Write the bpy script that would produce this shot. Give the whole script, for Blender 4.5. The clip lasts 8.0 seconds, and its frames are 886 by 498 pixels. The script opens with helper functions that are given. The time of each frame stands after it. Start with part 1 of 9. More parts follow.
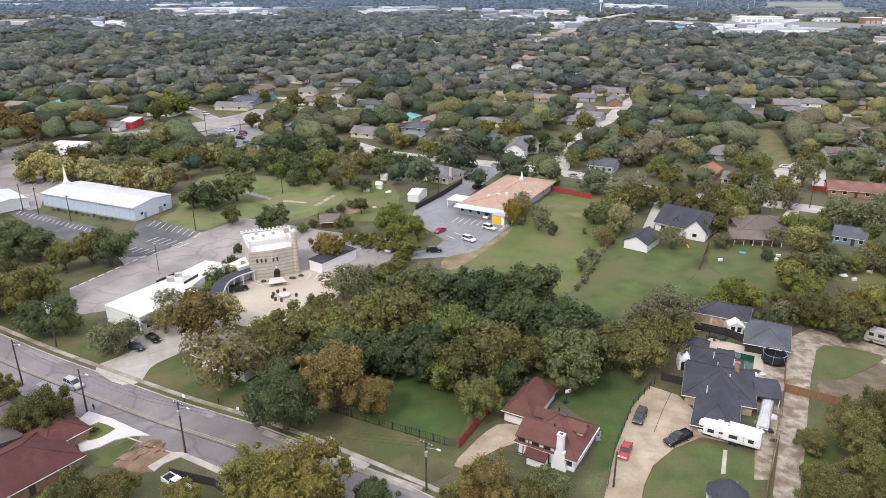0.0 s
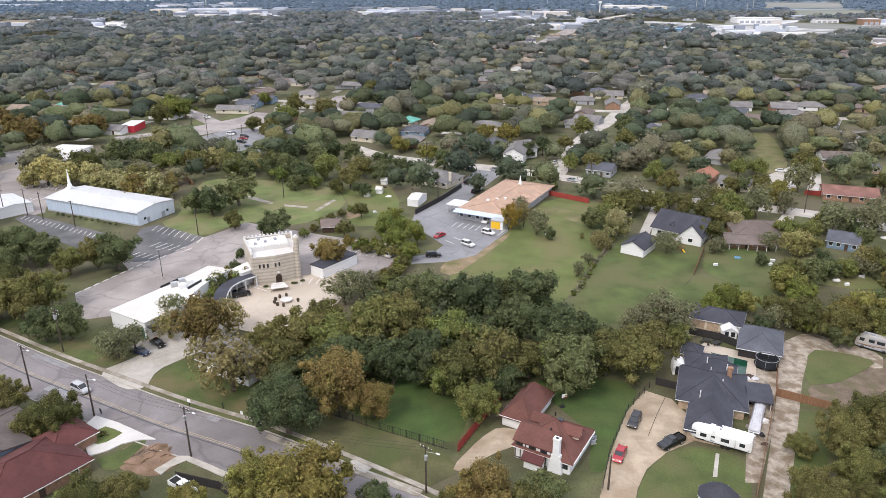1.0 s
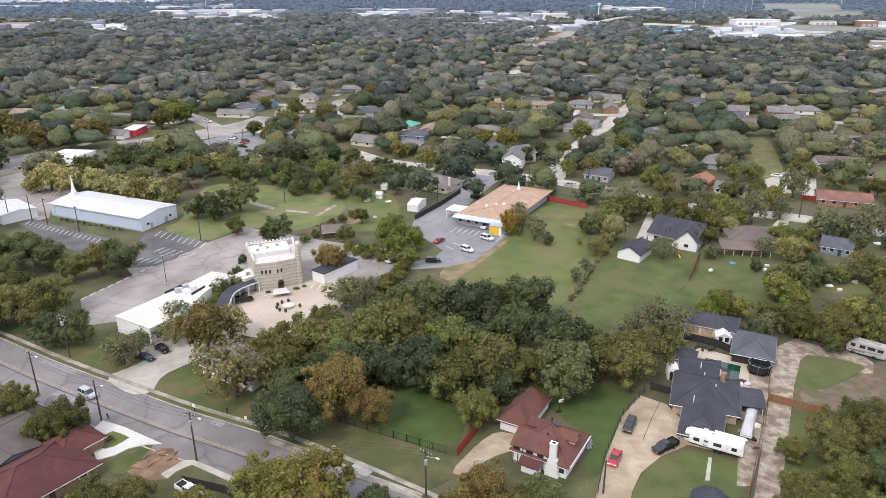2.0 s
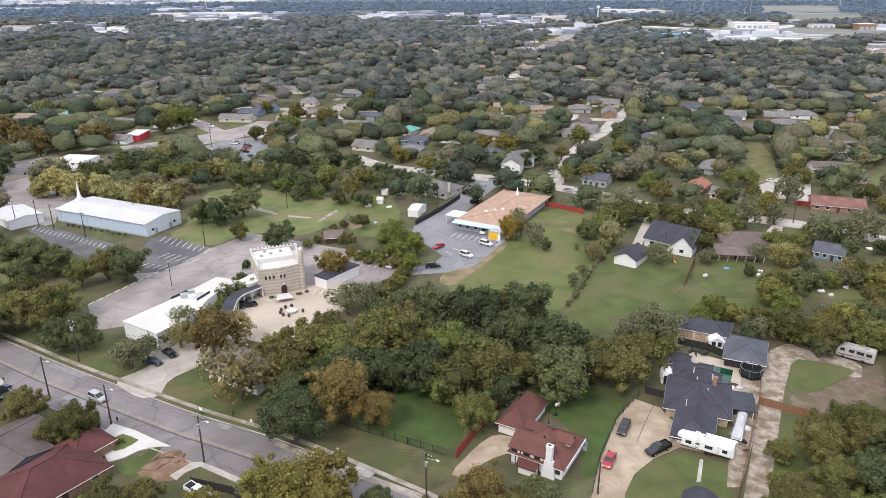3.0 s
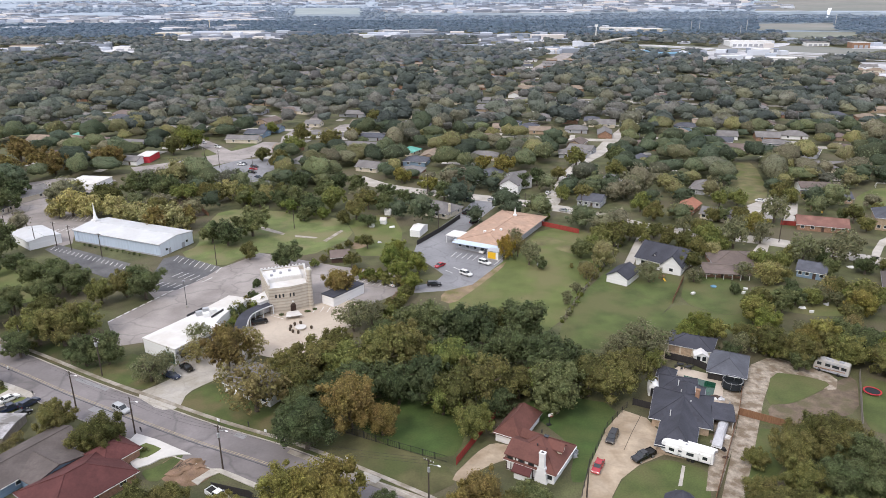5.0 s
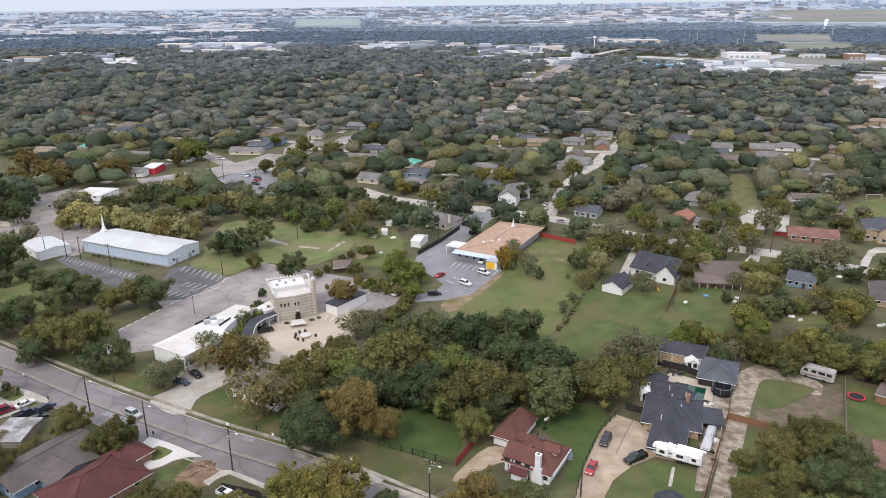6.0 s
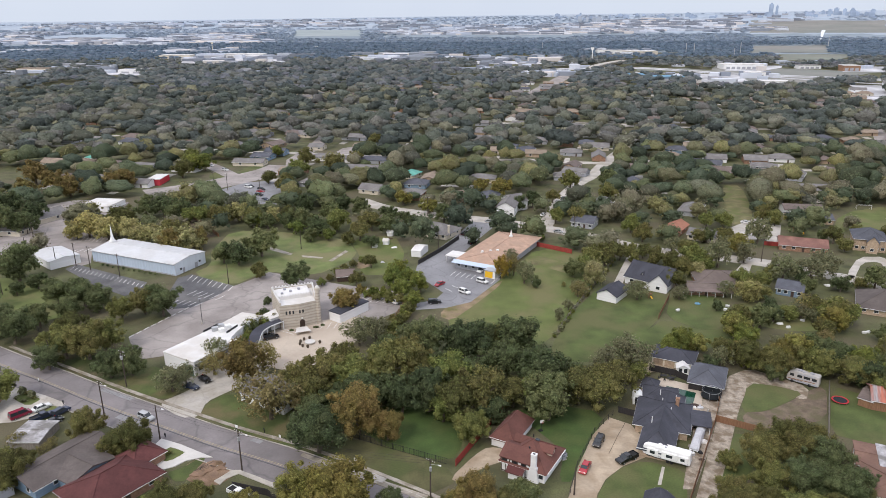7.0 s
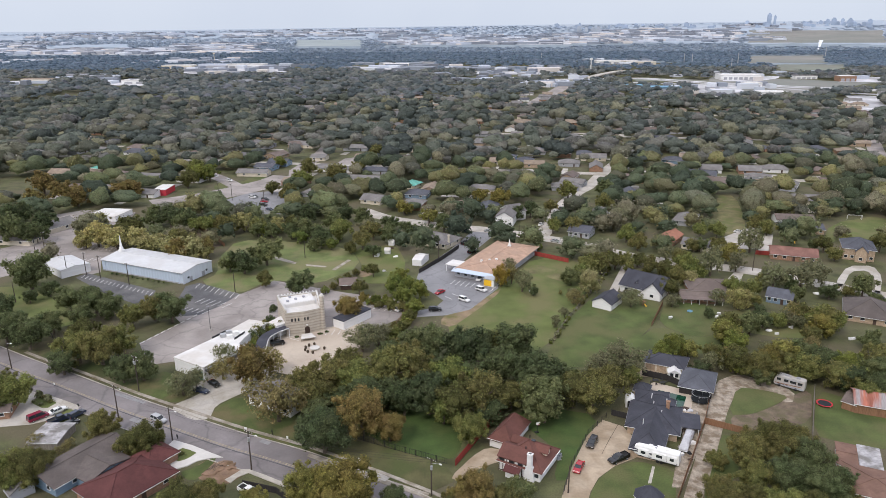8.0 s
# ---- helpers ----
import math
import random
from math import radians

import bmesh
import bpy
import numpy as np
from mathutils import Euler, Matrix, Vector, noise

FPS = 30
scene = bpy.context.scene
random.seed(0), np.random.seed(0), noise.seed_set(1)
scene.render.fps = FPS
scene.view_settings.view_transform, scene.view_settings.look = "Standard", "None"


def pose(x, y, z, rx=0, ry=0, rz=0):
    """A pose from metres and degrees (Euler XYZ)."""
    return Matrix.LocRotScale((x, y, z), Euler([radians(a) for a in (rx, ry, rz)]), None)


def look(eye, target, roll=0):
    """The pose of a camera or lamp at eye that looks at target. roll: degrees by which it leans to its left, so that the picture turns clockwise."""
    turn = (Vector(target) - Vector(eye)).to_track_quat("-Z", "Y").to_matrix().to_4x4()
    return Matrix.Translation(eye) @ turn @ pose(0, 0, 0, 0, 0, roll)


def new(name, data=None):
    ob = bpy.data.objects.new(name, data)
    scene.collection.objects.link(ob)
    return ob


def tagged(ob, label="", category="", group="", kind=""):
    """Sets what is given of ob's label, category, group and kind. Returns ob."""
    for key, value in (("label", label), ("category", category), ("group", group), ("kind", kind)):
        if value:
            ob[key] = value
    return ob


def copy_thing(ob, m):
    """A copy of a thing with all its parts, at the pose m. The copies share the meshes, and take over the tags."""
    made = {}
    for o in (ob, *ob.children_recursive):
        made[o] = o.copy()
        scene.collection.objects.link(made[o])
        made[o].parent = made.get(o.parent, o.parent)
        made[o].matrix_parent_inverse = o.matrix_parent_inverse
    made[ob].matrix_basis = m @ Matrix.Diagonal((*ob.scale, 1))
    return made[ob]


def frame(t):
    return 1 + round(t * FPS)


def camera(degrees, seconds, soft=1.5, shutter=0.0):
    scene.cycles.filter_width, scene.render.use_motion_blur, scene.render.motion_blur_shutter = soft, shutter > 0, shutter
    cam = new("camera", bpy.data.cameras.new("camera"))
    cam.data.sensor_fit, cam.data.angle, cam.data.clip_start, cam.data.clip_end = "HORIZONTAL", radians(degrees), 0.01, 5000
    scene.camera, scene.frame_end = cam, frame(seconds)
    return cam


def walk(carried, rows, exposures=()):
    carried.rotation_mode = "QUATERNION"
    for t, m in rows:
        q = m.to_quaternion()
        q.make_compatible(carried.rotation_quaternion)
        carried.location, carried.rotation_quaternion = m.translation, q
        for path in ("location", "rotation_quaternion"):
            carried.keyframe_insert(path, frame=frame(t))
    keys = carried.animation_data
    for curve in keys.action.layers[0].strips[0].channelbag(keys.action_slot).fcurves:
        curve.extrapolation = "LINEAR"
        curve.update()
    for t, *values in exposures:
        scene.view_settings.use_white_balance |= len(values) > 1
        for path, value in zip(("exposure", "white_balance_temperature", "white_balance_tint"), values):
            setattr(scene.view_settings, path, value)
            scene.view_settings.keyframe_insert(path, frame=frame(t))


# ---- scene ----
cam = camera(64.0, 8.0, soft=0.6)
# time, eye, target, roll
PATH = [
    (0, (0.13, -1.89, 78.53), (-0.67, 91.30, 42.28), -0.2),
    (0.5, (0.16, -3.02, 79.86), (-0.59, 90.18, 43.61), -0.2),
    (1, (0.24, -4.25, 81.18), (-0.51, 88.92, 44.89), -0.2),
    (1.5, (0.27, -5.34, 82.48), (-0.43, 87.84, 46.19), -0.2),
    (3, (0.30, -10.21, 86.80), (-0.35, 83.04, 50.69), -0.2),
    (3.5, (0.41, -12.30, 88.15), (-0.29, 81.00, 52.15), -0.3),
    (4, (0.29, -14.86, 89.67), (-0.41, 78.58, 54.07), -0.3),
    (4.5, (0.36, -17.58, 91.05), (-0.39, 76.14, 56.17), -0.3),
    (6, (0.32, -27.19, 95.16), (-0.38, 67.23, 62.25), -0.3),
    (6.5, (0.23, -30.77, 96.47), (-0.47, 63.87, 64.18), -0.3),
    (7, (0.21, -34.54, 97.77), (-0.39, 60.32, 66.11), -0.3),
    (7.5, (0.34, -38.30, 99.17), (-0.31, 56.74, 68.06), -0.4),
    (8, (0.19, -42.33, 100.61), (-0.41, 52.90, 70.10), -0.3),
]
walk(cam, [(t, look(eye, target, roll)) for t, eye, target, roll in PATH], [(0.0, 0.55), (3.0, 0.51), (4.5, 0.45), (6.0, 0.33), (8.0, 0.20)])

# ---- world and sun (the exposure follows the walk, above) ----
SUN_EL, SUN_AZ = 48.0, 215.0          # high, veiled, behind and to the side of the walk
world = bpy.data.worlds.new("overcast_sky")
scene.world = world
world.use_nodes = True
wt = world.node_tree
wt.nodes.clear()
w_out = wt.nodes.new("ShaderNodeOutputWorld")
w_bg = wt.nodes.new("ShaderNodeBackground")
w_sky = wt.nodes.new("ShaderNodeTexSky")
w_sky.sky_type = "NISHITA"
w_sky.sun_disc = False
w_sky.sun_elevation = radians(SUN_EL)
w_sky.sun_rotation = radians(SUN_AZ)
w_sky.dust_density = 4.0
w_sky.air_density = 1.6
w_mix = wt.nodes.new("ShaderNodeMix")
w_mix.data_type = "RGBA"
w_mix.inputs[0].default_value = 0.82
w_cloud = wt.nodes.new("ShaderNodeTexNoise")
w_cloud.inputs["Scale"].default_value = 2.2
w_cloud.inputs["Detail"].default_value = 5.0
w_ramp = wt.nodes.new("ShaderNodeValToRGB")
w_ramp.color_ramp.elements[0].position, w_ramp.color_ramp.elements[0].color = 0.3, (7.5, 7.85, 9.25, 1)
w_ramp.color_ramp.elements[1].position, w_ramp.color_ramp.elements[1].color = 0.75, (8.7, 8.95, 10.05, 1)
wt.links.new(w_cloud.outputs["Fac"], w_ramp.inputs["Fac"])
wt.links.new(w_sky.outputs["Color"], w_mix.inputs[6])
wt.links.new(w_ramp.outputs["Color"], w_mix.inputs[7])
w_tc = wt.nodes.new("ShaderNodeTexCoord")
w_sep = wt.nodes.new("ShaderNodeSeparateXYZ")
w_up = wt.nodes.new("ShaderNodeMapRange")        # an overcast sky is about twice as bright overhead as at the horizon
w_up.inputs["From Min"].default_value, w_up.inputs["From Max"].default_value = 0.0, 0.9
w_up.inputs["To Min"].default_value, w_up.inputs["To Max"].default_value = 1.1, 1.6
w_mul = wt.nodes.new("ShaderNodeVectorMath")
w_mul.operation = "SCALE"
wt.links.new(w_tc.outputs["Generated"], w_sep.inputs["Vector"])
wt.links.new(w_sep.outputs["Z"], w_up.inputs["Value"])
wt.links.new(w_mix.outputs[2], w_mul.inputs[0])
wt.links.new(w_up.outputs["Result"], w_mul.inputs["Scale"])
w_tone = wt.nodes.new("ShaderNodeValToRGB")
w_tone.color_ramp.elements[0].position, w_tone.color_ramp.elements[0].color = 0.0, (0.93, 0.985, 1.0, 1)
w_tone.color_ramp.elements[1].position, w_tone.color_ramp.elements[1].color = 0.35, (0.985, 0.97, 0.965, 1)
w_tint = wt.nodes.new("ShaderNodeVectorMath")
w_tint.operation = "MULTIPLY"
wt.links.new(w_sep.outputs["Z"], w_tone.inputs["Fac"])
wt.links.new(w_mul.outputs["Vector"], w_tint.inputs[0])
wt.links.new(w_tone.outputs["Color"], w_tint.inputs[1])
wt.links.new(w_tint.outputs["Vector"], w_bg.inputs["Color"])
w_bg.inputs["Strength"].default_value = 0.085
wt.links.new(w_bg.outputs["Background"], w_out.inputs["Surface"])

sun_data = bpy.data.lights.new("veiled_sun", "SUN")
sun_data.energy, sun_data.angle, sun_data.color = 1.25, radians(11), (1.0, 0.93, 0.86)
sun = new("veiled_sun", sun_data)
_az, _el = radians(SUN_AZ), radians(SUN_EL)
sun.matrix_world = look(Vector((math.sin(_az) * math.cos(_el), math.cos(_az) * math.cos(_el), math.sin(_el))) * 300, (0, 0, 0))


# ---- materials ----
def mat(name, colour, rough=0.8, metal=0.0, vary=0.25, scale=1.0, fine=12.0, bump=0.0, tint=None, tint_scale=0.15, obj_vary=0.0, spec=0.35, coords="Position", cracks=None, crack_depth=0.3, stretch=None):
    """A surface with variation at two scales, an optional second tint in broad patches, and optional relief."""
    m = bpy.data.materials.new(name)
    m.use_nodes = True
    nt = m.node_tree
    b = nt.nodes["Principled BSDF"]
    b.inputs["Roughness"].default_value = rough
    b.inputs["Metallic"].default_value = metal
    b.inputs["Specular IOR Level"].default_value = spec
    N, L = nt.nodes.new, nt.links.new
    if coords == "Position":
        src = N("ShaderNodeNewGeometry").outputs["Position"]
    else:
        src = N("ShaderNodeTexCoord").outputs["Object"]
    if stretch:
        mp = N("ShaderNodeMapping")
        mp.inputs["Scale"].default_value = stretch
        L(src, mp.inputs["Vector"])
        src = mp.outputs["Vector"]

    def noise_node(s, detail=3.0):
        n = N("ShaderNodeTexNoise")
        n.inputs["Scale"].default_value = s
        n.inputs["Detail"].default_value = detail
        L(src, n.inputs["Vector"])
        return n.outputs["Fac"]

    def mixed(fac, a, c, mode="MIX"):
        x = N("ShaderNodeMix")
        x.data_type, x.blend_type = "RGBA", mode
        for slot, v in ((0, fac), (6, a), (7, c)):
            if isinstance(v, bpy.types.NodeSocket):
                L(v, x.inputs[slot])
            else:
                x.inputs[slot].default_value = v if slot == 0 else (*v[:3], 1)
        return x.outputs[2]

    def ramp(fac, lo, hi):
        r = N("ShaderNodeMapRange")
        r.inputs["From Min"].default_value, r.inputs["From Max"].default_value = lo, hi
        L(fac, r.inputs["Value"])
        return r.outputs["Result"]

    base = tuple(colour)
    dark = tuple(c * (1 - vary) for c in base)
    light = tuple(min(1.0, c * (1 + vary)) for c in base)
    col = mixed(ramp(noise_node(scale), 0.3, 0.7), dark, light)
    if tint:
        col = mixed(ramp(noise_node(tint_scale, 4.0), 0.45, 0.62), col, tint)
    grain = ramp(noise_node(fine, 2.0), 0.25, 0.75)
    g = mixed(grain, (1 - vary * 0.6,) * 3, (1 + vary * 0.4,) * 3)
    col = mixed(1.0, col, g, "MULTIPLY")
    if cracks:
        v = N("ShaderNodeTexVoronoi")
        v.feature = "DISTANCE_TO_EDGE"
        v.inputs["Scale"].default_value = cracks
        w = N("ShaderNodeTexNoise")
        w.inputs["Scale"].default_value = cracks * 1.6
        w.inputs["Detail"].default_value = 4.0
        L(src, w.inputs["Vector"])
        warped = N("ShaderNodeMix")
        warped.data_type = "VECTOR"
        warped.inputs[0].default_value = 0.06
        L(src, warped.inputs[4])
        scaled = N("ShaderNodeVectorMath")
        scaled.operation = "MULTIPLY_ADD"
        scaled.inputs[1].default_value = (6 / cracks / 10,) * 3
        L(w.outputs["Color"], scaled.inputs[0])
        L(src, scaled.inputs[2])
        L(scaled.outputs["Vector"], v.inputs["Vector"])
        col = mixed(ramp(v.outputs["Distance"], 0.0, 0.03), mixed(crack_depth, col, (0.06, 0.06, 0.06)), col)
    if obj_vary:
        info = N("ShaderNodeObjectInfo")
        hsv = N("ShaderNodeHueSaturation")
        r = N("ShaderNodeMapRange")
        r.inputs["To Min"].default_value, r.inputs["To Max"].default_value = 1 - obj_vary, 1 + obj_vary
        L(info.outputs["Random"], r.inputs["Value"])
        L(r.outputs["Result"], hsv.inputs["Value"])
        L(col, hsv.inputs["Color"])
        col = hsv.outputs["Color"]
    L(col, b.inputs["Base Color"])
    if bump:
        bn = N("ShaderNodeBump")
        bn.inputs["Strength"].default_value = bump
        bn.inputs["Distance"].default_value = 0.1
        L(grain, bn.inputs["Height"])
        L(bn.outputs["Normal"], b.inputs["Normal"])
    return m


def leaf_mat(name, colours, cell=0.09, obj_vary=0.3, grain=4.5, depth=0.85, island=0.9):
    """Foliage: a hue for each tree, and a shade for each clump."""
    m = bpy.data.materials.new(name)
    m.use_nodes = True
    nt = m.node_tree
    N, L = nt.nodes.new, nt.links.new
    b = nt.nodes["Principled BSDF"]
    b.inputs["Roughness"].default_value = 0.75
    b.inputs["Specular IOR Level"].default_value = 0.2
    geo = N("ShaderNodeNewGeometry")
    info = N("ShaderNodeObjectInfo")
    if cell:
        v = N("ShaderNodeAttribute")
        v.attribute_name = "tree_hue"
        pick = v.outputs["Fac"]
    else:
        pick = info.outputs["Random"]
    cr = N("ShaderNodeValToRGB")
    cr.color_ramp.interpolation = "LINEAR"
    els = cr.color_ramp.elements
    while len(els) < len(colours):
        els.new(0.5)
    for i, c in enumerate(colours):
        els[i].position = i / max(1, len(colours) - 1)
        els[i].color = (*c, 1)
    L(pick, cr.inputs["Fac"])
    n = N("ShaderNodeTexNoise")
    n.inputs["Scale"].default_value = 0.3
    n.inputs["Detail"].default_value = 3.0
    L(geo.outputs["Position"], n.inputs["Vector"])
    hsv = N("ShaderNodeHueSaturation")
    hsv.inputs["Saturation"].default_value = 1.0
    L(cr.outputs["Color"], hsv.inputs["Color"])
    hr = N("ShaderNodeMapRange")
    hr.inputs["From Min"].default_value, hr.inputs["From Max"].default_value = 0.3, 0.7
    hr.inputs["To Min"].default_value, hr.inputs["To Max"].default_value = 0.482, 0.518
    L(n.outputs["Fac"], hr.inputs["Value"])
    L(hr.outputs["Result"], hsv.inputs["Hue"])
    a = N("ShaderNodeMath")
    a.operation = "MULTIPLY_ADD"
    a.inputs[1].default_value, a.inputs[2].default_value = island, 1.01 - island / 2
    L(geo.outputs["Random Per Island"], a.inputs[0])
    o = N("ShaderNodeMath")
    o.operation = "MULTIPLY_ADD"
    o.inputs[1].default_value, o.inputs[2].default_value = obj_vary * 2, 1 - obj_vary
    L(info.outputs["Random"], o.inputs[0])
    p = N("ShaderNodeMath")
    p.operation = "MULTIPLY"
    L(a.outputs[0], p.inputs[0])
    L(o.outputs[0], p.inputs[1])
    fine = N("ShaderNodeTexNoise")
    fine.inputs["Scale"].default_value = grain
    fine.inputs["Detail"].default_value = 3.0
    L(geo.outputs["Position"], fine.inputs["Vector"])
    fr = N("ShaderNodeMapRange")
    fr.inputs["From Min"].default_value, fr.inputs["From Max"].default_value = 0.33, 0.67
    fr.inputs["To Min"].default_value, fr.inputs["To Max"].default_value = 1 - depth / 2, 1 + depth / 2
    L(fine.outputs["Fac"], fr.inputs["Value"])
    q = N("ShaderNodeMath")
    q.operation = "MULTIPLY"
    L(p.outputs[0], q.inputs[0])
    L(fr.outputs["Result"], q.inputs[1])
    L(q.outputs[0], hsv.inputs["Value"])
    L(hsv.outputs["Color"], b.inputs["Base Color"])
    bn = N("ShaderNodeBump")
    bn.inputs["Strength"].default_value = 0.4
    bn.inputs["Distance"].default_value = 0.8 / grain
    L(fine.outputs["Fac"], bn.inputs["Height"])
    L(bn.outputs["Normal"], b.inputs["Normal"])
    tr = N("ShaderNodeBsdfTranslucent")
    L(hsv.outputs["Color"], tr.inputs["Color"])
    ms = N("ShaderNodeMixShader")
    ms.inputs["Fac"].default_value = 0.44
    L(b.outputs["BSDF"], ms.inputs[1])
    L(tr.outputs["BSDF"], ms.inputs[2])
    L(ms.outputs["Shader"], nt.nodes["Material Output"].inputs["Surface"])
    return m


M = {}
M["ground"] = mat("rough_grass", (0.09, 0.095, 0.042), 0.95, vary=0.4, scale=0.14, fine=2.5, tint=(0.115, 0.1, 0.06), tint_scale=0.05)
M["lawn"] = mat("mown_grass", (0.08, 0.104, 0.032), 0.95, vary=0.26, scale=0.16, fine=2.6, tint=(0.112, 0.115, 0.046), tint_scale=0.07)
M["field"] = mat("worn_field_grass", (0.112, 0.136, 0.042), 0.95, vary=0.2, scale=0.12, fine=2.4, tint=(0.15, 0.145, 0.062), tint_scale=0.07)
M["verge_grass"] = mat("dry_verge_grass", (0.098, 0.094, 0.042), 0.95, vary=0.25, scale=0.25, fine=2.6, tint=(0.078, 0.092, 0.032), tint_scale=0.12)
# darker lawn copy: the tree shade over two lawns is put into its colour
M["shade_lawn"] = mat("shade_darkened_lawn", (0.055, 0.09, 0.024), 0.95, vary=0.25, scale=0.2, fine=2.6, tint=(0.075, 0.1, 0.03), tint_scale=0.09)
M["road_lawn"] = mat("patchy_roadside_grass", (0.082, 0.104, 0.032), 0.95, vary=0.22, scale=0.2, fine=2.6, tint=(0.13, 0.112, 0.052), tint_scale=0.13)
M["leaf_floor"] = mat("leaf_litter", (0.10, 0.085, 0.045), 0.95, vary=0.35, scale=0.3, fine=3.0, tint=(0.06, 0.08, 0.025), tint_scale=0.1)
M["dirt"] = mat("bare_red_earth", (0.25, 0.165, 0.115), 0.95, vary=0.35, scale=0.6, fine=3.0, tint=(0.14, 0.09, 0.05), tint_scale=0.3)
M["tan_earth"] = mat("dry_tan_earth", (0.27, 0.2, 0.13), 0.95, vary=0.3, scale=0.4, fine=3.0, tint=(0.14, 0.13, 0.05), tint_scale=0.2)
M["brown_earth"] = mat("trodden_brown_earth", (0.155, 0.118, 0.086), 0.95, vary=0.3, scale=0.4, fine=3.0, tint=(0.12, 0.105, 0.06), tint_scale=0.25)
M["sidewalk"] = mat("weathered_sidewalk_concrete", (0.36, 0.325, 0.28), 0.9, vary=0.2, scale=0.4, fine=2.0, tint=(0.24, 0.21, 0.16), tint_scale=0.3)
M["field_earth"] = mat("dry_grass_and_earth", (0.16, 0.145, 0.07), 0.95, vary=0.3, scale=0.2, fine=2.4, tint=(0.12, 0.135, 0.045), tint_scale=0.12)
M["pale_field"] = mat("dry_pale_grass", (0.135, 0.165, 0.058), 0.95, vary=0.25, scale=0.15, fine=2.4, tint=(0.185, 0.175, 0.085), tint_scale=0.09)
M["asphalt"] = mat("aged_road_asphalt", (0.225, 0.205, 0.205), 0.9, vary=0.14, scale=0.15, fine=1.6, tint=(0.175, 0.158, 0.156), tint_scale=0.06, cracks=0.045, crack_depth=0.35)
M["lot"] = mat("weathered_lot_asphalt", (0.33, 0.298, 0.28), 0.9, vary=0.13, scale=0.12, fine=1.6, tint=(0.25, 0.224, 0.21), tint_scale=0.07, cracks=0.07)
M["dark_lot"] = mat("sealed_lot_asphalt", (0.10, 0.10, 0.105), 0.9, vary=0.25, scale=0.15, fine=1.5, tint=(0.15, 0.145, 0.145), tint_scale=0.08, cracks=0.16)
M["grey_lot"] = mat("grey_gravelly_asphalt", (0.25, 0.25, 0.262), 0.9, vary=0.18, scale=0.12, fine=1.4, tint=(0.2, 0.2, 0.21), tint_scale=0.06, cracks=0.1)
M["concrete"] = mat("pale_concrete", (0.46, 0.43, 0.39), 0.85, vary=0.14, scale=0.2, fine=1.5, tint=(0.37, 0.34, 0.29), tint_scale=0.12, cracks=0.13, crack_depth=0.15)
M["court"] = mat("sandy_courtyard_concrete", (0.5, 0.43, 0.35), 0.85, vary=0.1, scale=0.2, fine=1.5, tint=(0.44, 0.37, 0.3), tint_scale=0.1, cracks=0.1, crack_depth=0.08)
M["tan_drive"] = mat("stained_driveway_concrete", (0.42, 0.34, 0.25), 0.85, vary=0.16, scale=0.25, fine=1.5, tint=(0.31, 0.24, 0.165), tint_scale=0.16, cracks=0.1, crack_depth=0.12)
M["white_drive"] = mat("new_white_concrete", (0.58, 0.56, 0.53), 0.8, vary=0.08, scale=0.2, fine=1.5)
M["gravel"] = mat("crushed_stone_gravel", (0.36, 0.31, 0.25), 0.95, vary=0.3, scale=0.8, fine=3.5, tint=(0.2, 0.155, 0.11), tint_scale=0.42)
M["paint"] = mat("road_line_white", (0.7, 0.7, 0.68), 0.7, vary=0.2, scale=1.5)
M["yellow_paint"] = mat("faded_yellow_line", (0.34, 0.285, 0.2), 0.8, vary=0.25, scale=0.8)
M["kerb"] = mat("kerb_concrete", (0.42, 0.39, 0.34), 0.85, vary=0.2, scale=0.5)
M["white_wall"] = mat("white_painted_siding", (0.76, 0.76, 0.76), 0.6, vary=0.05, scale=0.4, stretch=(0.2, 0.2, 5))
M["blue_white"] = mat("pale_blue_metal_siding", (0.5, 0.585, 0.7), 0.45, vary=0.05, scale=0.3, stretch=(2.5, 2.5, 0.1))
M["metal_roof"] = mat("pale_ribbed_metal_roof", (0.56, 0.57, 0.58), 0.5, vary=0.06, scale=0.3, fine=1.0, tint=(0.52, 0.52, 0.52), tint_scale=0.1)
M["roof_white"] = mat("white_membrane_roof", (0.68, 0.67, 0.655), 0.6, vary=0.07, scale=0.2, fine=1.0, tint=(0.58, 0.55, 0.51), tint_scale=0.12)
M["stone"] = mat("banded_limestone", (0.5, 0.45, 0.38), 0.85, vary=0.1, scale=0.6, fine=3.0)
M["stone_dark"] = mat("darker_stone_band", (0.4, 0.355, 0.3), 0.85, vary=0.12, scale=0.6, fine=3.0)
M["cream"] = mat("cream_painted_wall", (0.62, 0.56, 0.46), 0.7, vary=0.08, scale=0.4)
M["grey_wall"] = mat("grey_siding", (0.36, 0.37, 0.4), 0.7, vary=0.1, scale=0.4, stretch=(0.3, 0.3, 5))
M["blue_wall"] = mat("blue_grey_siding", (0.19, 0.27, 0.36), 0.7, vary=0.12, scale=0.4, stretch=(0.3, 0.3, 5))
M["brick"] = mat("brown_brick_wall", (0.3, 0.18, 0.12), 0.85, vary=0.25, scale=1.5, fine=6.0)
M["tan_brick"] = mat("tan_brick_wall", (0.42, 0.32, 0.23), 0.85, vary=0.2, scale=1.5, fine=6.0)
M["red_wall"] = mat("red_painted_metal", (0.5, 0.04, 0.06), 0.5, vary=0.1, scale=0.4)
M["timber"] = mat("dark_stained_timber", (0.07, 0.045, 0.035), 0.7, vary=0.2, scale=2)
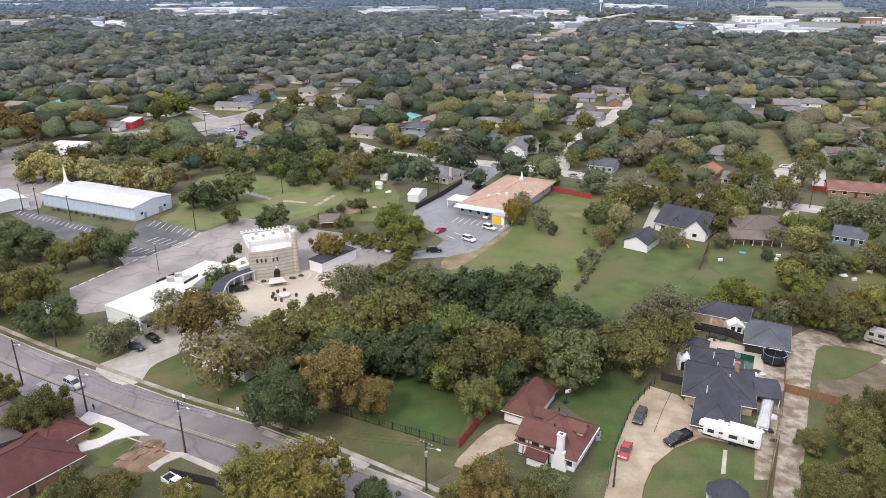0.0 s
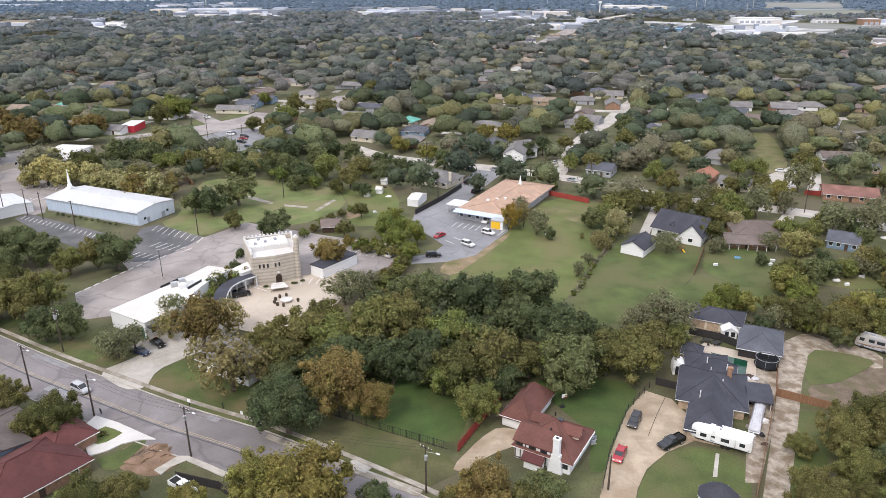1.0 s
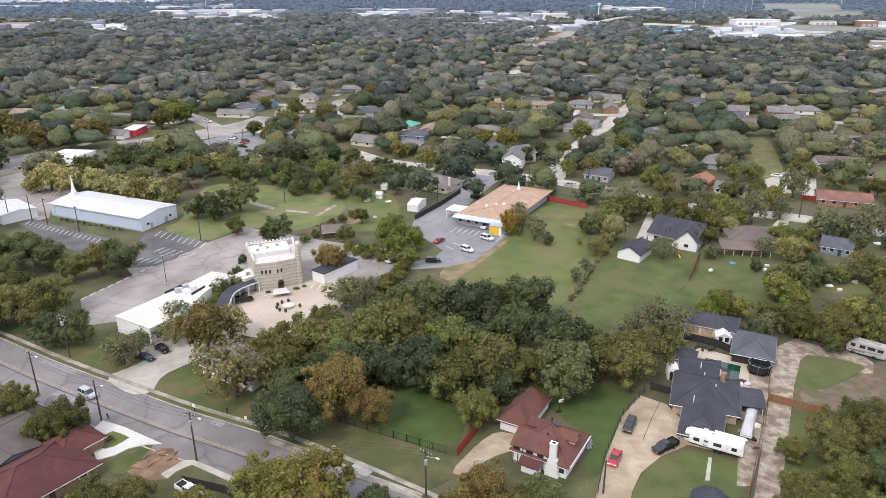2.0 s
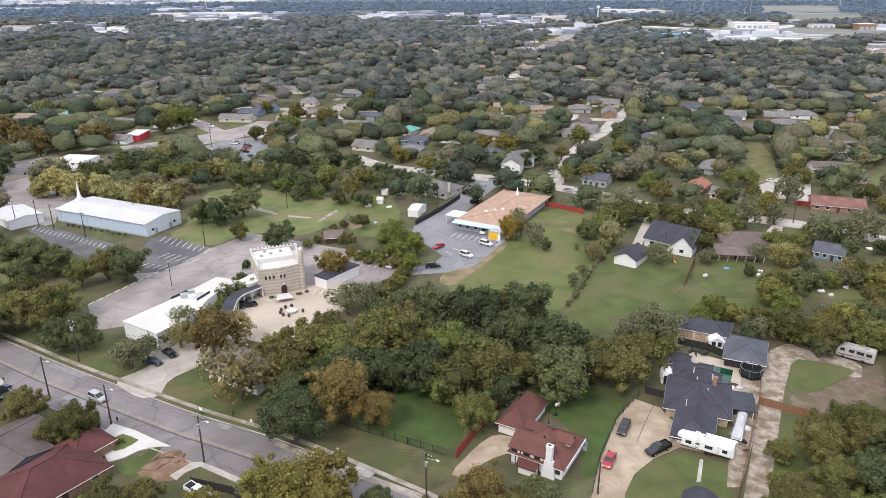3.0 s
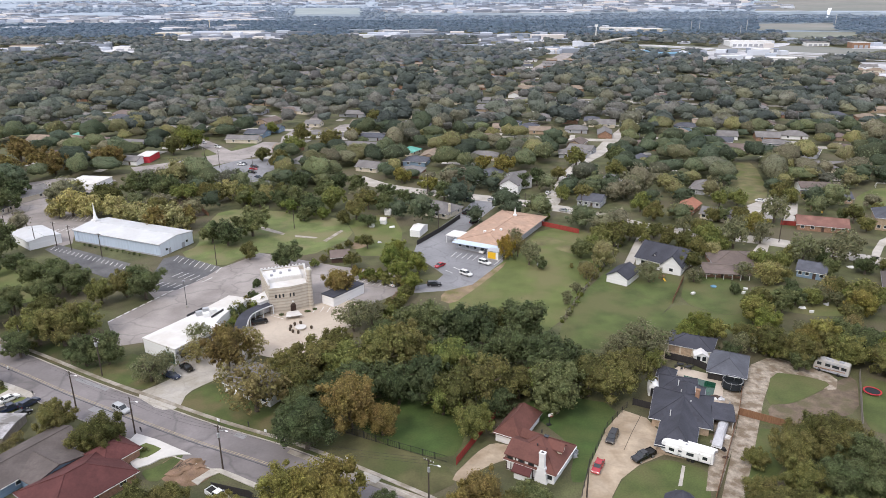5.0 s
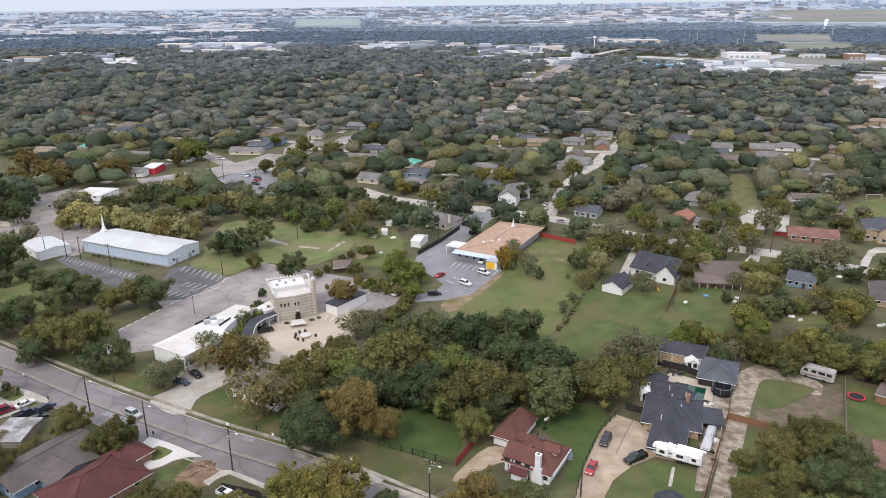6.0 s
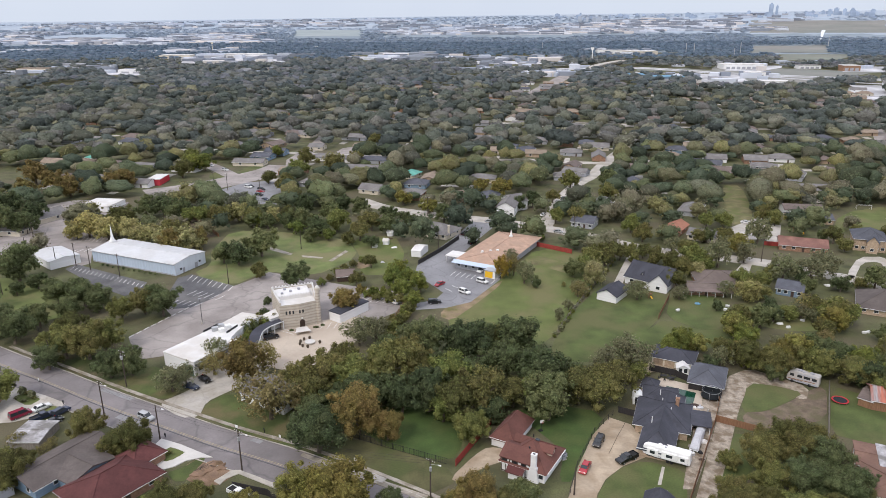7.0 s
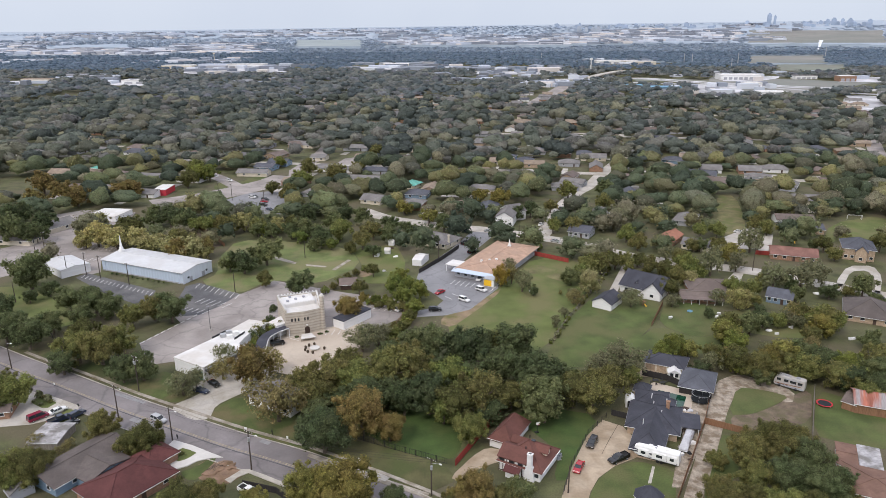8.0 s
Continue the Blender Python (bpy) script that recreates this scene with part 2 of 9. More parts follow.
M["glass"] = mat("dark_window_glass", (0.03, 0.035, 0.04), 0.08, vary=0.1, scale=0.5, spec=0.6)
M["trim"] = mat("white_trim", (0.78, 0.78, 0.77), 0.5, vary=0.05, scale=1)


def shingle(name, c, c2=None):
    return mat(name, c, 0.9, vary=0.2, scale=0.5, fine=2.5, tint=c2 or tuple(x * 0.8 for x in c), tint_scale=0.25, bump=0.2, obj_vary=0.08)


R = {
    "dark": shingle("charcoal_shingles", (0.06, 0.062, 0.078)),
    "slate": shingle("slate_grey_shingles", (0.1, 0.105, 0.125)),
    "grey": shingle("weathered_grey_shingles", (0.2, 0.19, 0.185)),
    "brown": shingle("brown_shingles", (0.17, 0.135, 0.12)),
    "tan": shingle("tan_shingles", (0.27, 0.215, 0.165)),
    "maroon": shingle("maroon_shingles", (0.115, 0.042, 0.04)),
    "ash": shingle("ash_brown_shingles", (0.122, 0.103, 0.096)),
    "redbrown": shingle("red_brown_gravel_roof", (0.19, 0.112, 0.085)),
    "terracotta": shingle("faded_terracotta_roof", (0.25, 0.13, 0.105)),
    "patchy": mat("patched_grey_felt_roof", (0.42, 0.41, 0.42), 0.85, vary=0.25, scale=0.5, fine=2.0, tint=(0.2, 0.19, 0.18), tint_scale=0.3),
    "red": shingle("rust_red_shingles", (0.155, 0.068, 0.055)),
    "orange": shingle("orange_clay_roof", (0.33, 0.15, 0.1)),
    "salmon": shingle("salmon_tan_gravel_roof", (0.41, 0.275, 0.2), (0.37, 0.255, 0.19)),
    "white": M["roof_white"],
    "metal": M["metal_roof"],
    "teal": shingle("teal_metal_roof", (0.14, 0.4, 0.33)),
    "blue": shingle("blue_metal_roof", (0.16, 0.32, 0.45)),
}
M["fence_red"] = mat("red_stained_fence", (0.3, 0.05, 0.04), 0.8, vary=0.25, scale=1.2, stretch=(6, 6, 0.3))
M["fence_brown"] = mat("brown_wood_fence", (0.24, 0.13, 0.075), 0.85, vary=0.25, scale=1.2, stretch=(6, 6, 0.3))
M["fence_grey"] = mat("weathered_grey_fence", (0.24, 0.215, 0.19), 0.85, vary=0.3, scale=1.2, stretch=(6, 6, 0.3))
M["fence_dark"] = mat("near_black_fence", (0.035, 0.032, 0.032), 0.8, vary=0.25, scale=1.2, stretch=(6, 6, 0.3))
M["iron"] = mat("black_iron", (0.025, 0.025, 0.028), 0.5, vary=0.2, scale=2)
M["pole"] = mat("tarred_wooden_pole", (0.07, 0.055, 0.045), 0.85, vary=0.3, scale=1.5, stretch=(3, 3, 0.3))
M["steel"] = mat("galvanised_steel", (0.5, 0.51, 0.52), 0.4, metal=0.6, vary=0.1, scale=2)
M["bark"] = mat("grey_brown_bark", (0.13, 0.105, 0.08), 0.95, vary=0.35, scale=1.2, fine=6, bump=0.4)
M["tyre"] = mat("black_rubber", (0.02, 0.02, 0.02), 0.9, vary=0.1, scale=3)
M["pool"] = mat("dark_green_pool_water", (0.012, 0.06, 0.035), 0.06, vary=0.2, scale=0.3, spec=0.6)
M["cover"] = mat("silver_grey_tarp", (0.5, 0.5, 0.52), 0.6, vary=0.15, scale=1.2, bump=0.3)
M["yellow"] = mat("yellow_painted_panel", (0.8, 0.48, 0.03), 0.5, vary=0.06, scale=1)
M["rust"] = mat("rusted_sheet_metal", (0.34, 0.12, 0.08), 0.7, vary=0.35, scale=0.8, fine=4, tint=(0.3, 0.28, 0.28), tint_scale=0.5, coords="Object", stretch=(1.4, 0.12, 0.12))
M["net"] = mat("dark_netting", (0.02, 0.025, 0.03), 0.8, vary=0.1, scale=3)
M["plastic_red"] = mat("red_padding", (0.5, 0.04, 0.05), 0.5, vary=0.1, scale=2)
M["mulch"] = mat("planting_soil", (0.09, 0.07, 0.05), 0.95, vary=0.3, scale=1.0)

LEAF = {
    "dark": leaf_mat("dark_oak_leaves", [(0.105, 0.135, 0.063), (0.120, 0.146, 0.066), (0.139, 0.153, 0.066)], 0, 0.22),
    "olive": leaf_mat("olive_autumn_leaves", [(0.160, 0.166, 0.058), (0.194, 0.179, 0.067), (0.155, 0.177, 0.055)], 0, 0.26),
    "gold": leaf_mat("yellowing_leaves", [(0.237, 0.208, 0.064), (0.259, 0.222, 0.065), (0.193, 0.194, 0.060)], 0, 0.2),
    "straw": leaf_mat("pale_straw_leaves", [(0.390, 0.359, 0.142), (0.351, 0.337, 0.162), (0.410, 0.350, 0.128)], 0, 0.14),
    "amber": leaf_mat("amber_leaves", [(0.36, 0.27, 0.06), (0.33, 0.26, 0.065)], 0, 0.1),
    "russet": leaf_mat("russet_leaves", [(0.232, 0.178, 0.068), (0.25, 0.195, 0.07), (0.205, 0.175, 0.066)], 0, 0.15),
    "green": leaf_mat("fresh_green_leaves", [(0.173, 0.203, 0.053), (0.202, 0.217, 0.053), (0.144, 0.180, 0.052)], 0, 0.2),
    "dusty": leaf_mat("thin_grey_green_leaves", [(0.217, 0.214, 0.123), (0.184, 0.194, 0.100)], 0, 0.15),
    "tawny": leaf_mat("thin_tawny_leaves", [(0.271, 0.227, 0.100), (0.242, 0.211, 0.094), (0.254, 0.220, 0.087)], 0, 0.15),
    "woods": leaf_mat("mixed_autumn_woods_leaves", [(0.081, 0.105, 0.074), (0.103, 0.130, 0.079), (0.102, 0.129, 0.082), (0.115, 0.146, 0.089), (0.138, 0.163, 0.094), (0.174, 0.199, 0.100), (0.196, 0.215, 0.111), (0.150, 0.154, 0.122), (0.238, 0.232, 0.112), (0.279, 0.264, 0.117), (0.230, 0.216, 0.143)], 1, 0.0, 2.2, 0.75, 0.75),
    # from here on the leaves turn bluer and paler: distance haze put into colour
    "middle": leaf_mat("hazed_middle_woods_leaves", [(0.098, 0.117, 0.107), (0.124, 0.147, 0.125), (0.116, 0.135, 0.123), (0.126, 0.147, 0.133), (0.151, 0.174, 0.149), (0.168, 0.189, 0.152), (0.224, 0.227, 0.164), (0.196, 0.194, 0.190), (0.273, 0.271, 0.173), (0.221, 0.220, 0.195)], 1, 0.0, 1.2, 0.6, 0.6),
    "far": leaf_mat("hazed_far_woods_leaves", [(0.108, 0.131, 0.138), (0.130, 0.159, 0.167), (0.148, 0.173, 0.172), (0.171, 0.191, 0.178), (0.197, 0.207, 0.203), (0.221, 0.233, 0.204), (0.194, 0.205, 0.231)], 0.05, 0.0, 0.7, 0.5, 0.5),
    "farther": leaf_mat("hazed_farther_woods_leaves", [(0.146, 0.204, 0.265), (0.157, 0.212, 0.279), (0.168, 0.227, 0.283), (0.185, 0.231, 0.293)], 0.05, 0.0, 0.3, 0.4, 0.3),
    "crest": leaf_mat("hazed_crest_woods_leaves", [(0.348, 0.425, 0.519), (0.408, 0.472, 0.566)], 0.03, 0.0, 0.15, 0.4, 0.3),
    "horizon": leaf_mat("hazed_horizon_woods_leaves", [(0.246, 0.308, 0.387), (0.290, 0.348, 0.421)], 0.03, 0.0, 0.15, 0.5, 0.3),
}


# ---- mesh helpers ----
def mesh_object(name, bm, material, parent=None, label=""):
    me = bpy.data.meshes.new(name)
    bm.to_mesh(me)
    bm.free()
    if material:
        me.materials.append(material)
    ob = new(name, me)
    if parent is not None:
        ob.parent = parent
    if label:
        ob["label"] = label
    return ob


def part(name, bm, material, parent, label=""):
    return mesh_object(name, bm, material, parent, label)


def thing(name, label, category, at=(0, 0), yaw=0.0, group="", kind="", z=0.0):
    e = new(name)
    e.empty_display_size = 0.5
    e.matrix_basis = pose(at[0], at[1], z, 0, 0, yaw)
    return tagged(e, label, category, group, kind)


def add_box(bm, sx, sy, sz, x=0, y=0, z=0, yaw=0.0, tilt=0.0):
    """A box whose base centre is at x, y, z."""
    m = Matrix.Translation((x, y, z)) @ Matrix.Rotation(yaw, 4, "Z") @ Matrix.Rotation(tilt, 4, "X") @ Matrix.Translation((0, 0, sz / 2)) @ Matrix.Diagonal((sx, sy, sz, 1))
    bmesh.ops.create_cube(bm, size=1.0, matrix=m)
    return bm


def box(sx, sy, sz, x=0, y=0, z=0, yaw=0.0, bevel=0.0, tilt=0.0):
    bm = add_box(bmesh.new(), sx, sy, sz, x, y, z, yaw, tilt)
    if bevel:
        bmesh.ops.bevel(bm, geom=bm.edges[:], offset=bevel, segments=2, affect="EDGES", clamp_overlap=True)
    return bm


def add_tube(bm, r0, r1, a, b, n=8):
    a, b = Vector(a), Vector(b)
    d = b - a
    m = Matrix.Translation((a + b) / 2) @ d.to_track_quat("Z", "Y").to_matrix().to_4x4()
    bmesh.ops.create_cone(bm, cap_ends=True, segments=n, radius1=r0, radius2=r1, depth=d.length, matrix=m)
    return bm


def prism(points, z0, z1):
    """A flat slab with the outline points, from z0 to z1."""
    bm = bmesh.new()
    lo = [bm.verts.new((x, y, z0)) for x, y in points]
    hi = [bm.verts.new((x, y, z1)) for x, y in points]
    n = len(points)
    bm.faces.new(hi)
    bm.faces.new(lo[::-1])
    for i in range(n):
        bm.faces.new((lo[i], lo[(i + 1) % n], hi[(i + 1) % n], hi[i]))
    bmesh.ops.recalc_face_normals(bm, faces=bm.faces[:])
    bmesh.ops.triangulate(bm, faces=[f for f in bm.faces if len(f.verts) > 4])
    return bm


def smooth_outline(points, rounds=1):
    for _ in range(rounds):
        out = []
        for i, p in enumerate(points):
            q = points[(i + 1) % len(points)]
            out += [(0.8 * p[0] + 0.2 * q[0], 0.8 * p[1] + 0.2 * q[1]), (0.2 * p[0] + 0.8 * q[0], 0.2 * p[1] + 0.8 * q[1])]
        points = out
    return points


def slab(name, points, z, material, label, category="ground", rounds=1, kind="structure"):
    bm = prism(smooth_outline(points, rounds), -0.2, z)
    return tagged(mesh_object(name, bm, material), label, category, "", kind)


def offset_line(points, d):
    """A polyline moved d to its left."""
    out = []
    for i in range(len(points)):
        a = Vector(points[max(0, i - 1)][:2])
        b = Vector(points[min(len(points) - 1, i + 1)][:2])
        t = (b - a).normalized()
        out.append((points[i][0] - t.y * d, points[i][1] + t.x * d))
    return out


def resample(points, step):
    """A Catmull-Rom curve through points, sampled about every step."""
    P = [Vector(p) for p in points]
    P = [P[0] * 2 - P[1]] + P + [P[-1] * 2 - P[-2]]
    out = []
    for i in range(1, len(P) - 2):
        n = max(1, int((P[i + 1] - P[i]).length / step))
        for k in range(n):
            t = k / n
            a, b, c, d = P[i - 1], P[i], P[i + 1], P[i + 2]
            v = 0.5 * (2 * b + (c - a) * t + (2 * a - 5 * b + 4 * c - d) * t * t + (3 * b - a - 3 * c + d) * t ** 3)
            out.append((v.x, v.y))
    out.append(tuple(P[-2]))
    return out


def ribbon(line, left, right, z0, z1):
    """A strip along a line between two offsets."""
    a, b = offset_line(line, left), offset_line(line, right)
    bm = bmesh.new()
    rings = []
    for p, q in zip(a, b):
        rings.append([bm.verts.new((*p, z0)), bm.verts.new((*p, z1)), bm.verts.new((*q, z1)), bm.verts.new((*q, z0))])
    for r, s in zip(rings, rings[1:]):
        for i in range(4):
            bm.faces.new((r[i], r[(i + 1) % 4], s[(i + 1) % 4], s[i]))
    bm.faces.new(rings[0])
    bm.faces.new(rings[-1][::-1])
    bmesh.ops.recalc_face_normals(bm, faces=bm.faces[:])
    return bm


def inside(x, y, poly):
    hit = False
    j = len(poly) - 1
    for i in range(len(poly)):
        (xi, yi), (xj, yj) = poly[i], poly[j]
        if (yi > y) != (yj > y) and x < (xj - xi) * (y - yi) / (yj - yi) + xi:
            hit = not hit
        j = i
    return hit


CLEAR = []          # outlines on which no wild tree grows
CLEAR_LINES = []    # streets: line and half width

# ---- ground and setting ----


def far_rise(x, y):
    """The height of the land: flat for two kilometres, then a slow rise to a crest, shaped to fit the horizon in the
    camera's view and so higher in the east.
    """
    d = np.maximum(np.hypot(x, np.asarray(y) + 40.0), 1.0)
    u = (d - 2000.0) / 2900.0
    up = np.where(d < 2000, 0.0, 1 - d * (5e-4 * (1 - u) + 5e-5 * u))
    return np.where(d > 4900, 0.755, up) * (94.8 + 65.7 * np.clip(np.asarray(x) / d, -0.7, 0.7))


# haze over the far land is put into this blue-grey base colour
M["plain"] = mat("hazed_plain", (0.23, 0.275, 0.31), 0.95, vary=0.2, scale=0.01, fine=0.04, tint=(0.2, 0.25, 0.29), tint_scale=0.004)
bm = bmesh.new()
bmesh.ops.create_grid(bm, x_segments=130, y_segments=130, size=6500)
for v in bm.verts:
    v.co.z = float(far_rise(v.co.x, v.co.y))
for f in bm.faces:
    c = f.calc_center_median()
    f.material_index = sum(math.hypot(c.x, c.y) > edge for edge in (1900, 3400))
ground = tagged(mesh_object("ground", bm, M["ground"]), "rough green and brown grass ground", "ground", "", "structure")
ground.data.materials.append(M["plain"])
# beyond 3.4 km a paler, bluer ground colour holds still more haze
ground.data.materials.append(mat("palest_hazed_plain", (0.33, 0.39, 0.46), 0.95, vary=0.12, scale=0.01, fine=0.04, tint=(0.36, 0.41, 0.47), tint_scale=0.003))


def patch(name, points, z, material, label, rounds=1, clear=True):
    if clear:
        CLEAR.append(points)
    return slab(name, points, z, M[material], label, "ground", rounds)


MAIN_ROAD = resample([(-330, 268), (-230, 211), (-139.7, 157.1), (-114.6, 143.2), (-92.2, 130.3), (-72.8, 120.1), (-55.2, 111.0), (-36.6, 102.5), (-19, 92.5), (0, 80.5), (25, 63), (60, 38)], 4)
CLEAR_LINES.append((MAIN_ROAD, 9))
road = tagged(mesh_object("road", ribbon(MAIN_ROAD, 6.3, -6.3, -0.2, 0.05), M["asphalt"]), "worn grey asphalt two-lane road", "road", "", "structure")
for i, (l, r) in enumerate(((6.5, 6.3), (-6.3, -6.5))):
    tagged(mesh_object("kerb_%d" % (i + 1), ribbon(MAIN_ROAD, l, r, -0.2, 0.2), M["kerb"]), "low pale concrete kerb along the road", "kerb", "", "structure")
for i, o in enumerate((0.12, -0.28)):
    tagged(mesh_object("centre_line_%d" % (i + 1), ribbon(MAIN_ROAD, o + 0.08, o - 0.08, 0.0, 0.062), M["yellow_paint"]), "faded yellow centre line", "road marking", "", "structure")
tagged(mesh_object("pavement_1", ribbon([p for p in MAIN_ROAD if p[0] > -140], 8.7, 7.7, -0.2, 0.16), M["sidewalk"]), "pale concrete sidewalk beside the road", "sidewalk", "", "structure")
M["tar"] = mat("fresh_tar_patch", (0.09, 0.09, 0.095), 0.85, vary=0.2, scale=0.6)
M["pale_patch"] = mat("pale_road_patch", (0.26, 0.255, 0.26), 0.9, vary=0.12, scale=0.6)
tagged(mesh_object("road_seam", ribbon([p for p in MAIN_ROAD if -150 < p[0] < -20], -0.7, -1.0, 0.0, 0.058), M["tar"]), "dark tar-filled seam along the road", "road seam", "", "structure")
for i, (x, y, sx, sy, key) in enumerate(((-45.8, 112.7, 3.0, 1.4, "pale_patch"), (-80.3, 122.1, 9, 2.2, "pale_patch"), (-89.5, 134.9, 12, 1.4, "pale_patch"))):
    bm = box(sx, sy, 0.056, x, y, 0, radians(-27))
    tagged(mesh_object("road_patch_%d" % (i + 1), bm, M[key]), "rectangular repair patch in the road", "road patch", "", "structure")
BACK_STREET = resample([(-47.9, 344.0), (-30.6, 325.7), (-3.1, 311.9), (22.7, 302.1), (46.7, 289.0), (66.2, 275.9), (79.1, 262.9), (96.4, 252.4), (113.9, 246.2), (130.2, 238.7), (149.1, 224.4), (172.3, 207.2)], 6)
CLEAR_LINES.append((BACK_STREET, 8))
tagged(mesh_object("street_1", ribbon(BACK_STREET, 4.8, -4.8, -0.2, 0.06), M["concrete"]), "pale concrete residential street", "street", "", "structure")
BRANCH = resample([(45.4, 289.9), (52.9, 310.0), (64.4, 347.1), (79.6, 383.0), (90.8, 401.6), (108.3, 443.9), (144.9, 523.5), (201.8, 665.8)], 6)
CLEAR_LINES.append((BRANCH[:12], 1))
tagged(mesh_object("street_2", ribbon(BRANCH, 4, -4, -0.2, 0.065), M["concrete"]), "pale concrete side street between houses", "street", "", "structure")
WEST_STREET = resample([(-212.9, 253.8), (-207.1, 269.1), (-197.5, 280.3), (-191.1, 305.3), (-179.5, 317.9)], 6)
CLEAR_LINES.append((WEST_STREET, 7))
tagged(mesh_object("street_3", ribbon(WEST_STREET, 6, -6, -0.2, 0.055), M["lot"]), "wide worn street beside the lots", "street", "", "structure")
JUNCTION = resample([(-171.8, 359.2), (-155.7, 370.0), (-137.1, 387.2), (-124.0, 404.4), (-114.7, 419.4), (-109.1, 437.4)], 6)
SIDE_STREET = resample([(-178.6, 458.5), (-157.1, 434.7), (-138.3, 409.6), (-127.3, 396.4)], 6)
CLEAR_LINES.append((SIDE_STREET, 3))
tagged(mesh_object("street_10", ribbon(SIDE_STREET, 5, -5, -0.2, 0.065), M["lot"]), "grey side street that joins the junction", "street", "", "structure")
CLEAR_LINES.append((JUNCTION, 5))
tagged(mesh_object("street_4", ribbon(JUNCTION, 12, -12, -0.2, 0.06), M["lot"]), "pale concrete street through the houses", "street", "", "structure")
patch("lot_6", [(-131.9, 369.5), (-123.0, 386.9), (-106.8, 392.8), (-94.6, 366.0), (-91.5, 332.5), (-110.5, 340.1), (-127.0, 353.1)], 0.045, "grey_lot", "grey car park at the junction", 0)
patch("lot_8", [(-83.2, 477.3), (-79.1, 502.2), (-69.4, 509.2), (-58.8, 476.7), (-65.4, 462.0)], 0.045, "lot", "grey car park among trees", 0)
patch("street_11", [(-107.6, 430.0), (-101.9, 460.8), (-97.3, 493.3), (-97.8, 551.9), (-106.9, 563.6), (-106.8, 505.4), (-112.5, 457.0)], 0.05, "lot", "grey street that bends between houses", 0)
patch("creek_bank", [(-139.7, 317.3), (-129.1, 310.7), (-116.1, 297.1), (-106.2, 280.9), (-108.8, 273.8), (-122.4, 292.3), (-132.8, 304.5)], 0.05, "brown_earth", "bare earth bank of a small ditch", 1)

DRIVE_LOT = [(-76.7, 129.9), (-71.4, 135.7), (-69.3, 139.6), (-74.3, 140.9), (-72.3, 144.7), (-67.3, 151.8), (-57.6, 161.3), (-50.0, 155.4), (-53.1, 142.8), (-59.5, 136.3), (-63.9, 130.7), (-63.4, 123.7), (-67.8, 122.9)]
patch("driveway_1", DRIVE_LOT, 0.07, "concrete", "pale concrete driveway to the castle courtyard", 1)
COURT = [(-59.3, 157.4), (-60.7, 168.7), (-56.9, 173.9), (-54.0, 178.4), (-42.3, 183.0), (-30.0, 186.7), (-26.4, 180.5), (-29.1, 163.1), (-34.9, 153.4), (-42.3, 146.9), (-51.4, 149.8)]
patch("courtyard", COURT, 0.085, "court", "sandy concrete courtyard before the castle building", 2)
WEST_LOT = [(-92.4, 154.9), (-101.6, 170.7), (-93.8, 187.3), (-101.7, 197.6), (-104.6, 223.8), (-100.9, 227.7), (-80.5, 214.9), (-75.6, 221.6), (-70.8, 230.0), (-54.4, 222.7), (-40.0, 216.3), (-19.6, 209.0), (-13.9, 203.3), (-17.3, 190.1), (-27.2, 179.1), (-37.0, 180.6), (-54.1, 187.9), (-62.9, 183.2), (-72.4, 168.8), (-85.0, 157.5)]
patch("lot_1", WEST_LOT, 0.04, "lot", "cracked weathered asphalt car park", 0)
patch("lot_2", [(-101.4, 198.1), (-104.9, 223.8), (-100.9, 227.7), (-80.8, 214.9), (-84.6, 202.8), (-89.8, 194.3), (-95.0, 193.3)], 0.06, "dark_lot", "dark sealed asphalt with painted bays", 0)
patch("lot_3", [(-154.5, 234.3), (-152.4, 239.8), (-115.0, 218.9), (-113.8, 209.3), (-117.8, 205.4), (-132.4, 214.8)], 0.05, "dark_lot", "strip of asphalt parking beside the white hall", 0)
patch("lot_4", [(-179.2, 243.0), (-186.3, 234.6), (-197.1, 229.4), (-211.0, 250.8), (-205.5, 266.6), (-196.5, 278.5), (-189.0, 301.2), (-177.0, 288.4), (-153.7, 274.4), (-151.8, 265.9), (-155.3, 259.4), (-147.3, 241.2), (-150.0, 237.7), (-155.8, 239.9), (-160.4, 251.7), (-182.3, 264.6)], 0.035, "lot", "broad worn asphalt lot with faded bays", 0)
patch("lot_5", [(-11.7, 191.6), (-0.2, 193.5), (8.5, 198.7), (20.4, 220.6), (20.8, 233.7), (2.2, 240.9), (14.3, 272.2), (25.2, 298.1), (12.6, 300.2), (2.4, 272.4), (-11.7, 241.1), (-12.8, 227.4), (-6.9, 217.8), (-1.3, 207.7), (-4.4, 200.5), (-10.6, 197.8), (-18.0, 185.2), (-13.9, 182.8)], 0.045, "grey_lot", "grey gravelly asphalt church car park", 0)
patch("field_1", [(-0.2, 191.5), (20.8, 219.4), (40.1, 261.8), (66.2, 247.5), (55.7, 220.3), (44.3, 192.1), (30.6, 164.7), (19.1, 156.8), (1.6, 169.1)], 0.02, "field", "open worn grass field", 1)
patch("dirt_corner", [(33.0, 249.4), (41.3, 247.8), (52.1, 238.9), (47.8, 226.7), (39.7, 234.9), (33.1, 239.1)], 0.03, "field_earth", "thin dry grass and bare earth in the field corner", 1)
patch("dirt_edge", [(-3.0, 186.5), (1.9, 200.4), (10.3, 203.1), (21.8, 221.3), (19.4, 213.3), (10.1, 196.6), (1.7, 182.6)], 0.03, "tan_earth", "bare tan earth at the edge of the car park", 1)
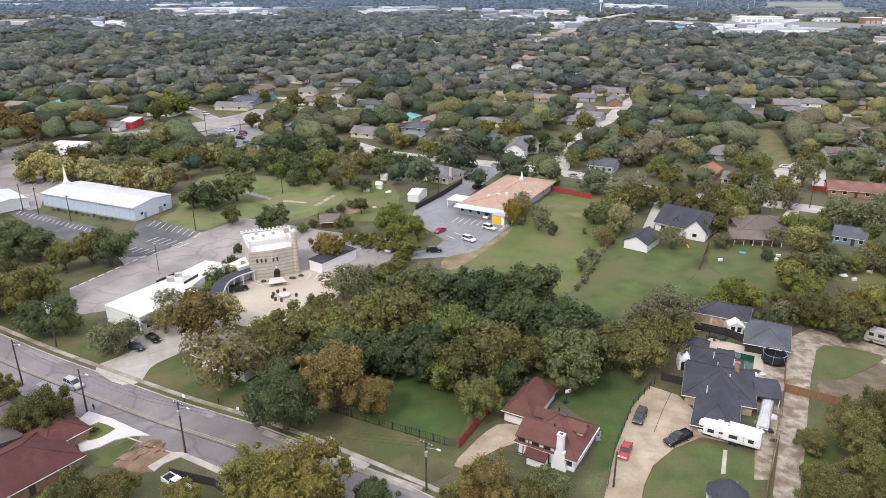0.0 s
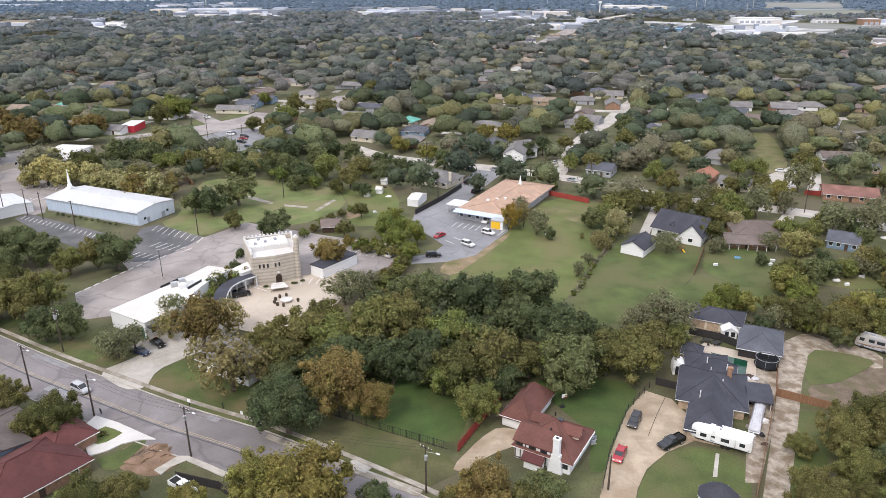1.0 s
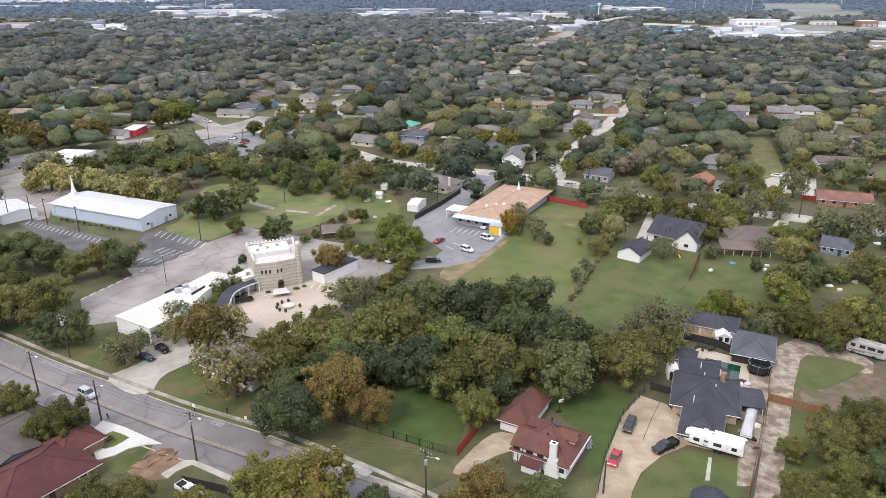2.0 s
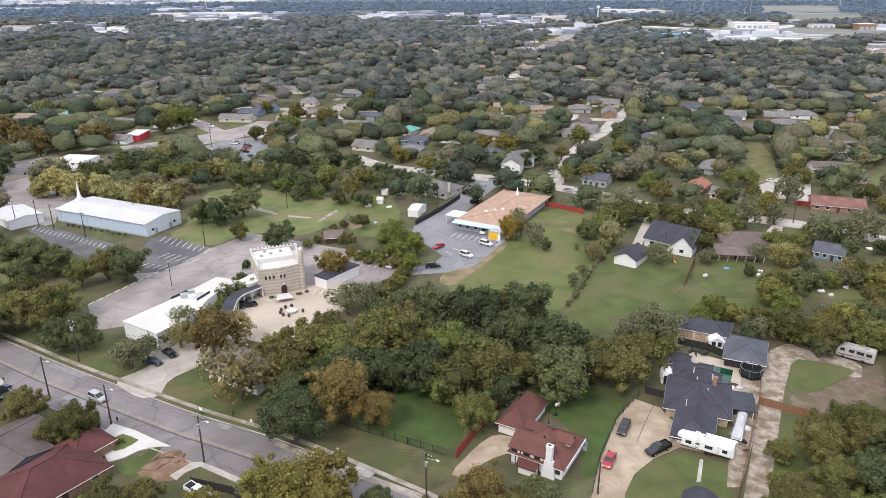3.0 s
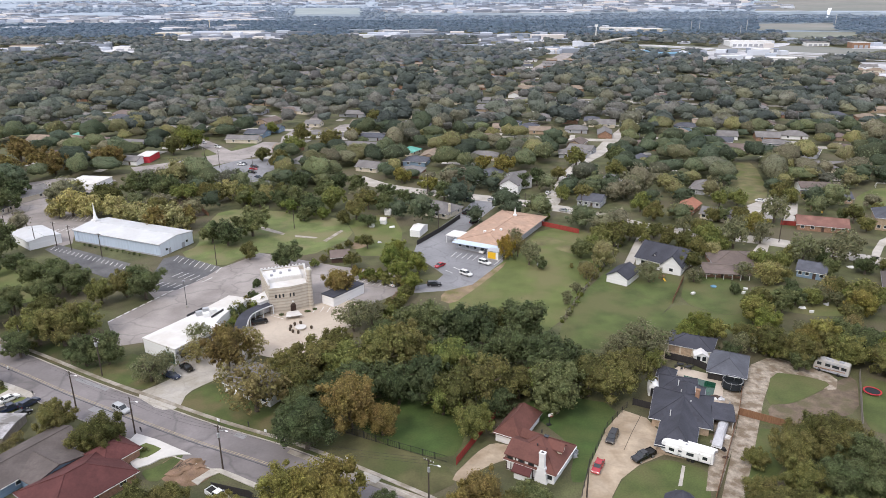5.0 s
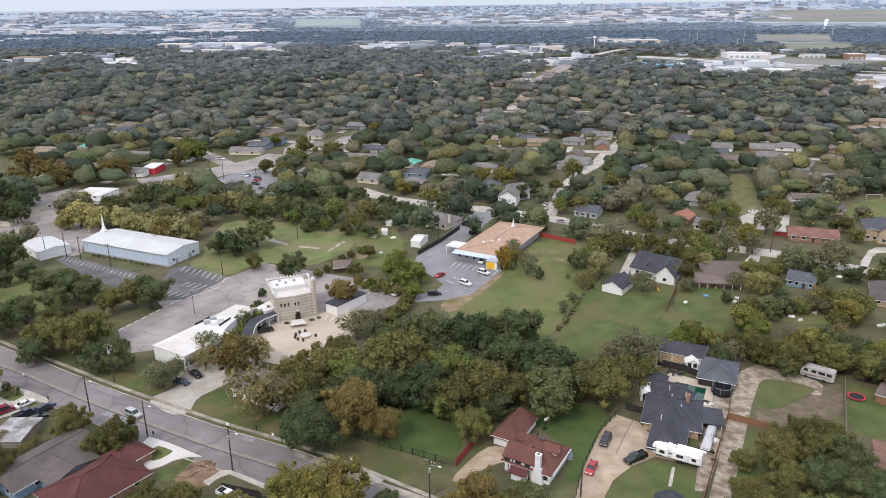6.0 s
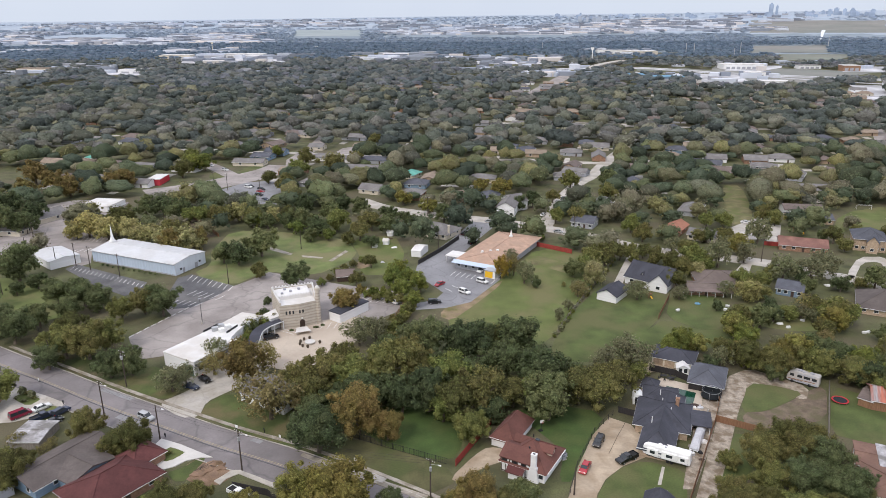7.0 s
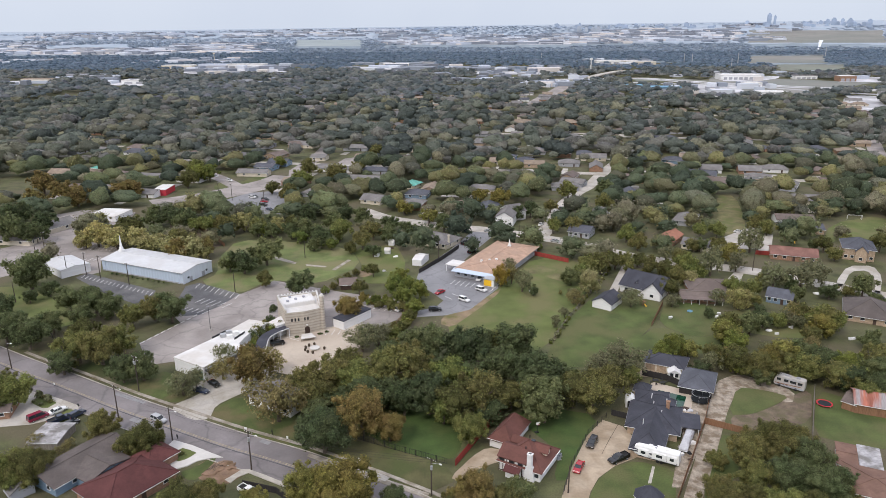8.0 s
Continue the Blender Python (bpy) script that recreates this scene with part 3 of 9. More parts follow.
patch("field_2", [(44.7, 192.1), (59.5, 217.1), (67.6, 214.0), (80.8, 205.2), (73.1, 186.9), (63.6, 173.0), (51.5, 152.8), (32.6, 153.0), (31.1, 161.5)], 0.025, "lawn", "mown grass back yard", 1)
patch("field_9", [(62.5, 172.0), (72.8, 184.0), (84.1, 172.5), (97.6, 183.5), (96.0, 172.0), (84.0, 163.5), (73.2, 159.0), (62.5, 160.0), (54.0, 152.5), (52.0, 153.0)], 0.021, "lawn", "green grass behind the garages", 1, False)
patch("driveway_10", [(63.4, 217.2), (66.2, 215.6), (80.6, 250.0), (77.8, 252.3)], 0.06, "concrete", "long concrete driveway beside the white house", 0, False)
patch("field_3", [(81.6, 205.2), (87.5, 208.0), (99.4, 199.5), (97.8, 184.2), (84.1, 172.8), (73.4, 184.4)], 0.028, "lawn", "green fenced back lawn", 1)
patch("field_4", [(-102.4, 257.2), (-102.0, 287.3), (-73.8, 284.1), (-45.1, 273.0), (-37.0, 248.7), (-52.5, 224.6), (-72.3, 231.4), (-81.5, 214.3), (-101.1, 228.3), (-96.6, 238.5)], 0.02, "pale_field", "green open lot behind the white hall", 1)
patch("yard_2", [(-44.4, 272.1), (-24.4, 279.8), (-16.9, 248.5), (-23.0, 226.2), (-34.0, 226.3), (-36.5, 248.7)], 0.018, "field", "cluttered back yard of worn grass", 1, False)
patch("bare_spot", [(-38.2, 237.8), (-35.5, 245.7), (-29.9, 245.6), (-30.5, 237.0), (-35.2, 233.0)], 0.03, "tan_earth", "bare tan earth in the cluttered yard", 1, False)
patch("slab_path_1", [(-83.5, 264.0), (-74.5, 259.6), (-66.0, 252.6), (-66.6, 250.6), (-75.2, 256.6), (-83.0, 261.8)], 0.05, "sidewalk", "old pale concrete foundation slab in grass", 0, False)
patch("slab_path_2", [(-61.8, 250.6), (-52.0, 247.8), (-52.4, 246.2), (-61.0, 248.2)], 0.05, "sidewalk", "old pale concrete foundation slab in grass", 0, False)
patch("slab_path_3", [(-49.2, 243.4), (-44.0, 256.8), (-42.6, 255.6), (-47.6, 242.4)], 0.05, "sidewalk", "old pale concrete foundation slab in grass", 0, False)
patch("lawn_1", [(-63.6, 124.3), (-63.4, 130.1), (-59.4, 135.7), (-42.2, 130.0), (-36.2, 118.6), (-36.5, 108.9), (-52.8, 117.6)], 0.025, "road_lawn", "green lawn beside the road", 1)
patch("lawn_2", [(-92.4, 139.7), (-90.8, 145.8), (-84.6, 151.9), (-75.2, 139.6), (-71.1, 139.6), (-75.2, 130.8)], 0.025, "road_lawn", "green roadside lawn", 1)
patch("lawn_3", [(-134.4, 165.1), (-136.8, 171.0), (-131.1, 174.5), (-102.5, 169.9), (-91.1, 146.5), (-94.4, 140.7), (-108.3, 147.3)], 0.022, "leaf_floor", "leaf-strewn grass below trees", 1)
patch("lawn_4", [(-31.6, 104.9), (-26.1, 114.6), (-12.8, 109.6), (-0.2, 102.5), (2.4, 97.0), (-4.0, 92.5), (-13.3, 97.1)], 0.025, "verge_grass", "mown grass between fence and road", 1)
# tree shade on these two lawns is in the darker grass colour
patch("lawn_5", [(-14.2, 109.6), (-25.7, 122.7), (-14.2, 129.8), (5.8, 122.5), (2.5, 105.9), (-2.3, 104.8)], 0.022, "shade_lawn", "shaded green lawn inside an iron fence", 1, False)
patch("lawn_6", [(17.2, 125.3), (26.1, 129.6), (40.7, 125.2), (34.2, 110.6), (27.7, 96.9), (24.5, 96.9), (27.5, 108.2)], 0.022, "shade_lawn", "green side yard of the timbered house", 1)
CAR_COURT = [(24.3, 87.5), (26.6, 94.2), (29.7, 102.4), (35.6, 115.2), (41.1, 122.9), (45.8, 119.6), (47.7, 112.8), (45.8, 105.8), (39.9, 102.5), (35.0, 97.8), (32.2, 92.8), (30.2, 87.5)]
patch("driveway_2", CAR_COURT, 0.05, "tan_drive", "broad stained tan concrete driveway", 0)
patch("lawn_7", [(30.5, 87.5), (32.4, 92.8), (35.1, 97.5), (40.0, 102.2), (45.4, 104.6), (53.5, 100.9), (51.8, 94.2), (49.5, 87.6)], 0.04, "lawn", "green front lawn with a gazebo", 1)
patch("path_1", [(48.6, 102.2), (49.2, 102.0), (46.6, 95.7), (45.8, 95.7)], 0.06, "concrete", "narrow concrete garden path", 0)
patch("patio_1", [(53.9, 101.7), (60.0, 115.7), (65.1, 132.9), (72.0, 130.5), (61.4, 108.4), (53.4, 94.3), (50.8, 94.2)], 0.045, "gravel", "dusty gravel side yard with clutter", 0)
patch("lane_1", [(50.8, 87.6), (58.8, 103.3), (67.0, 119.6), (77.8, 143.1), (86.7, 148.7), (92.5, 144.4), (99.0, 137.8), (94.8, 130.5), (88.4, 136.6), (83.7, 139.9), (76.4, 128.2), (71.9, 119.6), (63.5, 103.3), (55.0, 87.6)], 0.035, "gravel", "rutted pale gravel lane", 1)
patch("lane_2", [(75.6, 125.0), (82.3, 125.5), (90.6, 130.5), (96.4, 134.8), (102.2, 138.6), (102.7, 135.4), (95.9, 122.1), (85.8, 118.0), (73.2, 115.5)], 0.03, "brown_earth", "bare brown earth turning area", 1)
patch("lawn_8", [(83.3, 140.4), (90.5, 138.7), (96.1, 134.8), (90.6, 130.8), (81.6, 125.5), (75.3, 125.0)], 0.045, "lawn", "small triangle of green grass in the lane", 1)
patch("lawn_9", [(105.6, 138.6), (111.7, 133.8), (121.0, 123.4), (111.5, 107.8), (99.7, 111.6), (93.2, 115.4)], 0.03, "lawn", "mown back yard beyond the lane", 1)
patch("lawn_10", [(69.3, 115.7), (74.8, 114.7), (73.6, 108.4), (59.2, 87.6), (55.2, 87.6)], 0.025, "lawn", "grass strip beside the gravel lane", 1)
patch("field_5", [(171.9, 270.1), (199.2, 313.1), (235.1, 329.5), (226.9, 287.4), (200.3, 269.7), (191.7, 287.9)], 0.02, "field", "dry grass field with a goal frame", 1)
patch("field_6", [(134.8, 308.7), (163.2, 376.9), (174.1, 376.7), (154.9, 308.4), (137.3, 288.6)], 0.02, "field_earth", "dry grass clearing among trees", 1)
patch("field_7", [(100.4, 199.5), (130.6, 191.4), (133.0, 176.9), (113.9, 172.6), (97.9, 179.5)], 0.02, "field", "worn back yard grass", 1, False)
patch("field_8", [(-151.2, 186.3), (-170.1, 194.0), (-188.3, 222.8), (-155.7, 225.7), (-134.6, 210.1), (-128.4, 188.6), (-141.3, 179.1)], 0.02, "field", "grass among scattered trees", 1)
CLEAR.append([(-150.9, 158.0), (-206.1, 243.3), (-180.9, 250.4), (-158.0, 244.2), (-112.6, 220.8), (-94.0, 193.3), (-95.6, 157.6), (-122.3, 157.8)])
CLEAR.append([(70.2, 240.1), (73.6, 261.4), (105.5, 265.9), (148.0, 257.2), (179.7, 270.0), (213.1, 265.3), (153.0, 163.8), (95.3, 172.7), (73.7, 182.0)])
CLEAR.append([(-155.9, 250.1), (-96.5, 242.0), (-78.0, 209.6), (-14.8, 200.6), (-12.5, 248.4), (-41.3, 286.4), (-106.2, 282.7), (-103.1, 263.6), (-149.2, 281.5)])
CLEAR.append([(-172.5, 348.7), (-171.6, 376.0), (-158.3, 420.4), (-138.6, 445.7), (-113.0, 465.2), (-101.2, 408.9), (-86.9, 325.5), (-107.4, 328.1), (-146.4, 343.2)])
CLEAR.append([(-179.5, 342.5), (-185.4, 376.2), (-170.2, 391.0), (-154.5, 361.6), (-162.1, 351.1)])
CLEAR.append([(-206.0, 308.7), (-220.9, 339.5), (-200.4, 342.9), (-176.3, 346.2), (-163.5, 315.5), (-176.5, 311.4)])
CLEAR.append([(-184, 348), (-158, 343), (-156, 379), (-184, 379)])
patch("lot_7", [(-218.3, 334.6), (-205.5, 346.7), (-174.2, 341.2), (-168.0, 315.6), (-189.4, 313.7)], 0.04, "lot", "pale worn yard before a workshop", 0)
patch("lawn_13", [(-136.3, 419.9), (-130.7, 437.9), (-119.2, 433.9), (-129.9, 412.8)], 0.05, "lawn", "small green corner lawn", 1)
patch("lawn_14", [(-151.0, 403.3), (-149.9, 420.2), (-137.1, 409.6), (-139.8, 390.4)], 0.05, "lawn", "small green corner lawn", 1)
patch("driveway_5", [(9.9, 110.2), (14.9, 108.7), (13.8, 104.9), (7.8, 101.8), (3.0, 96.6), (0.6, 97.9), (6.4, 106.8)], 0.05, "tan_drive", "concrete apron before a garage", 1)
patch("verge", [(-33.7, 107.7), (-18.7, 99.7), (-4.0, 92.1), (-4.7, 90.5), (-19.2, 97.9), (-34.1, 106.5)], 0.14, "sidewalk", "bare dusty verge along the kerb", 0, False)
patch("pavement_2", [(-51.4, 97.2), (-49.8, 99.3), (-48.6, 101.1), (-46.7, 101.1), (-42.4, 98.9), (-37.1, 95.9), (-37.3, 94.6), (-42.3, 97.4), (-46.6, 99.8), (-48.8, 98.0), (-49.7, 95.9)], 0.16, "kerb", "pale concrete footpath at the yard edge", 0, False)
patch("lawn_15", [(-125.8, 128.9), (-137.3, 147.5), (-125.5, 144.6), (-119.5, 139.9), (-119.5, 137.6)], 0.05, "lawn", "green front lawn by the road", 0)
patch("driveway_6", [(156.0, 225.6), (172.1, 246.2), (182.9, 246.1), (178.7, 232.0), (163.0, 207.2), (160.9, 207.3), (174.1, 228.7), (177.2, 240.3), (169.4, 239.0), (155.4, 219.2)], 0.06, "concrete", "curved pale concrete driveway", 1)
patch("driveway_7", [(140.7, 263.8), (156.2, 293.2), (160.7, 293.1), (146.8, 263.7)], 0.06, "concrete", "pale concrete driveway", 0)
patch("driveway_8", [(134.6, 288.7), (156.4, 308.4), (156.4, 298.1), (139.6, 270.5), (131.8, 270.6)], 0.06, "concrete", "pale parking court between houses", 0)
patch("driveway_9", [(113.2, 228.0), (121.1, 239.5), (123.7, 236.7), (111.5, 213.6), (108.9, 213.6)], 0.06, "concrete", "short concrete driveway", 0)
patch("driveway_3", [(-69.2, 113.5), (-63.8, 111.2), (-57.8, 107.8), (-54.4, 105.9), (-57.5, 105.7), (-60.2, 104.5), (-61.9, 102.5), (-64.6, 100.9), (-67.6, 105.0), (-70.6, 106.7), (-70.0, 110.0)], 0.21, "white_drive", "new white concrete loop driveway", 0)
patch("island_1", [(-65.9, 104.8), (-66.8, 106.7), (-66.7, 108.6), (-65.6, 109.8), (-63.6, 109.0), (-61.5, 107.8), (-62.2, 106.4), (-63.3, 105.0), (-64.6, 104.3)], 0.27, "field", "small rounded grass island in the driveway", 0)
patch("yard_1", [(-60.1, 102.5), (-56.7, 106.6), (-51.9, 104.3), (-46.7, 100.2), (-50.5, 95.1), (-57.7, 97.2)], 0.04, "dirt", "dug-up red earth beside the road", 1)
patch("lawn_11", [(-63.0, 100.3), (-60.0, 102.0), (-57.5, 105.7), (-55.7, 105.7), (-57.7, 97.2), (-60.3, 97.2)], 0.055, "lawn", "green strip beside the white driveway", 1)
patch("driveway_4", [(-122.1, 125.4), (-119.4, 138.2), (-116.4, 137.9), (-108.7, 134.3), (-101.1, 130.3), (-101.2, 128.2), (-104.4, 129.1), (-106.3, 123.1), (-109.8, 121.1), (-117.9, 119.8)], 0.08, "concrete", "pale concrete driveway with parked cars", 0)
patch("island_2", [(-116.8, 132.8), (-115.2, 136.6), (-108.5, 132.8), (-110.1, 128.6)], 0.09, "field", "planted island in a driveway", 1)
patch("lawn_12", [(-106.3, 123.1), (-102.4, 131.8), (-99.0, 129.7), (-101.1, 120.3)], 0.04, "field", "strip of dry lawn between driveways", 0)
patch("path_2", [(-18.0, 98.6), (-16.8, 100.1), (-13.3, 97.9), (-14.2, 96.4)], 0.18, "concrete", "short concrete crossing over the sidewalk", 0)


# ---- trees ----
def ico(level):
    b = bmesh.new()
    bmesh.ops.create_icosphere(b, subdivisions=level, radius=1.0)
    v = np.array([x.co[:] for x in b.verts])
    f = np.array([[x.index for x in y.verts] for y in b.faces])
    b.free()
    return v, f


ICO = {1: ico(1), 2: ico(2)}


def crown_arrays(seed, leaves, size, blobs, core=1, tall=0.8, open_=0.0, spread=0.62, rough=0.28, fine_cores=0, main=0.5):
    """Vertices and triangles of a lumpy crown of unit radius about its own centre: inner masses and many small leaf clumps."""
    rng = np.random.default_rng(seed)
    c = rng.normal(size=(blobs, 3))
    c /= np.linalg.norm(c, axis=1)[:, None]
    outer = rng.uniform(size=blobs) < (0.45 if blobs > 8 else 0.25)
    far_out = np.where(outer, rng.uniform(0.72, 0.95, blobs), rng.uniform(0.3, 1.0, blobs) ** 0.6 * spread)
    c *= far_out[:, None]
    c[:, 2] = c[:, 2] * tall * 0.9
    c[0] = (0, 0, 0.1)
    r = np.where(outer, rng.uniform(0.12, 0.22, blobs), rng.uniform(0.22, 0.36, blobs)) * (12 / max(blobs, 12)) ** 0.15
    r[0] = main
    V, F, n = [], [], 0
    if core:
        for k in range(blobs):
            iv, jf = ICO[2 if k < fine_cores else core]
            bump = 1 + (rough if k >= fine_cores else rough * 0.6) * rng.normal(size=(len(iv), 1)).clip(-1, 1)
            V.append(c[k] + iv * r[k] * (0.8 - open_ * 0.5) * bump * np.array((1, 1, 0.9)))
            F.append(jf + n)
            n += len(iv)
    p = r ** 2 / (r ** 2).sum()
    which = rng.choice(blobs, leaves, p=p)
    d = rng.normal(size=(leaves, 3))
    d[:, 2] += 0.25
    d /= np.linalg.norm(d, axis=1)[:, None]
    u = rng.uniform(0, 1, leaves)
    pos = c[which] + d * (r[which] * (0.76 + 0.36 * u + 0.2 * u ** 5))[:, None]
    keep = np.ones(leaves, bool)
    for k in range(blobs):
        keep &= ~((np.linalg.norm(pos - c[k], axis=1) < r[k] * 0.78) & (which != k))
    pos, d = pos[keep], d[keep]
    m = len(pos)
    nrm = d * 0.9 + rng.normal(size=(m, 3)) * 0.36 + np.array((0, 0, 0.3))
    nrm /= np.linalg.norm(nrm, axis=1)[:, None]
    t = np.cross(nrm, rng.normal(size=(m, 3)))
    t /= np.linalg.norm(t, axis=1)[:, None]
    b = np.cross(nrm, t)
    s = size * rng.uniform(0.55, 1.25, m)[:, None]
    fold = nrm * s * rng.uniform(-0.35, 0.35, (m, 1))
    quad = np.stack((pos - t * s - b * s * 0.5, pos - b * s * 0.9 + fold, pos + t * s + b * s * 0.35, pos + b * s * 0.95 - fold), 1).reshape(-1, 3)
    base = n + 4 * np.arange(m)[:, None]
    V.append(quad)
    F.append(np.concatenate((base + (0, 1, 2), base + (0, 2, 3))))
    return np.concatenate(V), np.concatenate(F)


def mesh_from(name, v, f, material, smooth=False):
    me = bpy.data.meshes.new(name)
    me.vertices.add(len(v))
    me.vertices.foreach_set("co", np.ascontiguousarray(v, dtype=np.float32).ravel())
    me.loops.add(len(f) * 3)
    me.loops.foreach_set("vertex_index", np.ascontiguousarray(f, dtype=np.int32).ravel())
    me.polygons.add(len(f))
    me.polygons.foreach_set("loop_start", np.arange(0, len(f) * 3, 3, dtype=np.int32))
    me.polygons.foreach_set("use_smooth", np.full(len(f), smooth, dtype=bool))
    me.update(calc_edges=True)
    me.materials.append(material)
    return me


def trunk_bm(seed, h, r, limbs=6, spread=0.5):
    """A tapered, slightly bent trunk with limbs that reach into a crown of unit radius centred at height h."""
    rng = random.Random(seed)
    bm = bmesh.new()
    a = Vector((0, 0, -0.05))
    tip = Vector((rng.uniform(-0.06, 0.06), rng.uniform(-0.06, 0.06), h * 0.62))
    add_tube(bm, r * 1.35, r * 0.9, a, tip, 7)
    for k in range(limbs):
        ang = 2 * math.pi * (k + rng.uniform(-0.3, 0.3)) / limbs
        e = Vector((math.cos(ang) * spread * rng.uniform(0.7, 1.3), math.sin(ang) * spread * rng.uniform(0.7, 1.3), h * rng.uniform(0.95, 1.35)))
        mid = tip.lerp(e, 0.5) + Vector((0, 0, 0.06))
        add_tube(bm, r * 0.6, r * 0.38, tip - Vector((0, 0, 0.04)), mid, 5)
        add_tube(bm, r * 0.38, r * 0.1, mid, e, 4)
        f = mid + Vector((rng.uniform(-0.3, 0.3), rng.uniform(-0.3, 0.3), 0.3))
        add_tube(bm, r * 0.25, r * 0.06, mid, f, 4)
    return bm


KINDS = {
    "dark": ("dense dark green oak tree with a broad crown", "dark", 0.0),
    "olive": ("olive green tree turning brown for autumn", "olive", 0.05),
    "gold": ("tree with yellowing autumn leaves", "gold", 0.05),
    "straw": ("pale straw-green autumn tree with thin leaves", "straw", 0.3),
    "amber": ("slender tree with bright amber autumn leaves", "amber", 0.05),
    "russet": ("russet brown autumn tree with a rounded crown", "russet", 0.05),
    "green": ("fresh green leafy tree", "green", 0.0),
    "tawny": ("half-bare tree with thin tawny autumn leaves", "tawny", 0.8),
    "dusty": ("thin grey-green tree with sparse leaves", "dusty", 0.75),
}
CROWN_Z = 0.86      # crown centre above ground for a crown of unit radius
PROTO = {}


def tree_proto(kind, v, near):
    key = (kind, v, near)
    if key not in PROTO:
        label, leaf, open_ = KINDS[kind]
        seed = hash_seed(kind) * 10 + v
        if near == 2:
            vv, ff = crown_arrays(seed, 9000 if open_ < 0.5 else 5200, 0.027, 40, 1, 0.8, open_, 0.72, 0.24, 12 if open_ < 0.5 else 0)
        elif near:
            vv, ff = crown_arrays(seed, 3900 if open_ < 0.5 else 2800, 0.038, 34, 1, 0.8, open_, 0.7, 0.22, 8 if open_ < 0.5 else 0)
        else:
            vv, ff = crown_arrays(seed, 2000 if open_ < 0.5 else 1400, 0.06, 20, 1, 0.8, open_, 0.68, 0.2, 10 if open_ < 0.5 else 0)
        crown = mesh_from("crown", vv + np.array((0, 0, CROWN_Z)), ff, LEAF[leaf], True)
        tb = trunk_bm(seed, CROWN_Z, 0.055, 6 if near else 4)
        trunk = bpy.data.meshes.new("trunk")
        tb.to_mesh(trunk)
        tb.free()
        trunk.materials.append(M["bark"])
        PROTO[key] = (trunk, crown)
    return PROTO[key]


def hash_seed(text):
    return sum((i + 1) * ord(c) for i, c in enumerate(text)) % 997


TREES = []          # x, y, crown radius of every tree that stands alone


def tree(kind, x, y, r, near=True, squash=1.0, group=""):
    rng = random.Random(int(x * 71 + y * 131))
    r *= 1.14
    trunk, crown = tree_proto(kind, rng.randrange(3), 2 if near and y < 116 else int(near))
    ob = thing("tree", KINDS[kind][0], "tree", (x, y), rng.uniform(0, 360), group)
    ob.scale = (r, r * rng.uniform(0.9, 1.1), r * squash * rng.uniform(0.9, 1.08))
    for nm, me in (("trunk", trunk), ("crown", crown)):
        o = new(nm, me)
        o.parent = ob
    TREES.append((x, y, r))
    return ob


def grove(kind, rows, near=True, group="", grown=1.0, squash=1.0):
    for x, y, r in rows:
        tree(kind, x, y, r * grown, near, squash, group)


# the grove between the courtyard and the timbered house
grove("dark", [(-6.7, 155.4, 6.6), (4.6, 152.7, 6.9), (20.6, 155.9, 6.3), (26.3, 136.3, 6.8), (15.2, 141.6, 5.9), (-30.0, 107.9, 6.4), (25.5, 121.9, 6.1), (10.3, 158.2, 5.3), (-19.8, 126.1, 5.6), (-11.5, 125.4, 4.3), (-4.7, 126.0, 5.5)], group="grove trees", grown=1.14)
grove("olive", [(-16.1, 137.2, 6.5), (-23.7, 134.6, 6.1), (1.4, 138.4, 5.8), (8.8, 124.9, 6.1), (-0.9, 121.1, 4.2), (-31.9, 136.8, 5.9), (-9.9, 141.7, 5.9), (34.2, 129.2, 5.4), (38.9, 126.2, 5.3), (44.9, 132.7, 5.2), (5.4, 112.6, 4.3), (17.3, 128.1, 4.4), (-35.2, 127.7, 4.7), (3.5, 122.1, 6.0)], group="grove trees", grown=1.14)
grove("tawny", [(-44.6, 122.6, 6.4), (-53.0, 147.9, 4.5), (-66.3, 145.7, 3.9), (-38.3, 127.6, 3.2)], group="grove trees", grown=1.14)
grove("gold", [(-22.9, 85.4, 6.6), (-30.2, 88.6, 4.5), (-41.7, 87.3, 2.7)], group="grove trees", grown=1.14)
grove("russet", [(-56.8, 141.5, 6.0), (-21.6, 115.7, 6.5), (-14.3, 113.1, 4.1), (7.1, 87.2, 4.6), (3.4, 85.5, 3.8)], group="grove trees", grown=1.14)
grove("dusty", [(-27.1, 164.0, 4.7), (51.9, 146.2, 6.2), (-22.2, 168.5, 3.7), (45.7, 143.8, 4.8), (-33.6, 89.8, 2.9), (-68.4, 154.4, 4.0), (-40.6, 131.2, 2.9)], group="grove trees", grown=1.14)
grove("olive", [(-17.0, 172.4, 2.6), (-14.6, 180.1, 2.2), (-19.6, 169.7, 2.2), (13.0, 85.4, 3.8), (1.0, 85.0, 2.8), (-18.5, 87.3, 2.6)], group="fence line trees")
grove("dark", [(14.9, 86.2, 4.3), (-11.1, 86.2, 3.3)], group="front yard trees")
grove("olive", [(78.6, 106.4, 5.2), (73.7, 106.6, 4.3), (83.6, 105.4, 4.6)], group="lane trees")
# lane trees take darker kinds: the view's dim lower right goes into leaf colour
grove("dark", [(83.2, 97.3, 5.4), (81.3, 87.2, 5.1), (75.7, 90.8, 5.4), (87.4, 92.5, 3.6)], group="lane trees")
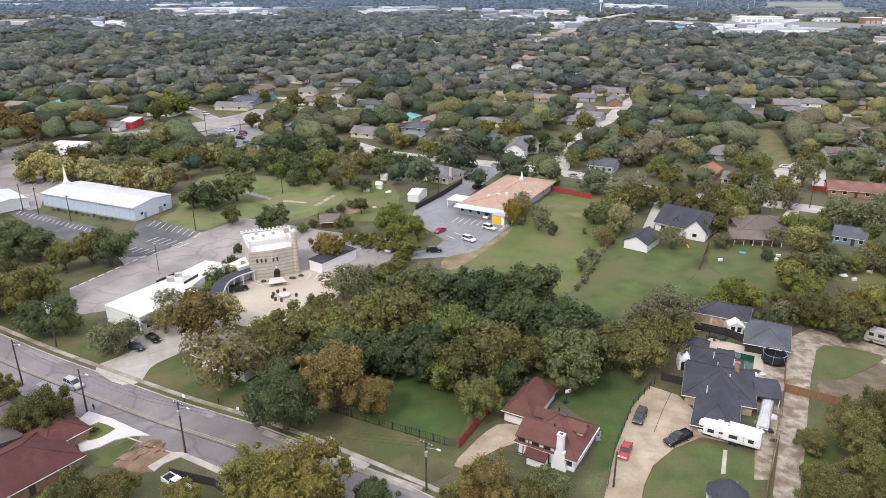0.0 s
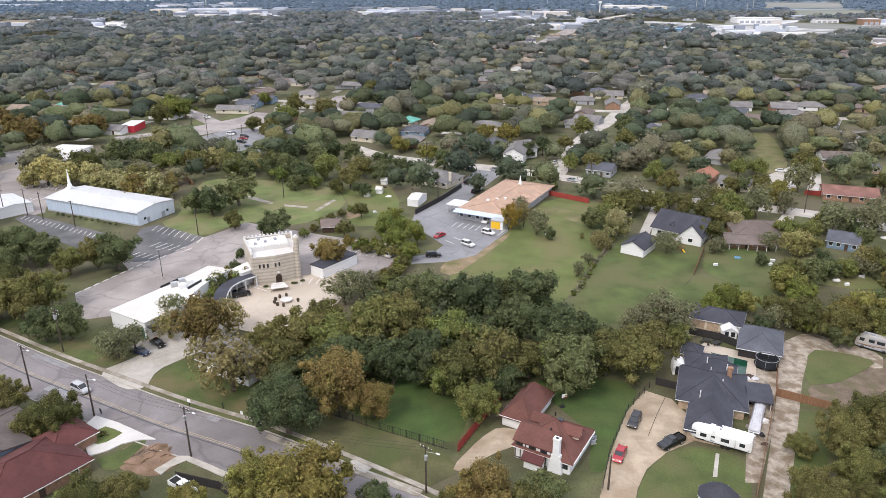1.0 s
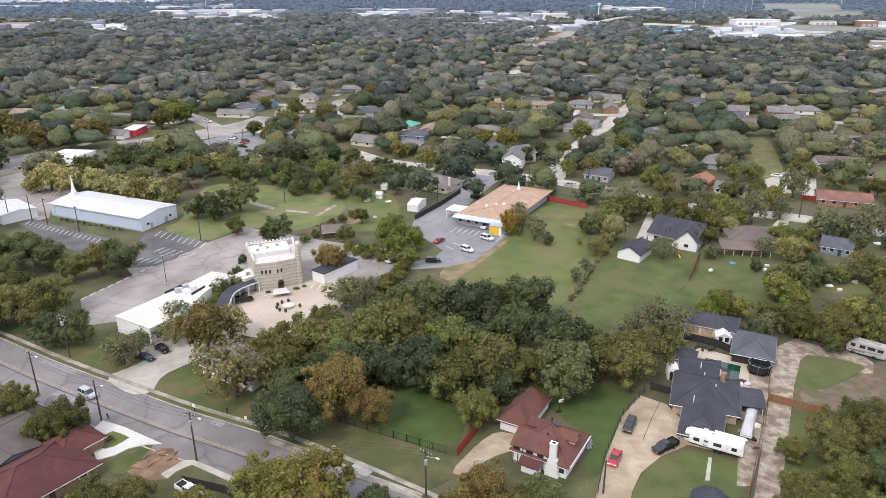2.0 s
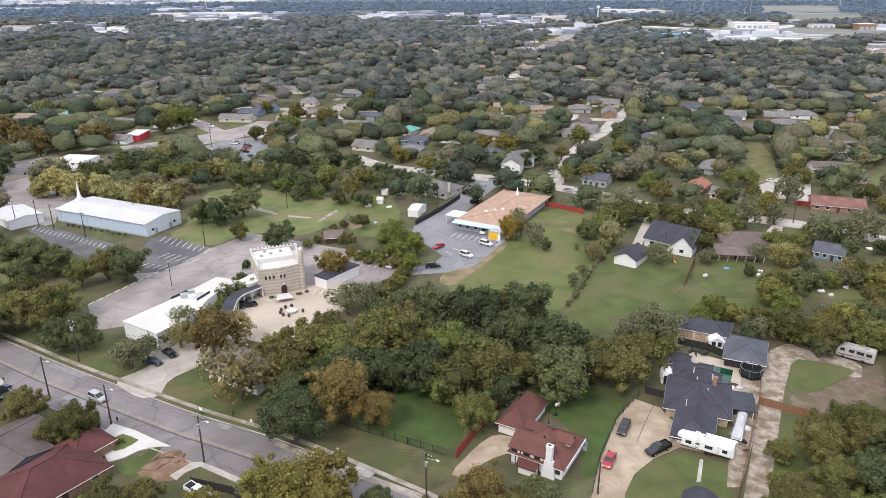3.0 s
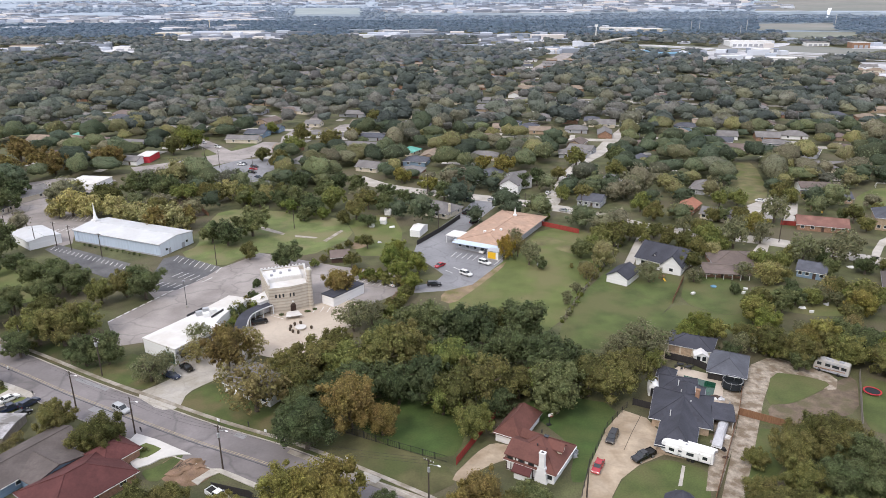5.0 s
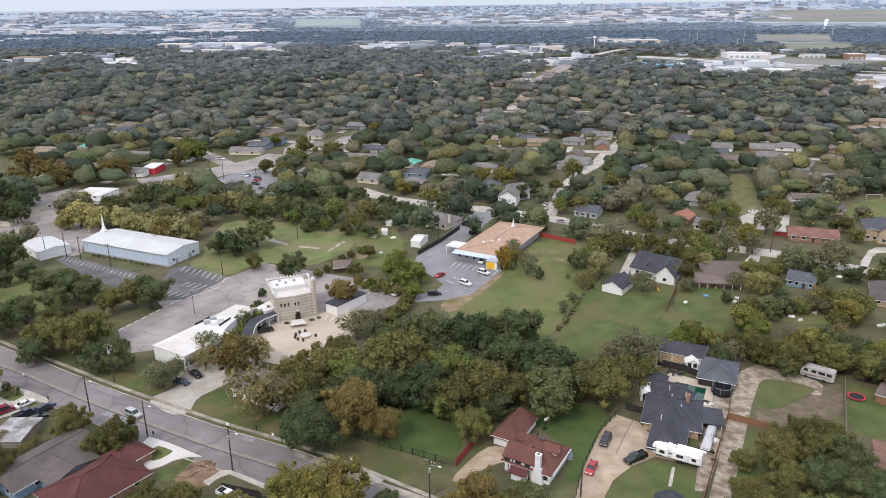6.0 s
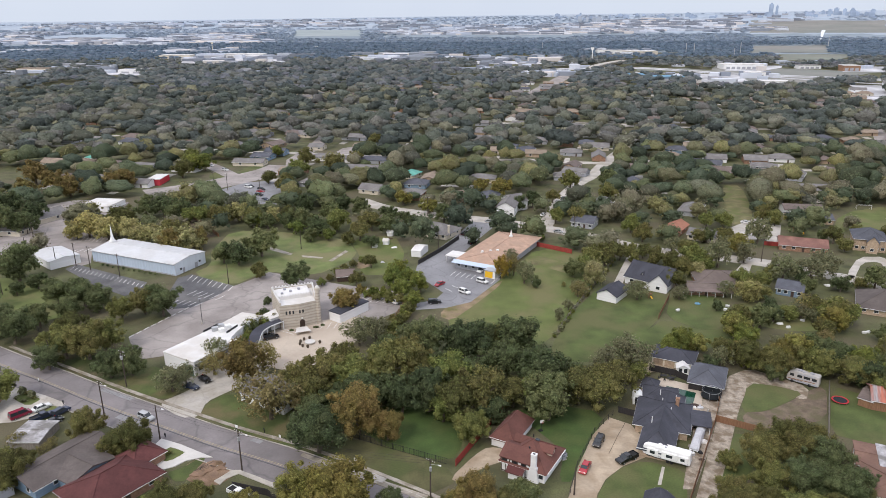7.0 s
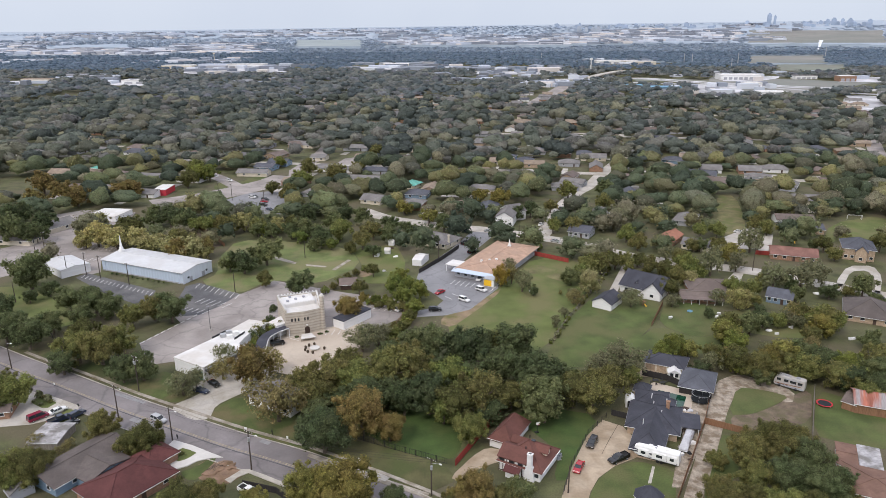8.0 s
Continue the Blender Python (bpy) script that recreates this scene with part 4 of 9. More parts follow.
grove("olive", [(70.4, 100.2, 5.0), (78.7, 102.9, 5.4), (67.8, 88.7, 2.8), (86.9, 87.9, 2.6), (69.3, 80.7, 5.1), (75.4, 81.3, 4.7), (63.3, 101.6, 2.6)], group="lane trees")
grove("olive", [(60.7, 85.1, 4.6), (69.2, 92.6, 4.3), (59.6, 90.1, 3.9), (57.5, 85.7, 3.5), (66.2, 84.0, 4.1)], group="lane trees")
grove("dark", [(-13.9, 127.7, 4.7), (-26.2, 128.9, 4.1), (7.8, 139.2, 4.6), (22.9, 144.8, 4.4), (33.2, 137.3, 4.6), (-1.8, 140.9, 4.6), (11.5, 120.1, 3.9), (-28.9, 125.9, 4.0), (-17.3, 153.0, 4.2), (-33.9, 120.3, 4.0)], group="grove trees", grown=1.1)
grove("olive", [(15.7, 160.5, 4.3), (22.7, 128.6, 4.1), (-40.3, 138.3, 4.3), (-29.6, 148.6, 4.5), (52.6, 141.2, 3.4)], group="grove trees", grown=1.1)
grove("russet", [(-34.9, 188.6, 5.4)], group="courtyard trees")
# thin trees in the back yards
grove("straw", [(106.3, 197.8, 5.1), (96.9, 222.4, 3.7)], group="back yard trees")
grove("russet", [(85.8, 152.8, 4.1)], group="back yard trees")
grove("tawny", [(122.0, 185.9, 4.8), (47.3, 203.3, 3.5), (114.5, 161.5, 3.2)], group="back yard trees")
grove("dark", [(108.2, 181.5, 3.6)], group="back yard trees")
grove("gold", [(124.0, 173.0, 4.7), (98.1, 151.0, 4.2)], group="back yard trees")
grove("dusty", [(67.9, 200.6, 4.3), (83.0, 200.5, 3.4), (100.5, 202.9, 3.5), (121.1, 190.5, 2.8), (100.5, 161.5, 2.6)], group="back yard trees")
grove("olive", [(112.2, 200.3, 3.4)], group="back yard trees")
grove("green", [(86.5, 147.8, 2.7)], group="back yard trees")
# trees along the road
grove("olive", [(-113.8, 156.1, 6.7), (-106.5, 155.4, 7.0), (-103.9, 161.1, 6.3), (-119.2, 172.0, 5.4), (-103.4, 188.8, 5.6), (-108.8, 183.4, 4.7)], group="roadside trees", grown=0.93)
grove("dark", [(-89.5, 145.1, 5.4), (-94.9, 144.0, 5.1), (-115.1, 148.8, 4.6), (-96.7, 187.3, 7.2), (-135.0, 165.8, 7.2), (-144.6, 169.6, 6.5), (-138.3, 198.8, 6.1), (-127.2, 195.1, 6.4), (-120.4, 191.1, 5.8), (-127.3, 184.6, 5.3), (-133.9, 178.4, 4.8), (-153.5, 213.0, 4.2), (-157.5, 206.1, 3.5), (-146.0, 179.3, 4.5), (-165.0, 220.8, 8.8), (-159.8, 192.9, 5.3)], group="roadside trees", grown=0.93)
grove("tawny", [(-93.5, 106.3, 1.9), (-93.8, 109.9, 1.6), (-102.5, 110.6, 2.0)], group="house yard trees")
grove("dusty", [(-74.7, 136.2, 5.1), (-72.0, 139.5, 3.8)], group="roadside trees", grown=0.93)
grove("olive", [(-87.7, 114.3, 4.4), (-73.9, 106.9, 4.9), (-77.3, 106.5, 3.7), (-95.8, 95.0, 5.2), (-98.9, 93.9, 5.2), (-95.6, 102.0, 2.8), (-56.6, 85.2, 4.8), (-51.9, 87.3, 4.0), (-60.1, 84.6, 3.3), (-119.1, 129.2, 5.8), (-128.1, 139.7, 3.9)], group="house yard trees")
# trees about the open fields
grove("dark", [(-78.2, 249.3, 7.5), (-85.2, 238.6, 6.4), (-91.9, 240.8, 5.0), (-57.0, 215.0, 5.4), (33.4, 212.4, 2.0), (49.3, 224.0, 4.1), (101.4, 176.0, 4.9), (157.8, 209.9, 5.2), (143.8, 207.1, 4.1)], False, "field trees")
grove("green", [(-15.8, 202.6, 4.6), (-18.6, 223.6, 4.1), (-20.8, 213.6, 4.5), (-11.6, 194.5, 3.4), (-14.6, 217.0, 3.4), (-9.9, 208.2, 4.2)], True, "hedge trees")
grove("olive", [(-72.7, 223.2, 3.7), (-33.9, 213.7, 3.5), (-30.5, 234.3, 3.3), (58.0, 234.5, 5.2), (64.1, 236.4, 5.8), (71.5, 242.8, 4.9), (54.1, 225.8, 4.6), (84.7, 210.9, 4.1), (92.2, 225.0, 4.7), (97.7, 232.1, 5.8), (88.7, 228.4, 4.8), (109.1, 210.3, 4.2), (115.4, 210.2, 4.2), (93.9, 176.2, 4.9), (122.4, 184.6, 4.4), (126.2, 178.9, 5.6), (130.2, 177.2, 4.3), (124.1, 220.4, 3.9)], False, "yard trees")
tree("amber", 21.3, 222.0, 3.3, True, 1.75, "yard trees")
tree("tawny", 26.0, 225.2, 2.8, True, 1.7, "yard trees")
grove("gold", [(-23.2, 332.6, 4.9), (-9.0, 315.1, 4.7), (122.6, 248.8, 5.3), (75.1, 158.4, 4.1), (102.0, 152.7, 5.3), (90.2, 168.7, 5.1)], False, "yard trees")
grove("green", [(70.8, 158.8, 4.8), (66.1, 157.4, 3.7), (92.7, 172.7, 4.4), (126.2, 178.6, 4.8), (118.6, 145.7, 5.0), (91.2, 164.1, 4.3)], True, "yard trees")
grove("dark", [(108.3, 154.9, 4.3), (109.9, 146.6, 5.3), (123.0, 142.0, 5.4), (113.5, 138.0, 4.6), (120.5, 135.0, 4.2), (75.0, 147.5, 2.9), (90.6, 141.3, 3.2)], True, "yard trees")
grove("olive", [(88.3, 147.9, 4.4), (91.4, 143.6, 4.7), (103.9, 142.5, 5.2), (110.1, 139.0, 5.2), (85.4, 149.0, 4.8), (116.0, 132.0, 3.7), (82.0, 157.9, 3.4), (101.5, 147.6, 4.5), (129.1, 149.7, 5.2)], True, "yard trees")
grove("dusty", [(25.6, 235.8, 3.8), (29.4, 216.8, 4.4), (48.0, 209.2, 2.6), (69.3, 208.9, 2.7), (108.6, 233.7, 6.4), (126.6, 216.7, 6.3), (138.0, 217.7, 5.9), (137.5, 264.9, 6.7), (86.6, 213.3, 3.2), (118.6, 184.4, 3.5), (144.6, 222.4, 6.5), (79.0, 149.6, 3.6), (37.7, 182.9, 2.4), (41.9, 191.2, 2.0)], False, "yard trees")
grove("olive", [(75.7, 240.5, 4.4), (81.8, 245.5, 4.0), (84.2, 236.8, 4.4), (103.3, 230.8, 3.9), (130.3, 286.3, 4.7), (154.0, 298.2, 5.5), (170.3, 263.7, 4.3), (152.0, 210.2, 3.0), (195.7, 264.1, 5.4), (112.8, 266.3, 3.8), (87.5, 267.7, 4.8), (85.5, 281.0, 5.0), (122.3, 264.3, 4.4), (169.6, 252.5, 3.9), (113.7, 182.0, 3.4), (118.0, 167.4, 3.7), (156.8, 291.4, 4.5), (187.8, 276.9, 3.0), (122.2, 286.6, 4.6), (100.0, 249.7, 3.9)], False, "yard trees")
grove("dark", [(92.7, 190.5, 2.1), (109.5, 188.1, 3.0), (130.3, 205.2, 3.8), (132.9, 217.8, 3.7), (115.4, 266.3, 3.8), (167.9, 268.6, 2.9), (157.8, 200.2, 3.4), (135.5, 164.9, 3.8)], False, "yard trees")
grove("dusty", [(121.4, 239.3, 4.6), (96.0, 252.8, 4.1), (111.9, 201.2, 3.2), (120.7, 180.5, 3.0), (119.1, 252.2, 4.2)], False, "yard trees")
grove("olive", [(-173.4, 440.0, 6.6), (-165.4, 400.6, 6.9), (-92.7, 362.8, 6.1), (-107.6, 383.6, 5.0), (-95.4, 439.5, 6.4), (-74.2, 415.3, 8.3), (-92.9, 397.8, 7.3), (-94.5, 298.0, 4.7), (-126.3, 300.1, 4.8), (-62.8, 443.1, 5.6), (-54.8, 503.5, 6.2)], False, "street corner trees")
grove("green", [(-163.9, 417.5, 7.1), (-157.7, 421.4, 6.4), (-121.5, 468.6, 5.1)], False, "street corner trees")
grove("russet", [(-193.6, 368.4, 7.3), (-189.2, 373.8, 6.4), (-224.1, 360.8, 7.5), (-212.1, 353.3, 7.3), (-248.5, 384.4, 8.0), (-239.6, 358.7, 6.1)], False, "street corner trees")
grove("dark", [(-142.1, 309.0, 6.8), (-151.8, 311.2, 6.3), (-134.3, 303.0, 5.5), (-69.5, 372.7, 5.5), (-207.9, 282.4, 8.2), (-197.6, 283.3, 6.9), (-202.8, 300.2, 6.5), (-224.0, 314.9, 7.6)], False, "street corner trees")
grove("straw", [(-153.6, 272.8, 6.9), (-145.3, 274.8, 6.3), (-123.9, 259.7, 6.0), (-112.6, 256.5, 6.4), (-169.0, 274.1, 5.3), (-102.6, 302.0, 5.3), (-84.7, 298.0, 4.6)], False, "field trees")
grove("straw", [(-164.7, 276.9, 7.2), (-134.0, 266.3, 6.1), (-139.1, 265.7, 5.0), (-108.0, 257.0, 3.7)], False, "field trees")
grove("olive", [(-152.8, 286.6, 7.2), (-121.8, 268.1, 6.1), (-113.4, 300.0, 5.3), (-107.2, 298.0, 5.3), (-119.8, 298.0, 5.3), (-78.5, 302.0, 4.7), (-51.6, 284.2, 6.0), (-39.2, 270.7, 5.8), (-35.5, 285.9, 5.5), (-43.8, 264.8, 3.6)], False, "field trees")
grove("dark", [(-68.7, 288.9, 6.2), (-58.5, 276.9, 5.9), (-56.8, 300.8, 5.7), (-72.6, 316.9, 5.4), (-75.5, 288.1, 5.0), (-85.6, 290.1, 4.5), (-93.0, 292.1, 4.6), (-53.4, 316.7, 5.4), (-44.1, 313.4, 5.3), (-27.0, 281.2, 5.4), (-131.0, 306.0, 6.1), (-19.7, 294.5, 4.5), (-28.8, 304.7, 4.6), (-61.3, 269.2, 3.7), (-33.1, 260.6, 3.6)], False, "field trees")
grove("green", [(-70.0, 280.7, 3.8), (-90.3, 292.2, 4.0), (-53.7, 270.9, 3.2)], False, "field trees")
grove("olive", [(-43.5, 226.3, 1.8), (-40.6, 230.3, 1.9), (-37.8, 235.8, 1.9), (-34.7, 240.0, 1.9), (-44.8, 219.9, 1.8), (-47.3, 215.0, 2.0)], False, "field trees")
grove("russet", [(-118.1, 254.2, 5.8), (-109.4, 261.6, 4.8)], False, "field trees")


grove("olive", [(52.9, 296.5, 4.6), (63.5, 297.0, 4.8), (71.9, 369.2, 6.5), (88.0, 342.5, 6.0), (57.0, 336.0, 4.5)], False, "street trees")
grove("dark", [(37.0, 322.0, 4.6), (45.0, 327.0, 5.2), (-1.5, 300.0, 6.0), (95.0, 372.0, 6.5)], False, "street trees")
grove("gold", [(30.0, 352.0, 6.2), (20.0, 358.0, 5.6)], False, "street trees")


# ---- houses ----
def gable_arrays(L, D, eave, rise, over=0.5, thick=0.22, along="x"):
    """A pitched roof slab over a rectangle L by D, its ridge along x or y."""
    if along == "y":
        bm = gable_arrays(D, L, eave, rise, over, thick)
        bmesh.ops.rotate(bm, verts=bm.verts[:], cent=(0, 0, 0), matrix=Matrix.Rotation(math.pi / 2, 3, "Z"))
        return bm
    bm = bmesh.new()
    hl, hd = L / 2 + over, D / 2 + over
    drop = rise * over / (D / 2)
    prof = [(-hd, eave - drop), (0, eave + rise), (hd, eave - drop), (hd, eave - drop - thick), (0, eave + rise - thick * 1.3), (-hd, eave - drop - thick)]
    ends = [[bm.verts.new((x, y, z)) for y, z in prof] for x in (-hl, hl)]
    for i in range(6):
        j = (i + 1) % 6
        bm.faces.new((ends[0][i], ends[0][j], ends[1][j], ends[1][i]))
    bm.faces.new((ends[0][0], ends[0][5], ends[0][4], ends[0][1]))
    bm.faces.new((ends[0][1], ends[0][4], ends[0][3], ends[0][2]))
    bm.faces.new((ends[1][0], ends[1][1], ends[1][4], ends[1][5]))
    bm.faces.new((ends[1][1], ends[1][2], ends[1][3], ends[1][4]))
    bmesh.ops.recalc_face_normals(bm, faces=bm.faces[:])
    return bm


def hip_arrays(L, D, eave, rise, over=0.5, thick=0.2):
    bm = bmesh.new()
    hl, hd = L / 2 + over, D / 2 + over
    z0 = eave - rise * over / (min(L, D) / 2)
    b = [bm.verts.new((x, y, z0)) for x, y in ((-hl, -hd), (hl, -hd), (hl, hd), (-hl, hd))]
    u = [bm.verts.new((x, y, z0 - thick)) for x, y in ((-hl, -hd), (hl, -hd), (hl, hd), (-hl, hd))]
    if L >= D:
        k = max(0.05, hl - hd)
        r = [bm.verts.new((-k, 0, eave + rise)), bm.verts.new((k, 0, eave + rise))]
        faces = [(b[0], b[1], r[1], r[0]), (b[1], b[2], r[1]), (b[2], b[3], r[0], r[1]), (b[3], b[0], r[0])]
    else:
        k = max(0.05, hd - hl)
        r = [bm.verts.new((0, -k, eave + rise)), bm.verts.new((0, k, eave + rise))]
        faces = [(b[0], b[1], r[0]), (b[1], b[2], r[1], r[0]), (b[2], b[3], r[1]), (b[3], b[0], r[0], r[1])]
    for f in faces:
        bm.faces.new(f)
    for i in range(4):
        bm.faces.new((b[i], u[i], u[(i + 1) % 4], b[(i + 1) % 4]))
    bm.faces.new(u[::-1])
    bmesh.ops.recalc_face_normals(bm, faces=bm.faces[:])
    return bm


def walls_bm(L, D, h, rise=0.0, along="x"):
    """A closed house body; with rise, its end walls run up into gables."""
    if along == "y":
        bm = walls_bm(D, L, h, rise)
        bmesh.ops.rotate(bm, verts=bm.verts[:], cent=(0, 0, 0), matrix=Matrix.Rotation(math.pi / 2, 3, "Z"))
        return bm
    prof = [(-D / 2, 0), (-D / 2, h), (0, h + rise - 0.18), (D / 2, h), (D / 2, 0)] if rise else [(-D / 2, 0), (-D / 2, h), (D / 2, h), (D / 2, 0)]
    bm = bmesh.new()
    ends = [[bm.verts.new((x, y, z)) for y, z in prof] for x in (-L / 2, L / 2)]
    n = len(prof)
    for i in range(n):
        j = (i + 1) % n
        bm.faces.new((ends[0][i], ends[0][j], ends[1][j], ends[1][i]))
    bm.faces.new(ends[0])
    bm.faces.new(ends[1][::-1])
    bmesh.ops.recalc_face_normals(bm, faces=bm.faces[:])
    return bm


def window(parent, x, y, z, w=1.1, h=1.2, side="front", frame_mat=None, name="window"):
    """A framed window that stands a little proud of its wall, with a pane of its own."""
    rot = {"front": 0.0, "back": math.pi, "right": math.pi / 2, "left": -math.pi / 2}[side]
    bm = bmesh.new()
    for dx, dz, sx, sz in ((0, 0, w + 0.2, 0.1), (0, h, w + 0.2, 0.1), (-w / 2 - 0.05, 0.1, 0.1, h - 0.1), (w / 2 + 0.05, 0.1, 0.1, h - 0.1)):
        add_box(bm, sx, 0.16, sz, dx, 0, dz)
    fr = part(name, bm, frame_mat or M["trim"], parent)
    fr.matrix_basis = Matrix.Translation((x, y, z)) @ Matrix.Rotation(rot, 4, "Z")
    part("pane", box(w, 0.08, h - 0.1, 0, 0.0, 0.1), M["glass"], fr)
    return fr


def footprint(a, b, depth):
    """Centre, yaw in degrees and length of a rectangle with the front edge from a to b and its depth to the left of that line."""
    a, b = Vector(a), Vector(b)
    d = b - a
    n = Vector((-d.y, d.x)).normalized()
    c = (a + b) / 2 + n * depth / 2
    return c, math.degrees(math.atan2(d.y, d.x)), d.length


def house(a, b, depth, label, eave=2.7, rise=2.2, roof="grey", walls="cream", style="gable", along="x", windows=3, chimney=None, over=0.5, door=True, category="house", name="house", group="", clear=True, sides=True):
    c, yaw, L = footprint(a, b, depth)
    h = thing(name, label, category, c, yaw, group)
    if clear:
        v = Matrix.Rotation(radians(yaw), 2)
        CLEAR.append([tuple(c + v @ Vector(p)) for p in ((-L / 2 - 3, -depth / 2 - (11 if group else 5)), (L / 2 + 3, -depth / 2 - (11 if group else 5)), (L / 2 + 3, depth / 2 + 2), (-L / 2 - 3, depth / 2 + 2))])
    if style == "gable":
        part("wall", walls_bm(L, depth, eave, rise, along), M[walls], h)
        rf = part("roof", gable_arrays(L, depth, eave, rise, over, 0.22, along), R[roof], h)
    elif style == "hip":
        part("wall", walls_bm(L, depth, eave), M[walls], h)
        rf = part("roof", hip_arrays(L, depth, eave, rise, over), R[roof], h)
    else:
        part("wall", walls_bm(L, depth, eave), M[walls], h)
        bm = box(L + 0.3, depth + 0.3, 0.3, 0, 0, eave)
        rf = part("roof", bm, R[roof], h)
    if sides and style != "flat":
        bm = bmesh.new()
        z = eave + rise + 0.03
        if style == "gable":
            e = (L if along == "x" else depth) / 2 + over
            add_tube(bm, 0.11, 0.11, (-e, 0, z) if along == "x" else (0, -e, z), (e, 0, z) if along == "x" else (0, e, z), 6)
        else:
            hl, hd = L / 2 + over, depth / 2 + over
            z0 = eave - rise * over / (min(L, depth) / 2) + 0.03
            k = max(0.05, abs(hl - hd))
            tips = ((-k, 0), (k, 0)) if L >= depth else ((0, -k), (0, k))
            add_tube(bm, 0.11, 0.11, (*tips[0], z), (*tips[1], z), 6)
            for sx in (-1, 1):
                for sy in (-1, 1):
                    tip = tips[0] if (sx if L >= depth else sy) < 0 else tips[1]
                    add_tube(bm, 0.1, 0.1, (sx * hl, sy * hd, z0), (*tip, z), 6)
        part("ridge_cap", bm, R[roof], rf)
        bm = box(L + 2 * over, 0.08, 0.12, 0, -depth / 2 - over - 0.04, eave - rise * over / ((depth if along == "x" or style == "hip" else L) / 2) - 0.2) if (style == "hip" or along == "x") else None
        if bm:
            part("gutter", bm, M["trim"], rf)
        if style == "hip":
            z = eave - rise * over / (min(L, depth) / 2) - 0.17
            part("gutter", box(L + 2 * over, 0.06, 0.1, 0, depth / 2 + over + 0.03, z), M["grey_wall"], rf)
            for sx in (-1, 1):
                part("gutter", box(0.06, depth + 2 * over, 0.1, sx * (L / 2 + over + 0.03), 0, z), M["grey_wall"], rf)
    if windows:
        n = windows + (1 if door else 0)
        for i in range(n):
            x = -L / 2 + L * (i + 0.5) / n
            if door and i == n // 2:
                bm = box(1.0, 0.14, 2.05, x, -depth / 2 - 0.02, 0)
                part("door", bm, M["timber"], h)
            else:
                window(h, x, -depth / 2 - 0.02, 0.95, min(1.3, L / n * 0.5), min(1.2, eave - 1.3))
        for side, x in (("right", L / 2 + 0.02), ("left", -L / 2 - 0.02)) if sides else ():
            for k in (-0.25, 0.25):
                window(h, x, k * depth, 0.95, 1.0, min(1.2, eave - 1.3), side)
    if chimney:
        cx, cy, ch, cm = chimney
        bm = box(0.9, 0.7, ch, cx, cy, 0)
        add_box(bm, 1.1, 0.9, 0.2, cx, cy, ch - 0.25)
        part("chimney", bm, M[cm], h, "brick chimney" if cm != "white_wall" else "white chimney")
    return h


# ---- the castle building and its courtyard ----
def castle():
    """A stone block with a bowed front, banded walls, battlements and a corner turret."""
    plan = [(-53.8, 175.8), (-47.9, 177.4), (-42.8, 180.6), (-46.3, 193.6), (-59.5, 188.6)]
    h = thing("castle_building", "sandy stone castle-like building with battlements and a white roof", "building", plan[0], 24)
    inv = Matrix.Rotation(radians(-24), 2)
    loc = [tuple(inv @ (Vector(p) - Vector(plan[0]))) for p in plan]
    cx, cy = sum(p[0] for p in loc) / len(loc), sum(p[1] for p in loc) / len(loc)

    def grown(k):
        return [(cx + (x - cx) * k, cy + (y - cy) * k) for x, y in loc]

    H = 8.9
    part("wall", prism(loc, 0, H - 1.0), M["stone"], h)
    CLEAR.append([(cx0 + 1.25 * (x - cx0), cy0 + 1.25 * (y - cy0)) for cx0, cy0 in ((-50, 184),) for x, y in plan])
    for k in range(8):
        part("stone_band", prism(grown(1.006), 0.6 + k * 1.0, 0.98 + k * 1.0), M["stone_dark"], h, "darker stone band round the wall")
    # parapets with merlons on every side but the front
    n = len(loc)
    for i in range(n):
        p, q = Vector(loc[i]), Vector(loc[(i + 1) % n])
        d = q - p
        yaw = math.atan2(d.y, d.x)
        mid = (p + q) / 2 + Vector((-d.y, d.x)).normalized() * 0.22
        hh = 0.5 if i < 2 else 1.5
        par = part("parapet", box(d.length - 0.05, 0.45, hh, mid.x, mid.y, H - 1.0, yaw), M["stone"], h)
        part("coping", box(d.length - 0.05, 0.55, 0.1, mid.x, mid.y, H - 1.0 + hh, yaw), M["roof_white"], par)
        m = int(d.length / 1.05)
        for k in range(m if i >= 2 else 0):
            o = mid + d * ((k + 0.5) / m - 0.5)
            part("merlon", box(0.52, 0.5, 0.5, o.x, o.y, H - 0.9 + hh, yaw, bevel=0.04), M["roof_white"], par)
    inner = [(cx + (x - cx) * 0.93, cy + (y - cy) * 0.93) for x, y in loc]
    part("lower_roof", prism(inner, H - 1.05, H - 0.82), M["roof_white"], h, "white lower roof")
    part("upper_roof", prism([(0.6, 5.2), (11.4, 5.2), (11.9, 13.2), (0.5, 13.0)], H - 0.85, H + 0.25), M["roof_white"], h, "white raised roof")
    for k in range(12):
        part("merlon", box(0.45, 0.35, 0.4, 0.6 + 10.8 * (k + 0.5) / 12, 5.4, H + 0.25), M["roof_white"], h)
    for x, y in ((2.5, 8.0), (5.5, 9.0), (4.0, 11.5), (8.5, 10.0)):
        part("roof_vent", box(0.8, 0.8, 0.6, x, y, H + 0.25, bevel=0.05), M["grey_wall"], h, "grey roof vent")
    # arched door and narrow windows of the front
    front = Vector(loc[1])
    d = Vector(loc[2]) - front
    yaw = math.atan2(d.y, d.x)
    o = front + d * 0.12
    door = part("arched_door", box(1.7, 0.35, 1.9, 0, 0, 0.1), M["timber"], h, "dark arched entrance door")
    bm = bmesh.new()
